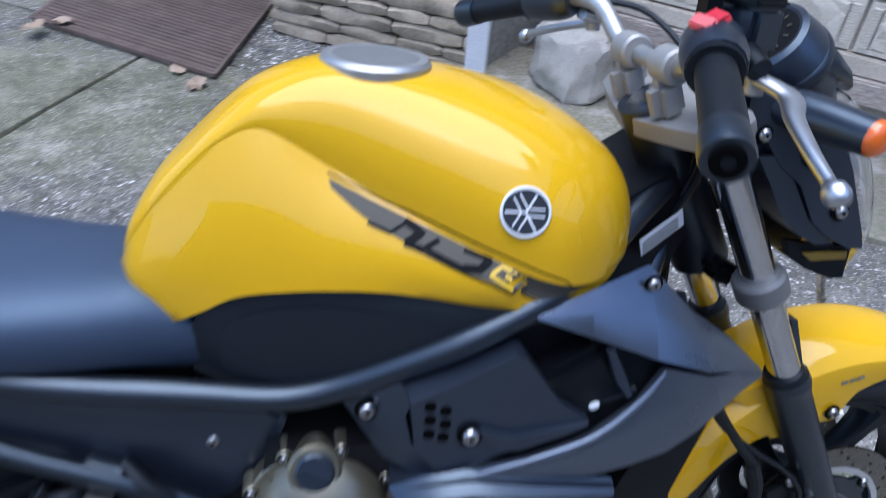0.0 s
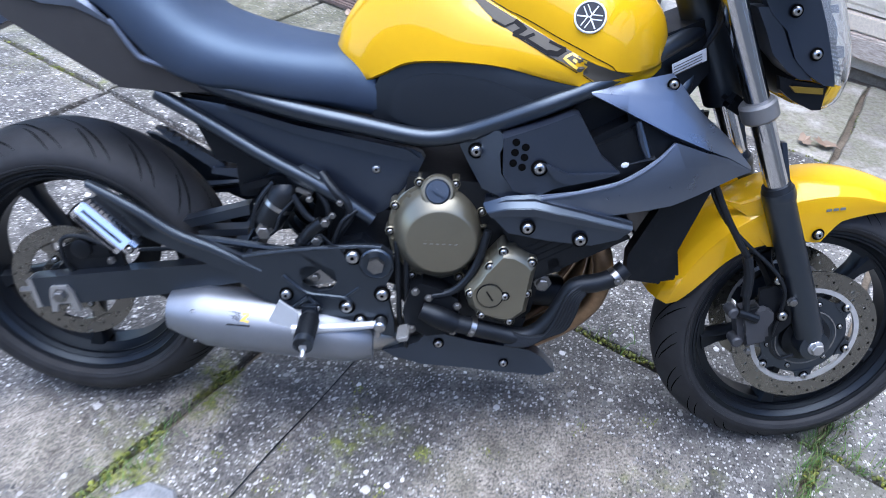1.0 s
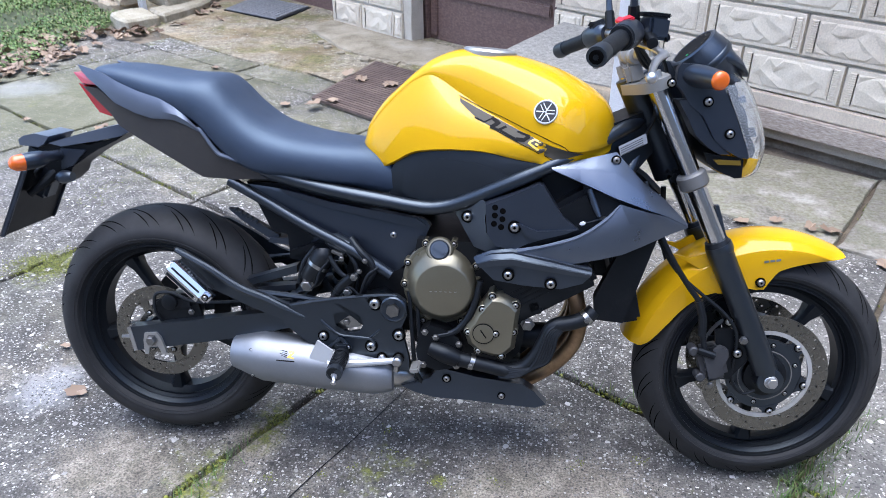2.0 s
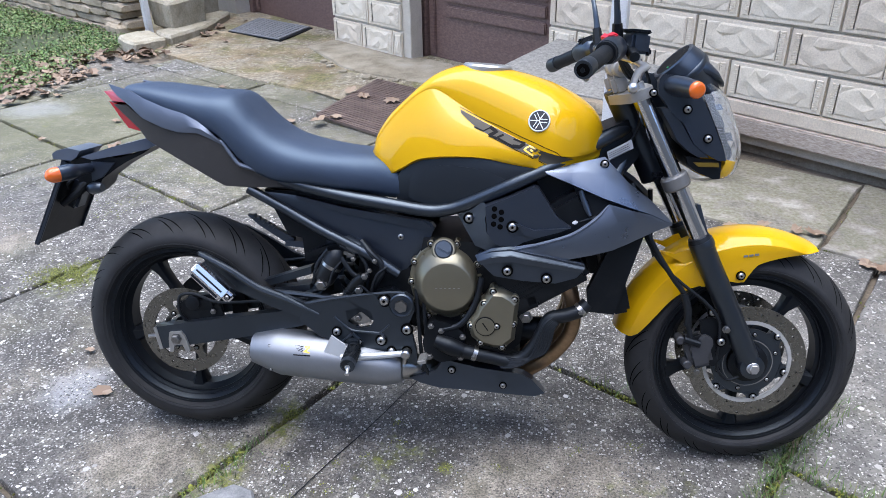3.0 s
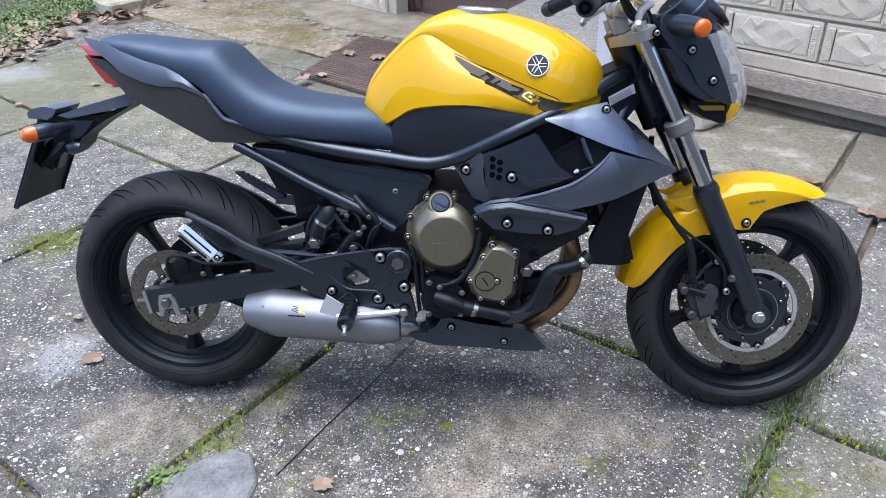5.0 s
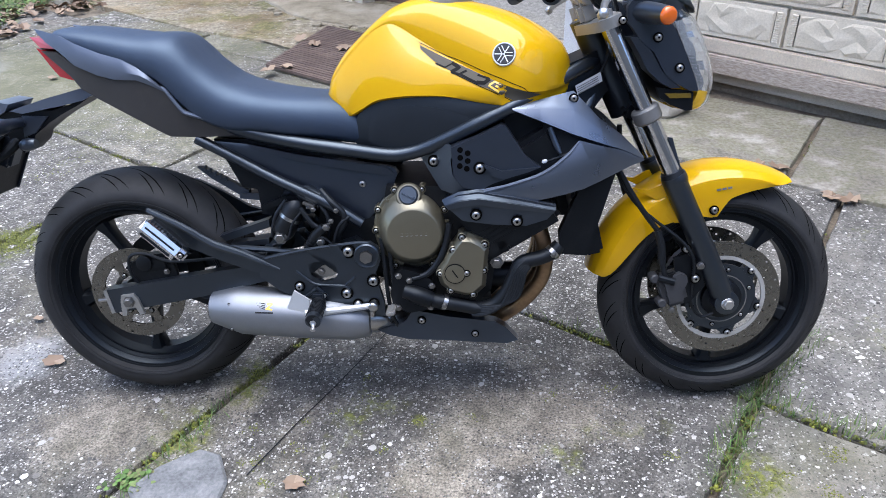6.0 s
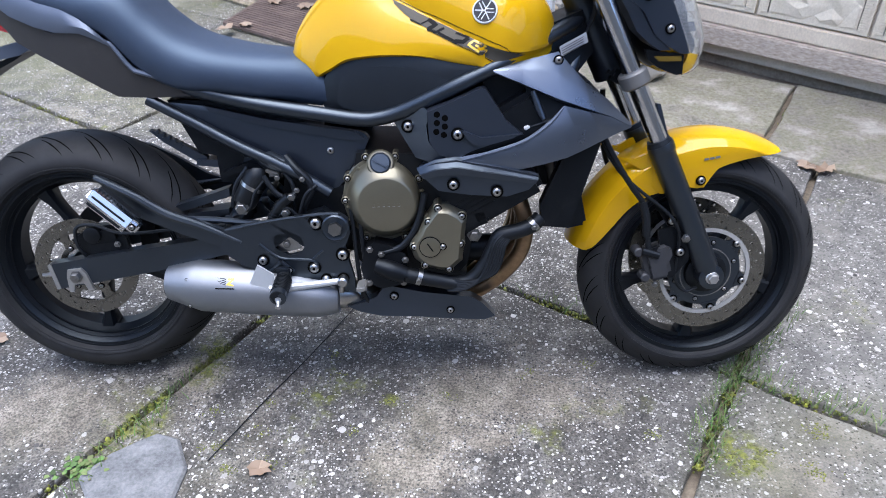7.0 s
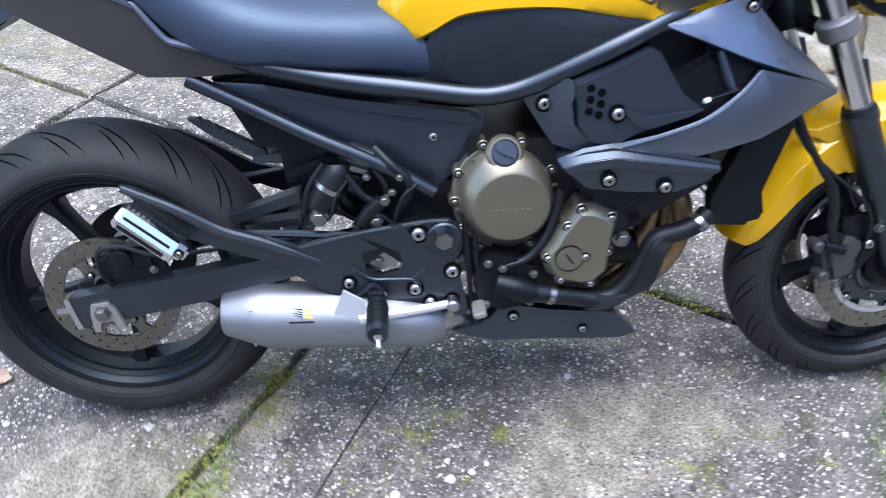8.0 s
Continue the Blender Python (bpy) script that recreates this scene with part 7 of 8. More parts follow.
adj = part("chain_adjuster", prism([(-0.018, 0.330), (0.012, 0.334), (0.022, 0.322), (0.034, 0.282), (0.022, 0.280), (0.014, 0.298), (-0.008, 0.294), (-0.012, 0.276), (-0.022, 0.276), (-0.022, 0.312)], -0.139, -0.131, 0.002), M_ALU, sw, "bright chain adjuster plate")
bolt(0.000, -0.138, 0.314, 0.0115, adj, HEXB)
part("adjuster_screw", tube([(-0.060, -0.118, 0.312), (-0.086, -0.118, 0.308)], 0.0055, 8, 1), M_STEEL, sw)
rd = rear_round("brake_disc", disc_bm(AXR, -0.085, 0.088, 0.1225, 0.005, 42, 1), M_DISC, rear_wheel, "drilled rear brake disc")
rear_round("disc_carrier", ring_cut(AXR, 0.050, 0.062, -0.088, -0.082, 40), M_DISC, rd)
for k in range(6):
    a = 2 * math.pi * k / 6
    rings = []
    for r, tw in ((0.058, 0.014), (0.075, 0.009), (0.091, 0.016)):
        rings.append([(AXR[0] + r * math.cos(a) - tw * u * math.sin(a), -0.085 + v * 0.0025, AXR[2] + r * math.sin(a) + tw * u * math.cos(a)) for u, v in ((-1, -1), (1, -1), (1, 1), (-1, 1))])
    rear_round("carrier_arm", loft(rings), M_DISC, rd)
    bolt(AXR[0] + 0.054 * math.cos(a), -0.089, AXR[2] + 0.054 * math.sin(a), 0.0055, rd)
rc = part("rear_caliper", box((0.062, -0.098, 0.405), (0.085, 0.045, 0.042), (0, -8, 0), 0.010), M_BLACK, bike, "black rear brake caliper")
part("caliper_bracket", prism([(-0.010, 0.392), (0.030, 0.418), (0.110, 0.402), (0.118, 0.372), (0.060, 0.362), (0.020, 0.350)], -0.110, -0.100, 0.004), M_DARK, rc)
part("piston_cover", lathe([(-0.116, 0.020), (-0.126, 0.019), (-0.128, 0.014)], (0.045, 0, 0.408), 18), M_BLACK, rc)
part("brake_hose", tube([(0.020, -0.112, 0.350), (0.008, -0.122, 0.385), (0.012, -0.122, 0.425), (0.050, -0.120, 0.432), (0.110, -0.118, 0.412), (0.220, -0.112, 0.418), (0.340, -0.110, 0.430)], 0.0042, 8, 6), M_GRIP, rc)
bolt(0.018, -0.118, 0.345, 0.007, rc, HEXB)
bolt(0.095, -0.116, 0.385, 0.006, rc, HEXB)
part("sprocket", ring_cut(AXR, 0.060, 0.105, 0.086, 0.092, 60), M_DARK, rear_wheel)
part("chain_guard", panel([(0.060, 0.095, 0.440), (0.300, 0.095, 0.470), (0.520, 0.095, 0.490), (0.520, 0.095, 0.475), (0.300, 0.095, 0.455), (0.060, 0.095, 0.420)], 0.03, 0.004), M_SATIN, bike)
for z in (0.412, 0.222):
    part("chain", box((0.290, 0.089, z + (0.06 if z > 0.3 else 0.09)), (0.560, 0.010, 0.010), (0, -11 if z > 0.3 else -13, 0), 0.002), M_DARK, bike)
part("hugger_bar", panel([(0.230, -0.100, 0.470), (0.355, -0.104, 0.514), (0.355, -0.104, 0.494), (0.245, -0.100, 0.458)], 0.03, 0.004), M_FRAME, bike)
part("hugger_bar", panel([(0.255, -0.100, 0.452), (0.350, -0.104, 0.466), (0.350, -0.104, 0.452), (0.262, -0.100, 0.440)], 0.03, 0.004), M_FRAME, bike)
part("arm_ridge", tube([(0.200, -0.128, 0.440), (0.265, -0.130, 0.452), (0.423, -0.130, 0.442), (0.470, -0.126, 0.436)], [0.004, 0.007, 0.007, 0.004], 8, 4), M_FRAME, bike)
shock = part("shock_absorber", tube([(0.430, -0.02, 0.430), (0.540, -0.02, 0.600)], 0.026, 18, 1), M_BLACK, bike, "black rear shock absorber")
for k in range(8):
    f = k / 8
    part("shock_spring", moved(lathe([(-0.004, 0.032), (0.0, 0.038), (0.004, 0.032)], (0, 0, 0), 24, "z"), pose(0.436 + 0.10 * f, -0.02, 0.440 + 0.155 * f, 0, 33, 0)), M_DARK, shock)
strut = part("shock_reservoir", tube([(0.422, -0.100, 0.552), (0.419, -0.104, 0.541), (0.390, -0.110, 0.487), (0.384, -0.112, 0.476)], [0.022, 0.026, 0.026, 0.018], 18, 2), M_DARK, bike, "black cylinder behind the frame")
part("reservoir_band", tube([(0.410, -0.106, 0.524), (0.406, -0.1065, 0.517)], 0.0272, 18, 1), M_STEEL, strut)
bolt(0.388, -0.132, 0.478, 0.0125, strut, HEXB)
bolt(0.482, -0.136, 0.469, 0.0085, strut, HEXB)
can = part("solenoid_can", tube([(0.436, -0.095, 0.584), (0.443, -0.098, 0.578), (0.478, -0.100, 0.563)], [0.017, 0.021, 0.021], 16, 2), M_FRAME, bike, "small glossy black can")
part("can_shelf", panel([(0.340, -0.090, 0.545), (0.400, -0.090, 0.568), (0.452, -0.090, 0.566), (0.450, -0.090, 0.553), (0.402, -0.090, 0.553), (0.342, -0.090, 0.533)], 0.05, 0.004), M_BLACK, bike)
part("can_clip", box((0.458, -0.124, 0.556), (0.030, 0.010, 0.008), (0, 20, 0), 0.002), M_DULL, can)
for pts, r in (([(0.484, -0.100, 0.584), (0.509, -0.118, 0.562), (0.534, -0.122, 0.538), (0.539, -0.122, 0.515), (0.524, -0.122, 0.488), (0.514, -0.118, 0.462)], 0.0085), ([(0.437, -0.118, 0.546), (0.450, -0.122, 0.526), (0.466, -0.124, 0.507), (0.495, -0.122, 0.490)], 0.0062),
               ([(0.504, -0.120, 0.506), (0.481, -0.126, 0.492), (0.459, -0.126, 0.462), (0.440, -0.126, 0.432)], 0.0078), ([(0.440, -0.120, 0.540), (0.418, -0.130, 0.512), (0.403, -0.132, 0.475), (0.365, -0.126, 0.457)], 0.0032), ([(0.552, -0.124, 0.528), (0.530, -0.130, 0.511), (0.519, -0.131, 0.488), (0.512, -0.130, 0.462)], 0.0042),
               ([(0.465, -0.135, 0.455), (0.485, -0.137, 0.481), (0.510, -0.135, 0.460)], 0.0030), ([(0.400, -0.100, 0.560), (0.372, -0.104, 0.520), (0.360, -0.104, 0.470)], 0.0060), ([(0.475, -0.110, 0.560), (0.500, -0.118, 0.520), (0.495, -0.112, 0.450)], 0.0050)):
    part("hose", tube(pts, r, 10, 5), M_GRIP, bike)
rmc = part("rear_master_cylinder", tube([(0.446, -0.128, 0.446), (0.470, -0.130, 0.482), (0.492, -0.130, 0.502)], [0.009, 0.012, 0.013], 12, 2), M_DARK, bike)
for k in range(5):
    part("boot_rib", tube([(0.452 + 0.005 * k, -0.128, 0.455 + 0.0075 * k), (0.4535 + 0.005 * k, -0.128, 0.4575 + 0.0075 * k)], 0.0135, 12, 1), M_GRIP, rmc)
for x, z, r in ((0.497, 0.505, 0.007), (0.523, 0.545, 0.005), (0.510, 0.520, 0.005), (0.470, 0.548, 0.005)):
    bolt(x, -0.136, z, r, rmc, HEXB)

# the plate runs round a three-sided window
plate_top = [(0.352, 0.433), (0.445, 0.456), (0.556, 0.473), (0.600, 0.475), (0.619, 0.462), (0.623, 0.430), (0.610, 0.397), (0.522, 0.398), (0.510, 0.405), (0.516, 0.421), (0.499, 0.428), (0.482, 0.421), (0.468, 0.426), (0.452, 0.420), (0.4585, 0.395), (0.335, 0.390)]
plate_low = [(0.335, 0.390), (0.4585, 0.395), (0.459, 0.380), (0.487, 0.376), (0.514, 0.383), (0.522, 0.398), (0.610, 0.397), (0.617, 0.364), (0.628, 0.324), (0.630, 0.290), (0.608, 0.292), (0.582, 0.306), (0.498, 0.316), (0.441, 0.330), (0.384, 0.352)]
fp, _ = pair("foot_plate", joined(prism(plate_top, -0.157, -0.143, 0), prism(plate_low, -0.157, -0.143, 0)), M_FRAME, bike, "black footrest plate with bright bolts")
part("window_bracket", box((0.485, -0.1440, 0.398), (0.052, 0.004, 0.030), (0, -15, 0), 0.001), M_STEEL, fp)
bolt(0.482, -0.147, 0.400, 0.007, fp, HEXB)
part("plate_rib", tube([(0.424, -0.157, 0.404), (0.440, -0.158, 0.390), (0.467, -0.158, 0.371), (0.500, -0.158, 0.368), (0.538, -0.158, 0.366), (0.550, -0.157, 0.356)], 0.0035, 8, 3), M_FRAME, fp)
part("plate_rib", tube([(0.538, -0.157, 0.368), (0.562, -0.157, 0.390)], 0.003, 8, 1), M_FRAME, fp)
part("plate_rib", tube([(0.352, -0.155, 0.434), (0.445, -0.157, 0.456), (0.556, -0.157, 0.473), (0.600, -0.157, 0.474)], 0.0035, 8, 3), M_FRAME, fp)
part("plate_band", panel([(0.505, -0.160, 0.470), (0.524, -0.160, 0.472), (0.545, -0.160, 0.440), (0.532, -0.160, 0.438)], 0.006, 0.002), M_FRAME, fp)
for x, z, r in ((0.550, 0.454, 0.0135), (0.605, 0.381, 0.0125), (0.541, 0.349, 0.0120), (0.566, 0.322, 0.0100), (0.604, 0.324, 0.0105), (0.430, 0.366, 0.0105)):
    bolt(x, -0.158, z, r, fp)
part("pivot_cap", lathe([(-0.155, 0.030), (-0.161, 0.030), (-0.1635, 0.027), (-0.161, 0.021)], (0.592, 0, 0.443), 28), M_FRAME, fp)
part("pivot_nut", prism([(0.592 + 0.0155 * math.cos(radians(60 * k + 20)), 0.443 + 0.0155 * math.sin(radians(60 * k + 20))) for k in range(6)], -0.172, -0.158, 0.003), M_DULL, fp)
hang = panel([(0.080, -0.145, 0.552), (0.100, -0.148, 0.548), (0.163, -0.150, 0.515), (0.231, -0.150, 0.474), (0.350, -0.155, 0.436), (0.420, -0.155, 0.452), (0.445, -0.150, 0.372), (0.425, -0.150, 0.348), (0.363, -0.150, 0.384), (0.257, -0.150, 0.422), (0.165, -0.150, 0.462), (0.145, -0.148, 0.492), (0.100, -0.146, 0.528)], 0.012, 0.004)
hg_rib = tube([(0.085, -0.147, 0.549), (0.163, -0.153, 0.512), (0.231, -0.154, 0.470), (0.300, -0.155, 0.445), (0.385, -0.157, 0.408)], [0.006, 0.008, 0.009, 0.008, 0.003], 8, 4)
hg, _ = pair("footrest_hanger", hang, M_FRAME, bike, "black pillion footrest hanger")
part("hanger_rib", hg_rib, M_FRAME, hg)
pg = part("pillion_peg", tube([(0.092, -0.196, 0.530), (0.096, -0.196, 0.526), (0.164, -0.196, 0.462)], [0.017, 0.0215, 0.0215], 6, 1), M_CHROME, hg, "folded polished pillion footrest", 20)
for dz in (-0.008, 0.006):
    part("peg_groove", tube([(0.100 + dz, -0.2130, 0.5235 + dz), (0.158 + dz, -0.2130, 0.4690 + dz)], 0.0024, 5, 1), M_DARK, pg)
part("peg_strip", panel([(0.100, -0.193, 0.530), (0.112, -0.183, 0.540), (0.182, -0.183, 0.472), (0.170, -0.193, 0.462)], 0.016, 0.003), M_GRIP, pg, "black rubber strip")
for k in range(11):
    part("peg_ridge", box((0.110 + 0.0062 * k, -0.190, 0.532 - 0.0060 * k), (0.0028, 0.010, 0.016), (0, 43, 0), 0.001), M_GRIP, pg)
part("peg_joint", box((0.172, -0.190, 0.460), (0.026, 0.030, 0.030), (0, 43, 0), 0.006), M_CHROME, pg)
bolt(0.174, -0.206, 0.460, 0.006, pg)
peg = part("rider_peg", tube([(0.476, -0.156, 0.332), (0.476, -0.176, 0.330), (0.477, -0.244, 0.320), (0.477, -0.249, 0.319)], [0.011, 0.0165, 0.0172, 0.0150], 16, 2), M_GRIP, fp, "ribbed rubber rider footrest")
for k in range(11):
    f = k / 10
    part("peg_rib", tube([(0.476, -0.182 - 0.052 * f, 0.3290 - 0.0075 * f), (0.476, -0.1842 - 0.052 * f, 0.3287 - 0.0075 * f)], 0.0186, 16, 1), M_GRIP, peg)
part("peg_cap", tube([(0.477, -0.236, 0.3212), (0.477, -0.2505, 0.3190)], 0.0180, 16, 1), M_FRAME, peg)
part("peg_feeler", tube([(0.477, -0.246, 0.313), (0.4775, -0.252, 0.309), (0.478, -0.257, 0.306), (0.478, -0.263, 0.302)], [0.0100, 0.0045, 0.0045, 0.0062], 10, 2), M_LEVER, peg, "bright steel feeler pin")
part("peg_bracket", joined(tube([(0.442, -0.160, 0.338), (0.470, -0.163, 0.365)], 0.0045, 8, 1), tube([(0.470, -0.163, 0.365), (0.494, -0.160, 0.340)], 0.0045, 8, 1), box((0.474, -0.166, 0.342), (0.030, 0.016, 0.026), (0, 0, 0), 0.004)), M_FRAME, fp)
bolt(0.488, -0.165, 0.345, 0.0055, fp)
ped = part("brake_pedal", tube([(0.602, -0.168, 0.322), (0.560, -0.174, 0.318), (0.500, -0.178, 0.312), (0.445, -0.178, 0.306)], [0.007, 0.008, 0.010, 0.013], 10, 3), M_SILVER, bike, "aluminium rear brake pedal")
part("heel_guard", panel([(0.421, -0.182, 0.364), (0.402, -0.182, 0.323), (0.408, -0.184, 0.300), (0.438, -0.186, 0.282), (0.452, -0.186, 0.300), (0.456, -0.184, 0.342)], 0.006, 0.003), M_SILVER, ped, "bright heel plate")
part("pedal_pivot", lathe([(-0.150, 0.011), (-0.180, 0.011), (-0.183, 0.008)], (0.604, 0, 0.322), 16), M_STEEL, ped)
part("pedal_pad", box((0.648, -0.185, 0.318), (0.022, 0.045, 0.012), (0, -15, 0), 0.003), M_ALU, ped)
part("pedal_rod", tube([(0.604, -0.162, 0.330), (0.598, -0.160, 0.290)], 0.006, 8, 1), M_STEEL, ped)
for pts in ([(0.625, -0.140, 0.480), (0.632, -0.146, 0.400), (0.640, -0.142, 0.300), (0.655, -0.13, 0.250)], [(0.640, -0.135, 0.520), (0.646, -0.142, 0.420), (0.652, -0.140, 0.330), (0.640, -0.13, 0.262)]):
    part("wire", tube(pts, 0.005, 8, 5), M_GRIP, bike)
stand = part("side_stand", tube([(0.560, 0.120, 0.270), (0.540, 0.170, 0.140), (0.520, 0.2450, 0.080)], [0.014, 0.012, 0.012], 10, 3), M_BLACK, bike, "black side stand")
part("stand_foot", box((0.515, 0.262, 0.075), (0.06, 0.05, 0.010), (-12, 0, 0), 0.003), M_BLACK, stand)


# ---- around the yard ----
# rusty floor grate
grate = thing("floor_grate", "rusty brown iron bar grate let into the yard", "grate")
GA, GB, GC = Vector((-0.41, 2.70)), Vector((0.36, 2.15)), Vector((-0.19, 3.50))
gu, gv = GB - GA, GC - GA


def gp(u, v, z):
    q = GA + gu * u + gv * v
    return (q.x, q.y, z)


for u0, v0, u1, v1 in ((0, 0, 1, 0), (1, 0, 1, 1), (1, 1, 0, 1), (0, 1, 0, 0)):
    a, b = gp(u0, v0, 0.022), gp(u1, v1, 0.022)
    part("grate_frame", tube([a, b], 0.010, 4, 1), M_RUST, grate)
for k in range(27):
    v = 0.03 + 0.94 * k / 26
    a, b = Vector(gp(0.0, v, 0.024)), Vector(gp(1.0, v, 0.024))
    part("grate_bar", box(tuple((a + b) / 2), ((b - a).length, 0.021, 0.010), (0, 0, math.degrees(math.atan2(gu.y, gu.x))), 0.002), M_RUST, grate)
for u in (0.25, 0.5, 0.75):
    part("cross_bar", tube([gp(u, 0, 0.016), gp(u, 1, 0.016)], 0.007, 4, 1), M_RUST, grate)
pit = part("grate_pit", flat([gp(0, 0, 0)[:2], gp(1, 0, 0)[:2], gp(1, 1, 0)[:2], gp(0, 1, 0)[:2]], 0.0, 0.013, 0.002), M_EARTH, grate)

# ribbed rubber door mat
mat_c = [Vector(q) for q in ((-1.88, 5.05), (-1.27, 4.69), (-1.13, 5.22), (-1.80, 5.66))]


def mat_p(u, v, z):
    q = mat_c[0].lerp(mat_c[1], u).lerp(mat_c[3].lerp(mat_c[2], u), v)
    return (q.x, q.y, z)


door_mat = thing("door_mat", "grey woven rubber door mat before the door", "mat")
part("mat_base", flat([tuple(q) for q in mat_c], 0.010, 0.018, 0.003), M_GRIP, door_mat)
for k in range(16):
    part("mat_rib", tube([mat_p(0.04, 0.04 + 0.92 * k / 15, 0.020), mat_p(0.96, 0.04 + 0.92 * k / 15, 0.020)], 0.010, 6, 1), M_MAT, door_mat)
for k in range(14):
    part("mat_rib", tube([mat_p(0.05 + 0.90 * k / 13, 0.04, 0.025), mat_p(0.05 + 0.90 * k / 13, 0.96, 0.025)], 0.007, 6, 1), M_MAT, door_mat)


def boulder(outline, z0, z1, seed, material, amp=0.012, bevel=0.02):
    bm = flat(outline, z0, z1, 0)
    es = [e for e in bm.edges if e.calc_face_angle(0) > 0.2]
    bmesh.ops.bevel(bm, geom=es, offset=bevel, segments=1, affect="EDGES", clamp_overlap=True)
    bmesh.ops.triangulate(bm, faces=bm.faces)
    for _ in range(3):
        bmesh.ops.subdivide_edges(bm, edges=[e for e in bm.edges if e.calc_length() > 0.035], cuts=1)
        bmesh.ops.triangulate(bm, faces=[f for f in bm.faces if len(f.verts) > 3])
    for v in bm.verts:
        p = v.co.copy()
        for fr, a in ((5, amp), (16, amp * 0.45), (45, amp * 0.2)):
            v.co += Vector((noise.noise(p * fr + Vector((seed, 0, 0))), noise.noise(p * fr + Vector((0, seed, 3))), noise.noise(p * fr + Vector((1, 2, seed))))) * a
    return bm


def stone_thing(name, outline, z0, z1, seed, material, label, category, amp=0.012, bevel=0.02, group=""):
    ob = part(name, boulder(outline, z0, z1, seed, material, amp, bevel), material, sharp=32)
    return tagged(ob, label, category, group)


stone_thing("kerb_stone", [(-2.66, 4.52), (-2.36, 4.22), (-2.19, 4.48), (-2.50, 4.80)], -0.03, 0.085, 1, M_PALE, "low mossy pale edging stone beside the lawn", "stone", group="edging stones")
stone_thing("kerb_stone", [(-2.45, 4.78), (-2.18, 4.52), (-2.06, 5.02), (-2.10, 5.72), (-2.32, 5.74), (-2.34, 5.05)], -0.03, 0.075, 2, M_PALE, "long low pale edging stone leading to the door", "stone", group="edging stones")
stone_thing("step_block", [(-2.62, 5.12), (-2.32, 4.88), (-2.14, 5.26), (-2.46, 5.52)], 0.05, 0.30, 3, M_PALE, "square pale stone block on the edging stones", "stone", 0.016, 0.02)
stone_thing("step_block", [(-2.70, 5.55), (-2.40, 5.40), (-2.22, 5.75), (-2.52, 5.98)], -0.03, 0.62, 4, M_PALE, "taller pale stone block behind the step", "stone", 0.016, 0.02)
pipe = thing("white_downpipe", "white painted downpipe standing beside the stones", "pipe")
part("pipe_body", box((-2.56, 4.92, 1.30), (0.066, 0.050, 2.62), (0, 0, -38), 0.010), M_WPAINT, pipe)
for s in (-0.018, 0.018):
    part("pipe_rib", box((-2.56 + s * 0.79 - 0.018, 4.92 - s * 0.62 - 0.021, 1.30), (0.008, 0.008, 2.60), (0, 0, -38), 0.002), M_WPAINT, pipe)

# dry stone wall by the lawn
dry = thing("dry_stone_wall", "low wall of layered grey-brown stones by the lawn", "stone wall")
tagged(dry, kind="structure")
A, B = Vector((-5.6, 6.90)), Vector((-2.68, 4.92))
z = -0.03
for k in range(9):
    h = rng.uniform(0.045, 0.085)
    x = rng.uniform(-0.15, 0.0)
    while x < (B - A).length - 0.05:
        L = rng.uniform(0.25, 0.62)
        d = (B - A).normalized()
        e = min(x + L - 0.008, (B - A).length)
        off = Vector((-d.y, d.x)) * rng.uniform(0.0, 0.03)
        if e - max(x, 0) > 0.08:
            ledge_stone(A + d * max(x, 0) + off, A + d * e + off, z, h, k * 3.3 + x, M_STONE, dry, depth=0.22, rough=0.013)
        x += L
    z += h - 0.003
stone_thing("rubble_stone", [(-3.02, 4.98), (-2.80, 4.80), (-2.70, 4.92), (-2.90, 5.12)], -0.03, 0.10, 6, M_STONE, "rough grey stone at the foot of the wall", "stone")

# broken lumps along the apron's edge
chips = random.Random(23)
lumps = []
for k in range(20):
    f = chips.random()
    q = W0 + WD * (-0.35 + 1.05 * f + chips.uniform(-0.05, 0.05)) + WN * (0.53 + chips.gauss(0, 0.035) - 0.10 * max(0, f - 0.65))
    r_ = chips.uniform(0.014, 0.042)
    turn_ = chips.uniform(0, 6.28)
    ring = [(q.x + r_ * chips.uniform(0.65, 1.2) * math.cos(turn_ + i * 1.047), q.y + r_ * chips.uniform(0.65, 1.2) * math.sin(turn_ + i * 1.047)) for i in range(6)]
    lumps.append(boulder(ring, 0.0, 0.014 + r_ * chips.uniform(0.15, 0.5), k + 0.5, M_APRON, 0.012, 0.004))
tagged(part("cement_rubble", joined(*lumps), M_APRON, sharp=32), "pale broken cement lumps beside the floor grate", "rubble", kind="stuff")

# pale stone standing by the wall
stone_thing("pale_boulder", [(1.56, 2.10), (1.70, 1.88), (1.90, 1.98), (1.86, 2.24), (1.66, 2.30)], -0.03, 0.25, 8, M_MORTAR, "rough pale stone standing at the wall foot", "stone", 0.035, 0.05)
stone_thing("loose_slab", [(0.03, -0.36), (0.08, -0.295), (0.165, -0.235), (0.222, -0.250), (0.262, -0.330), (0.255, -0.42), (0.10, -0.46)], -0.02, 0.012, 9, M_SLATE, "flat broken grey stone lying on the slabs", "stone", 0.003, 0.006)


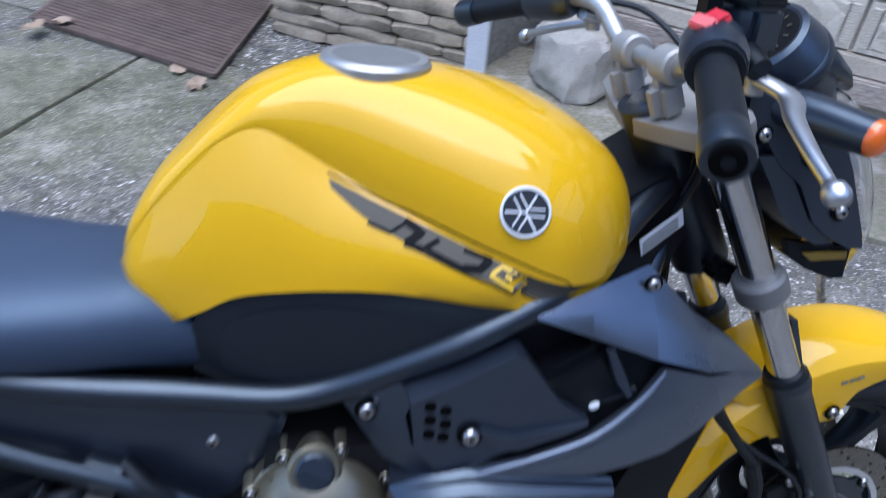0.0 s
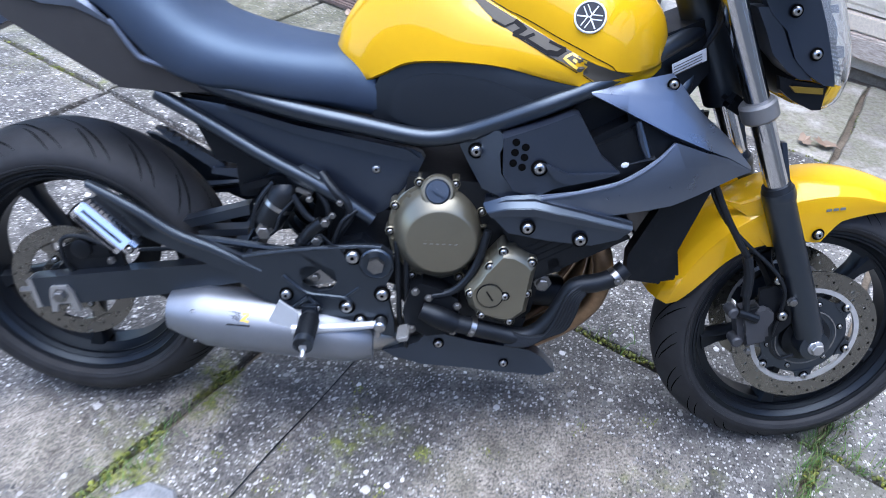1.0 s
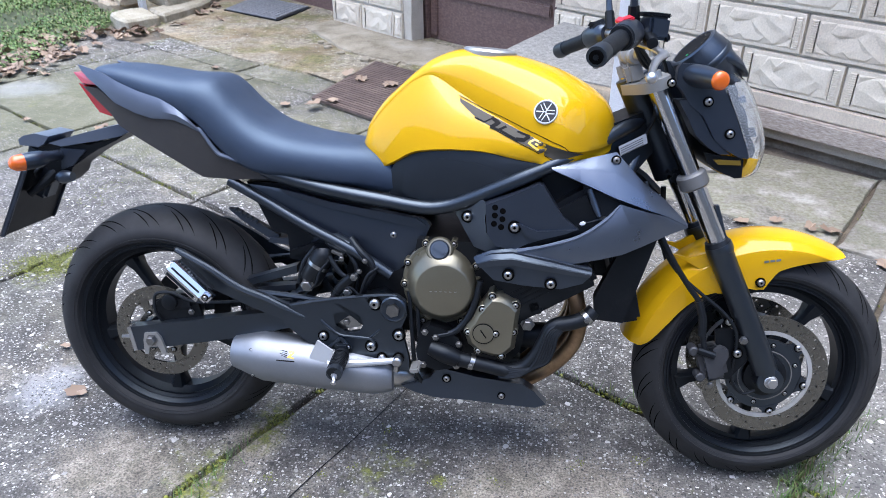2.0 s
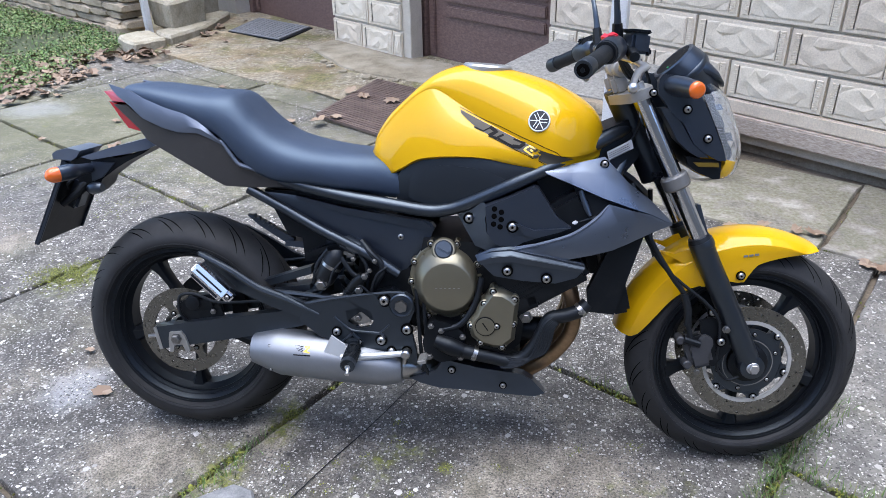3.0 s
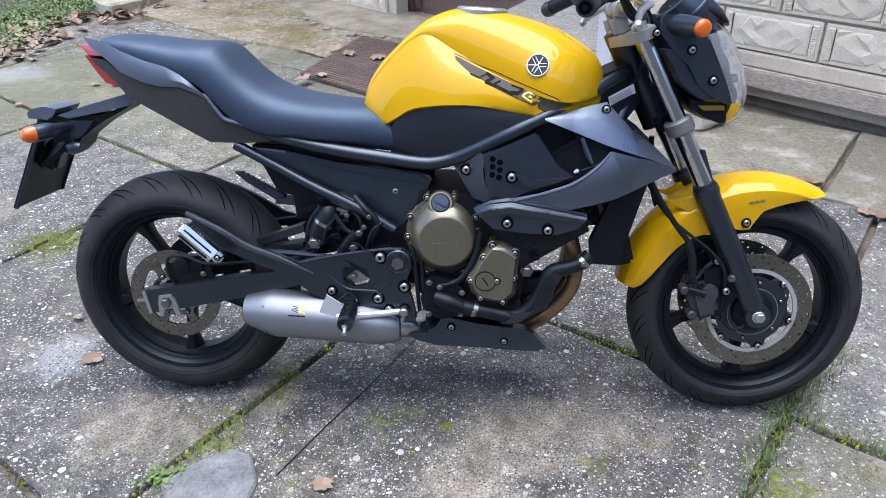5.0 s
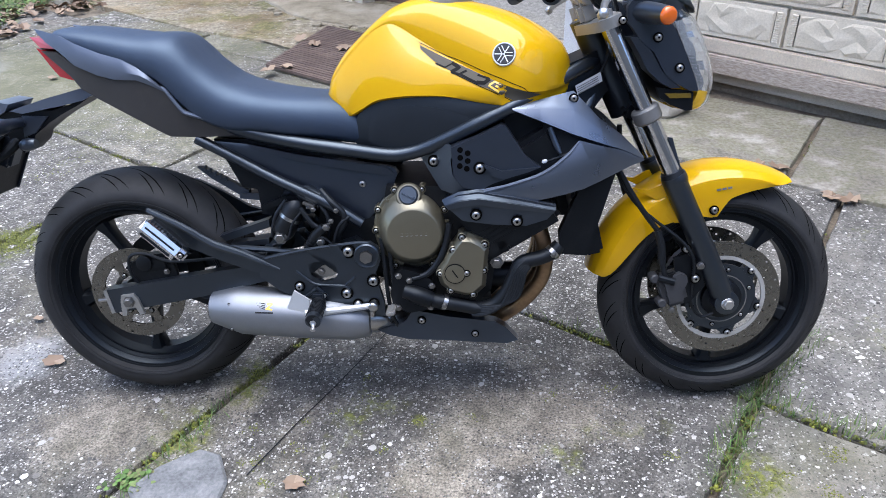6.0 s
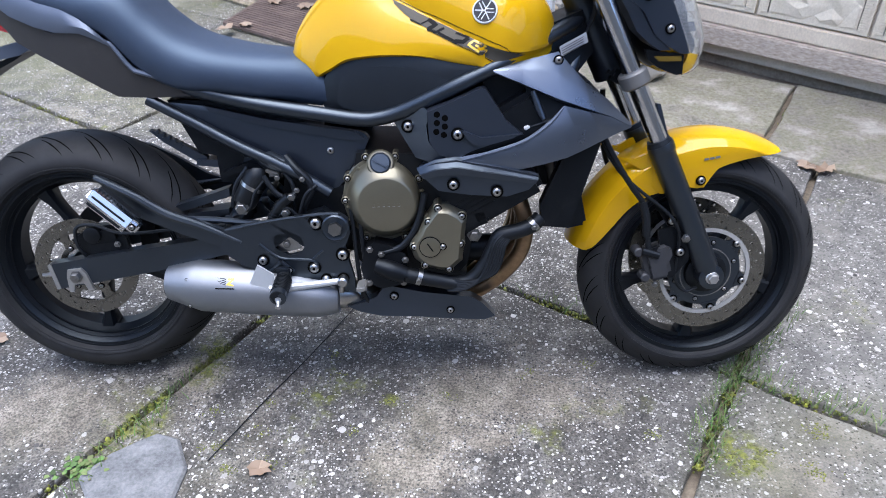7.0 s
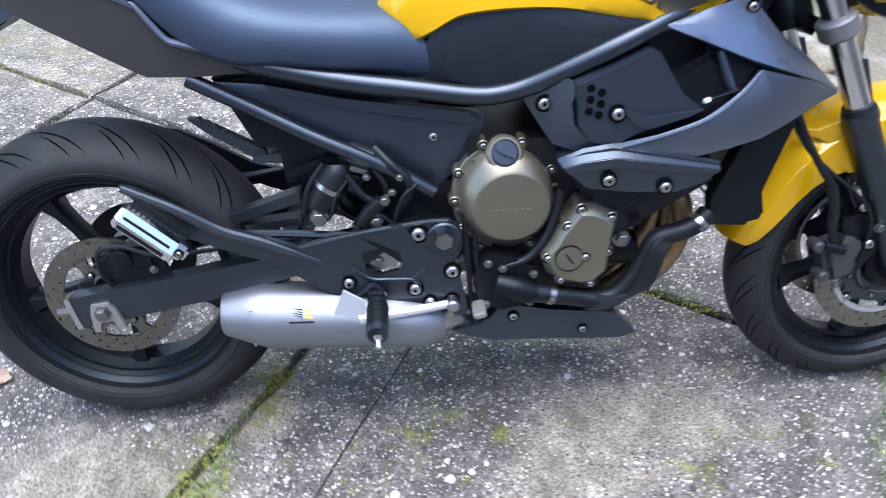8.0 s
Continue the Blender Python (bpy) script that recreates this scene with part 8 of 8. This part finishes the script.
# grass, moss, leaves
def blade(bm, x, y, z, h, w, ang, bend):
    dx, dy = math.cos(ang), math.sin(ang)
    px, py = -dy * w / 2, dx * w / 2
    a, b = bm.verts.new((x - px, y - py, z)), bm.verts.new((x + px, y + py, z))
    m1, m2 = bm.verts.new((x - px * 0.8 + dx * bend * 0.35, y - py * 0.8 + dy * bend * 0.35, z + h * 0.6)), bm.verts.new((x + px * 0.8 + dx * bend * 0.35, y + py * 0.8 + dy * bend * 0.35, z + h * 0.6))
    t = bm.verts.new((x + dx * bend, y + dy * bend, z + h))
    bm.faces.new((a, b, m2, m1)), bm.faces.new((m1, m2, t))


def lawn_bm(n):
    bm = bmesh.new()
    r = random.Random(3)
    k = 0
    while k < n:
        x, y = r.uniform(-6.2, -2.3), r.uniform(2.7, 6.4)
        edge = -2.62 + 0.14 * noise.noise(Vector((y * 2.2, 0, 0)))
        if x > edge + r.gauss(0, 0.03) or y > 4.92 - 0.678 * (x + 2.68) - 0.12 or y < 3.05 + 0.55 * noise.noise(Vector((x * 0.8, 4, 0))):
            continue
        if noise.noise(Vector((x * 1.6, y * 1.6, 7))) < -0.30 and r.random() < 0.85:
            continue
        near = y < 4.8 and x > -4.2
        s = r.uniform(0.5, 1.0)
        if r.random() < 0.40:
            blade(bm, x, y, -0.02, 0.070 * s, 0.006, r.uniform(0, 6.3), 0.05 * s)
        else:
            # clover and weed leaves lying nearly flat
            a, q = r.uniform(0, 6.3), 0.010 * s + 0.004
            z = r.uniform(0.0, 0.05)
            pts = [(x + q * math.cos(a + t) * u, y + q * math.sin(a + t) * u, z + r.uniform(-0.009, 0.009)) for t, u in ((0, 1.2), (1.3, 0.7), (2.6, 0.9), (4.0, 0.8), (5.2, 0.75))]
            bm.faces.new([bm.verts.new(p) for p in pts])
        k += 1
    return bm


lawn_soil = part("lawn_soil", patch_bm([(-6.4, 3.0), (-2.62, 2.95), (-2.60, 4.2), (-2.75, 4.9), (-5.6, 6.8), (-7.0, 6.8)], -0.004, 0.02, 0.15, 4.0), M_SOIL)
tagged(lawn_soil, "dark soil under the lawn", "ground", kind="structure")
lawn = part("lawn", lawn_bm(34000), M_GRASS)
tagged(lawn, "patchy green lawn with weeds beside the slabs", "grass", kind="stuff")


def leaf_bm(size, seed):
    """A curled lobed dry leaf."""
    r = random.Random(seed)
    bm = bmesh.new()
    c = bm.verts.new((0, 0, 0.004))
    n = 14
    rim = []
    for k in range(n):
        a = 2 * math.pi * k / n
        q = size * (0.62 + 0.38 * (1 if k % 2 else 0.35)) * r.uniform(0.8, 1.1)
        rim.append(bm.verts.new((q * math.cos(a) * 1.15, q * math.sin(a) * 0.85, 0.004 + r.uniform(0, 0.35) * size)))
    for k in range(n):
        bm.faces.new((c, rim[k], rim[(k + 1) % n]))
    stalk = [bm.verts.new(p) for p in ((-size * 0.5, 0.001, 0.004), (-size * 0.5, -0.001, 0.004), (-size * 1.5, 0, 0.01))]
    bm.faces.new(stalk)
    return bm


def litter_bm(n, spots, seed):
    bm = bmesh.new()
    r = random.Random(seed)
    for k in range(n):
        x, y, sx, sy = spots[r.randrange(len(spots))]
        me = bpy.data.meshes.new("scrap")
        b = leaf_bm(r.uniform(0.022, 0.055), seed * 100 + k)
        moved(b, pose(x + r.gauss(0, sx), y + r.gauss(0, sy), r.uniform(0.006, 0.03), r.uniform(-25, 25), r.uniform(-25, 25), r.uniform(0, 360)))
        b.to_mesh(me)
        b.free()
        bm.from_mesh(me)
        bpy.data.meshes.remove(me)
    return bm


litter = part("leaf_litter", litter_bm(230, [(-2.55, 3.10, 0.10, 0.12), (-2.66, 3.55, 0.10, 0.14), (-2.62, 4.02, 0.08, 0.12), (-2.48, 3.5, 0.08, 0.1), (-2.80, 3.3, 0.15, 0.15), (-3.2, 3.6, 0.35, 0.35), (-2.0, 4.85, 0.10, 0.3), (-2.35, 4.15, 0.10, 0.1)], 5), M_LEAF)
tagged(litter, "brown fallen leaves heaped at the lawn's edge", "leaves", kind="stuff")
for k, (x, y, size) in enumerate(((-0.37, 0.085, 0.030), (-0.52, 0.28, 0.018), (0.42, -0.335, 0.028), (-1.49, 2.56, 0.045), (-1.63, 2.55, 0.03), (-1.42, 2.13, 0.05), (2.01, 1.36, 0.035), (2.08, 1.34, 0.045), (1.75, 1.39, 0.04), (1.89, 1.41, 0.03), (-0.27, 2.62, 0.04),
                                  (-0.36, 2.56, 0.055), (-0.31, 3.18, 0.05), (-0.19, 3.06, 0.05), (0.01, 2.96, 0.05), (0.30, 2.10, 0.045), (0.22, 2.22, 0.04), (-0.55, 2.60, 0.04), (2.25, 1.05, 0.05), (2.19, 1.08, 0.04), (-1.8, 3.0, 0.04), (-1.25, 3.3, 0.035), (-0.9, 2.9, 0.03), (-1.9, 2.2, 0.03))):
    on_grate = abs(x + 0.1) < 0.4 and 2.3 < y < 3.4
    z = 0.033 if on_grate else 0.006
    ob = part("fallen_leaf", moved(leaf_bm(size, 40 + k), pose(x, y, z, rng.uniform(-8, 8), rng.uniform(-8, 8), rng.uniform(0, 360))), M_LEAF)
    tagged(ob, "dry brown leaf lying on the ground", "leaf", "fallen leaves")


def clump(bm, x, y, z, s, r):
    """A flat mossy cushion."""
    n = 7
    c = bm.verts.new((x, y, z + s * 0.30))
    ring, foot = [], []
    for k in range(n):
        a = 2 * math.pi * k / n + r.uniform(-0.3, 0.3)
        q = s * r.uniform(0.55, 1.1)
        ring.append(bm.verts.new((x + 0.6 * q * math.cos(a), y + 0.6 * q * math.sin(a), z + s * r.uniform(0.12, 0.30))))
        foot.append(bm.verts.new((x + q * math.cos(a), y + q * math.sin(a), z - 0.004)))
    for k in range(n):
        j = (k + 1) % n
        bm.faces.new((c, ring[k], ring[j])), bm.faces.new((ring[k], foot[k], foot[j], ring[j]))


def line_pts(a, b, n, spread, r):
    for k in range(n):
        f = r.random()
        yield a[0] + (b[0] - a[0]) * f + r.gauss(0, spread), a[1] + (b[1] - a[1]) * f + r.gauss(0, spread)


MOSS_LINES = [((0.02, -0.40), (0.20, -0.02), 800, 0.026), ((0.20, -0.02), (0.36, 0.24), 160, 0.012), ((0.10, -0.28), (0.24, -0.04), 260, 0.045), ((1.40, -0.32), (1.58, 0.0), 330, 0.016), ((1.58, 0.0), (1.90, 0.42), 300, 0.018), ((1.56, -0.02), (1.95, -0.22), 200, 0.016), ((1.02, 0.34), (1.24, 0.20), 120, 0.016),
              ((1.90, 0.42), (2.2, 0.95), 90, 0.014), ((-1.3, 1.80), (-0.66, 1.42), 110, 0.018), ((-0.55, 1.42), (-0.40, 1.68), 60, 0.012), ((-0.55, -0.30), (-0.30, -0.40), 60, 0.03), ((-2.3, 2.5), (-1.3, 1.8), 110, 0.015), ((2.1, 1.2), (2.36, 1.7), 40, 0.01), ((1.7, 1.5), (2.1, 1.2), 50, 0.015)]
MOSS_SPOTS = [(-0.90, 0.74, 0.060, 420), (-0.81, 0.81, 0.05, 300), (0.24, 0.06, 0.018, 40), (0.53, 0.04, 0.014, 14), (0.57, -0.04, 0.016, 16), (0.70, -0.12, 0.012, 16), (1.03, -0.02, 0.014, 18), (1.20, 0.01, 0.012, 8), (0.39, -0.22, 0.016, 26), (0.48, -0.10, 0.012, 8), (1.49, -0.30, 0.03, 40), (1.71, -0.21, 0.02, 22), (1.57, -0.27, 0.015, 16), (0.30, -0.27, 0.018, 26), (0.35, -0.33, 0.012, 14), (0.44, -0.31, 0.016, 18), (0.27, -0.16, 0.014, 16), (0.40, -0.13, 0.010, 8), (0.62, -0.22, 0.010, 8), (0.84, -0.10, 0.012, 10), (1.32, -0.22, 0.014, 14), (1.46, -0.20, 0.012, 12), (1.66, -0.33, 0.018, 20),
              (-1.0, 1.45, 0.06, 40), (-1.02, 1.30, 0.05, 30), (-1.6, 3.1, 0.14, 60), (-0.8, 3.5, 0.16, 50), (-2.1, 3.4, 0.12, 50)]
r = random.Random(21)
bm = bmesh.new()
for a, b, n, sp_ in MOSS_LINES:
    for x, y in line_pts(a, b, int(n * 2.2), sp_, r):
        if noise.noise(Vector((x * 11, y * 11, 2))) + 0.5 * noise.noise(Vector((x * 37, y * 37, 4))) > -0.02:
            clump(bm, x, y, -0.004, r.uniform(0.0018, 0.0066), r)
for x0, y0, sp_, n in MOSS_SPOTS:
    for k in range(n * 4):
        x, y = x0 + r.gauss(0, sp_), y0 + r.gauss(0, sp_ * 0.7)
        if noise.noise(Vector((x * 30, y * 30, 5))) > -0.15:
            clump(bm, x, y, 0.0012, r.uniform(0.0014, 0.0042), r)
moss = part("moss_cushions", bm, M_MOSS, sharp=60)
tagged(moss, "green moss in the slab joints and in small cushions", "moss", kind="stuff")
bm = bmesh.new()
for a, b, n, sp_ in ((MOSS_LINES[3][0], MOSS_LINES[3][1], 420, 0.022), (MOSS_LINES[4][0], (1.78, 0.25), 520, 0.030), (MOSS_LINES[5][0], MOSS_LINES[5][1], 260, 0.016), (MOSS_LINES[0][0], MOSS_LINES[0][1], 160, 0.02), (MOSS_LINES[6][0], MOSS_LINES[6][1], 40, 0.012)):
    for x, y in line_pts(a, b, n, sp_, r):
        h = r.uniform(0.012, 0.05)
        blade(bm, x, y, -0.01, h, 0.0026, r.uniform(0, 6.3), h * r.uniform(0.3, 1.1))
for k in range(75):
    x, y = 0.03 + r.gauss(0, 0.026), -0.335 + r.gauss(0, 0.015)
    a, q, z = r.uniform(0, 6.3), r.uniform(0.004, 0.009), r.uniform(0.004, 0.02)
    bm.faces.new([bm.verts.new((x + q * math.cos(a + t) * u, y + q * math.sin(a + t) * u, z + r.uniform(-0.002, 0.002))) for t, u in ((0, 1.2), (1.3, 0.8), (2.6, 0.9), (4.0, 0.9), (5.2, 0.8))])
weeds = part("joint_weeds", bm, M_GRASS)
tagged(weeds, "thin grass and weeds growing from the slab joints", "weeds", kind="stuff")

# hairline crack across one slab: a thin dark tube laid on it stands in
stalk = part("crack_line", tube([(0.30, -0.31, 0.004), (0.39, -0.13, 0.005), (0.47, 0.02, 0.004), (0.575, 0.235, 0.006)], 0.0014, 6, 5), M_DARK)
tagged(stalk, "thin dark tube standing for a hairline crack in the slab", "stalk")
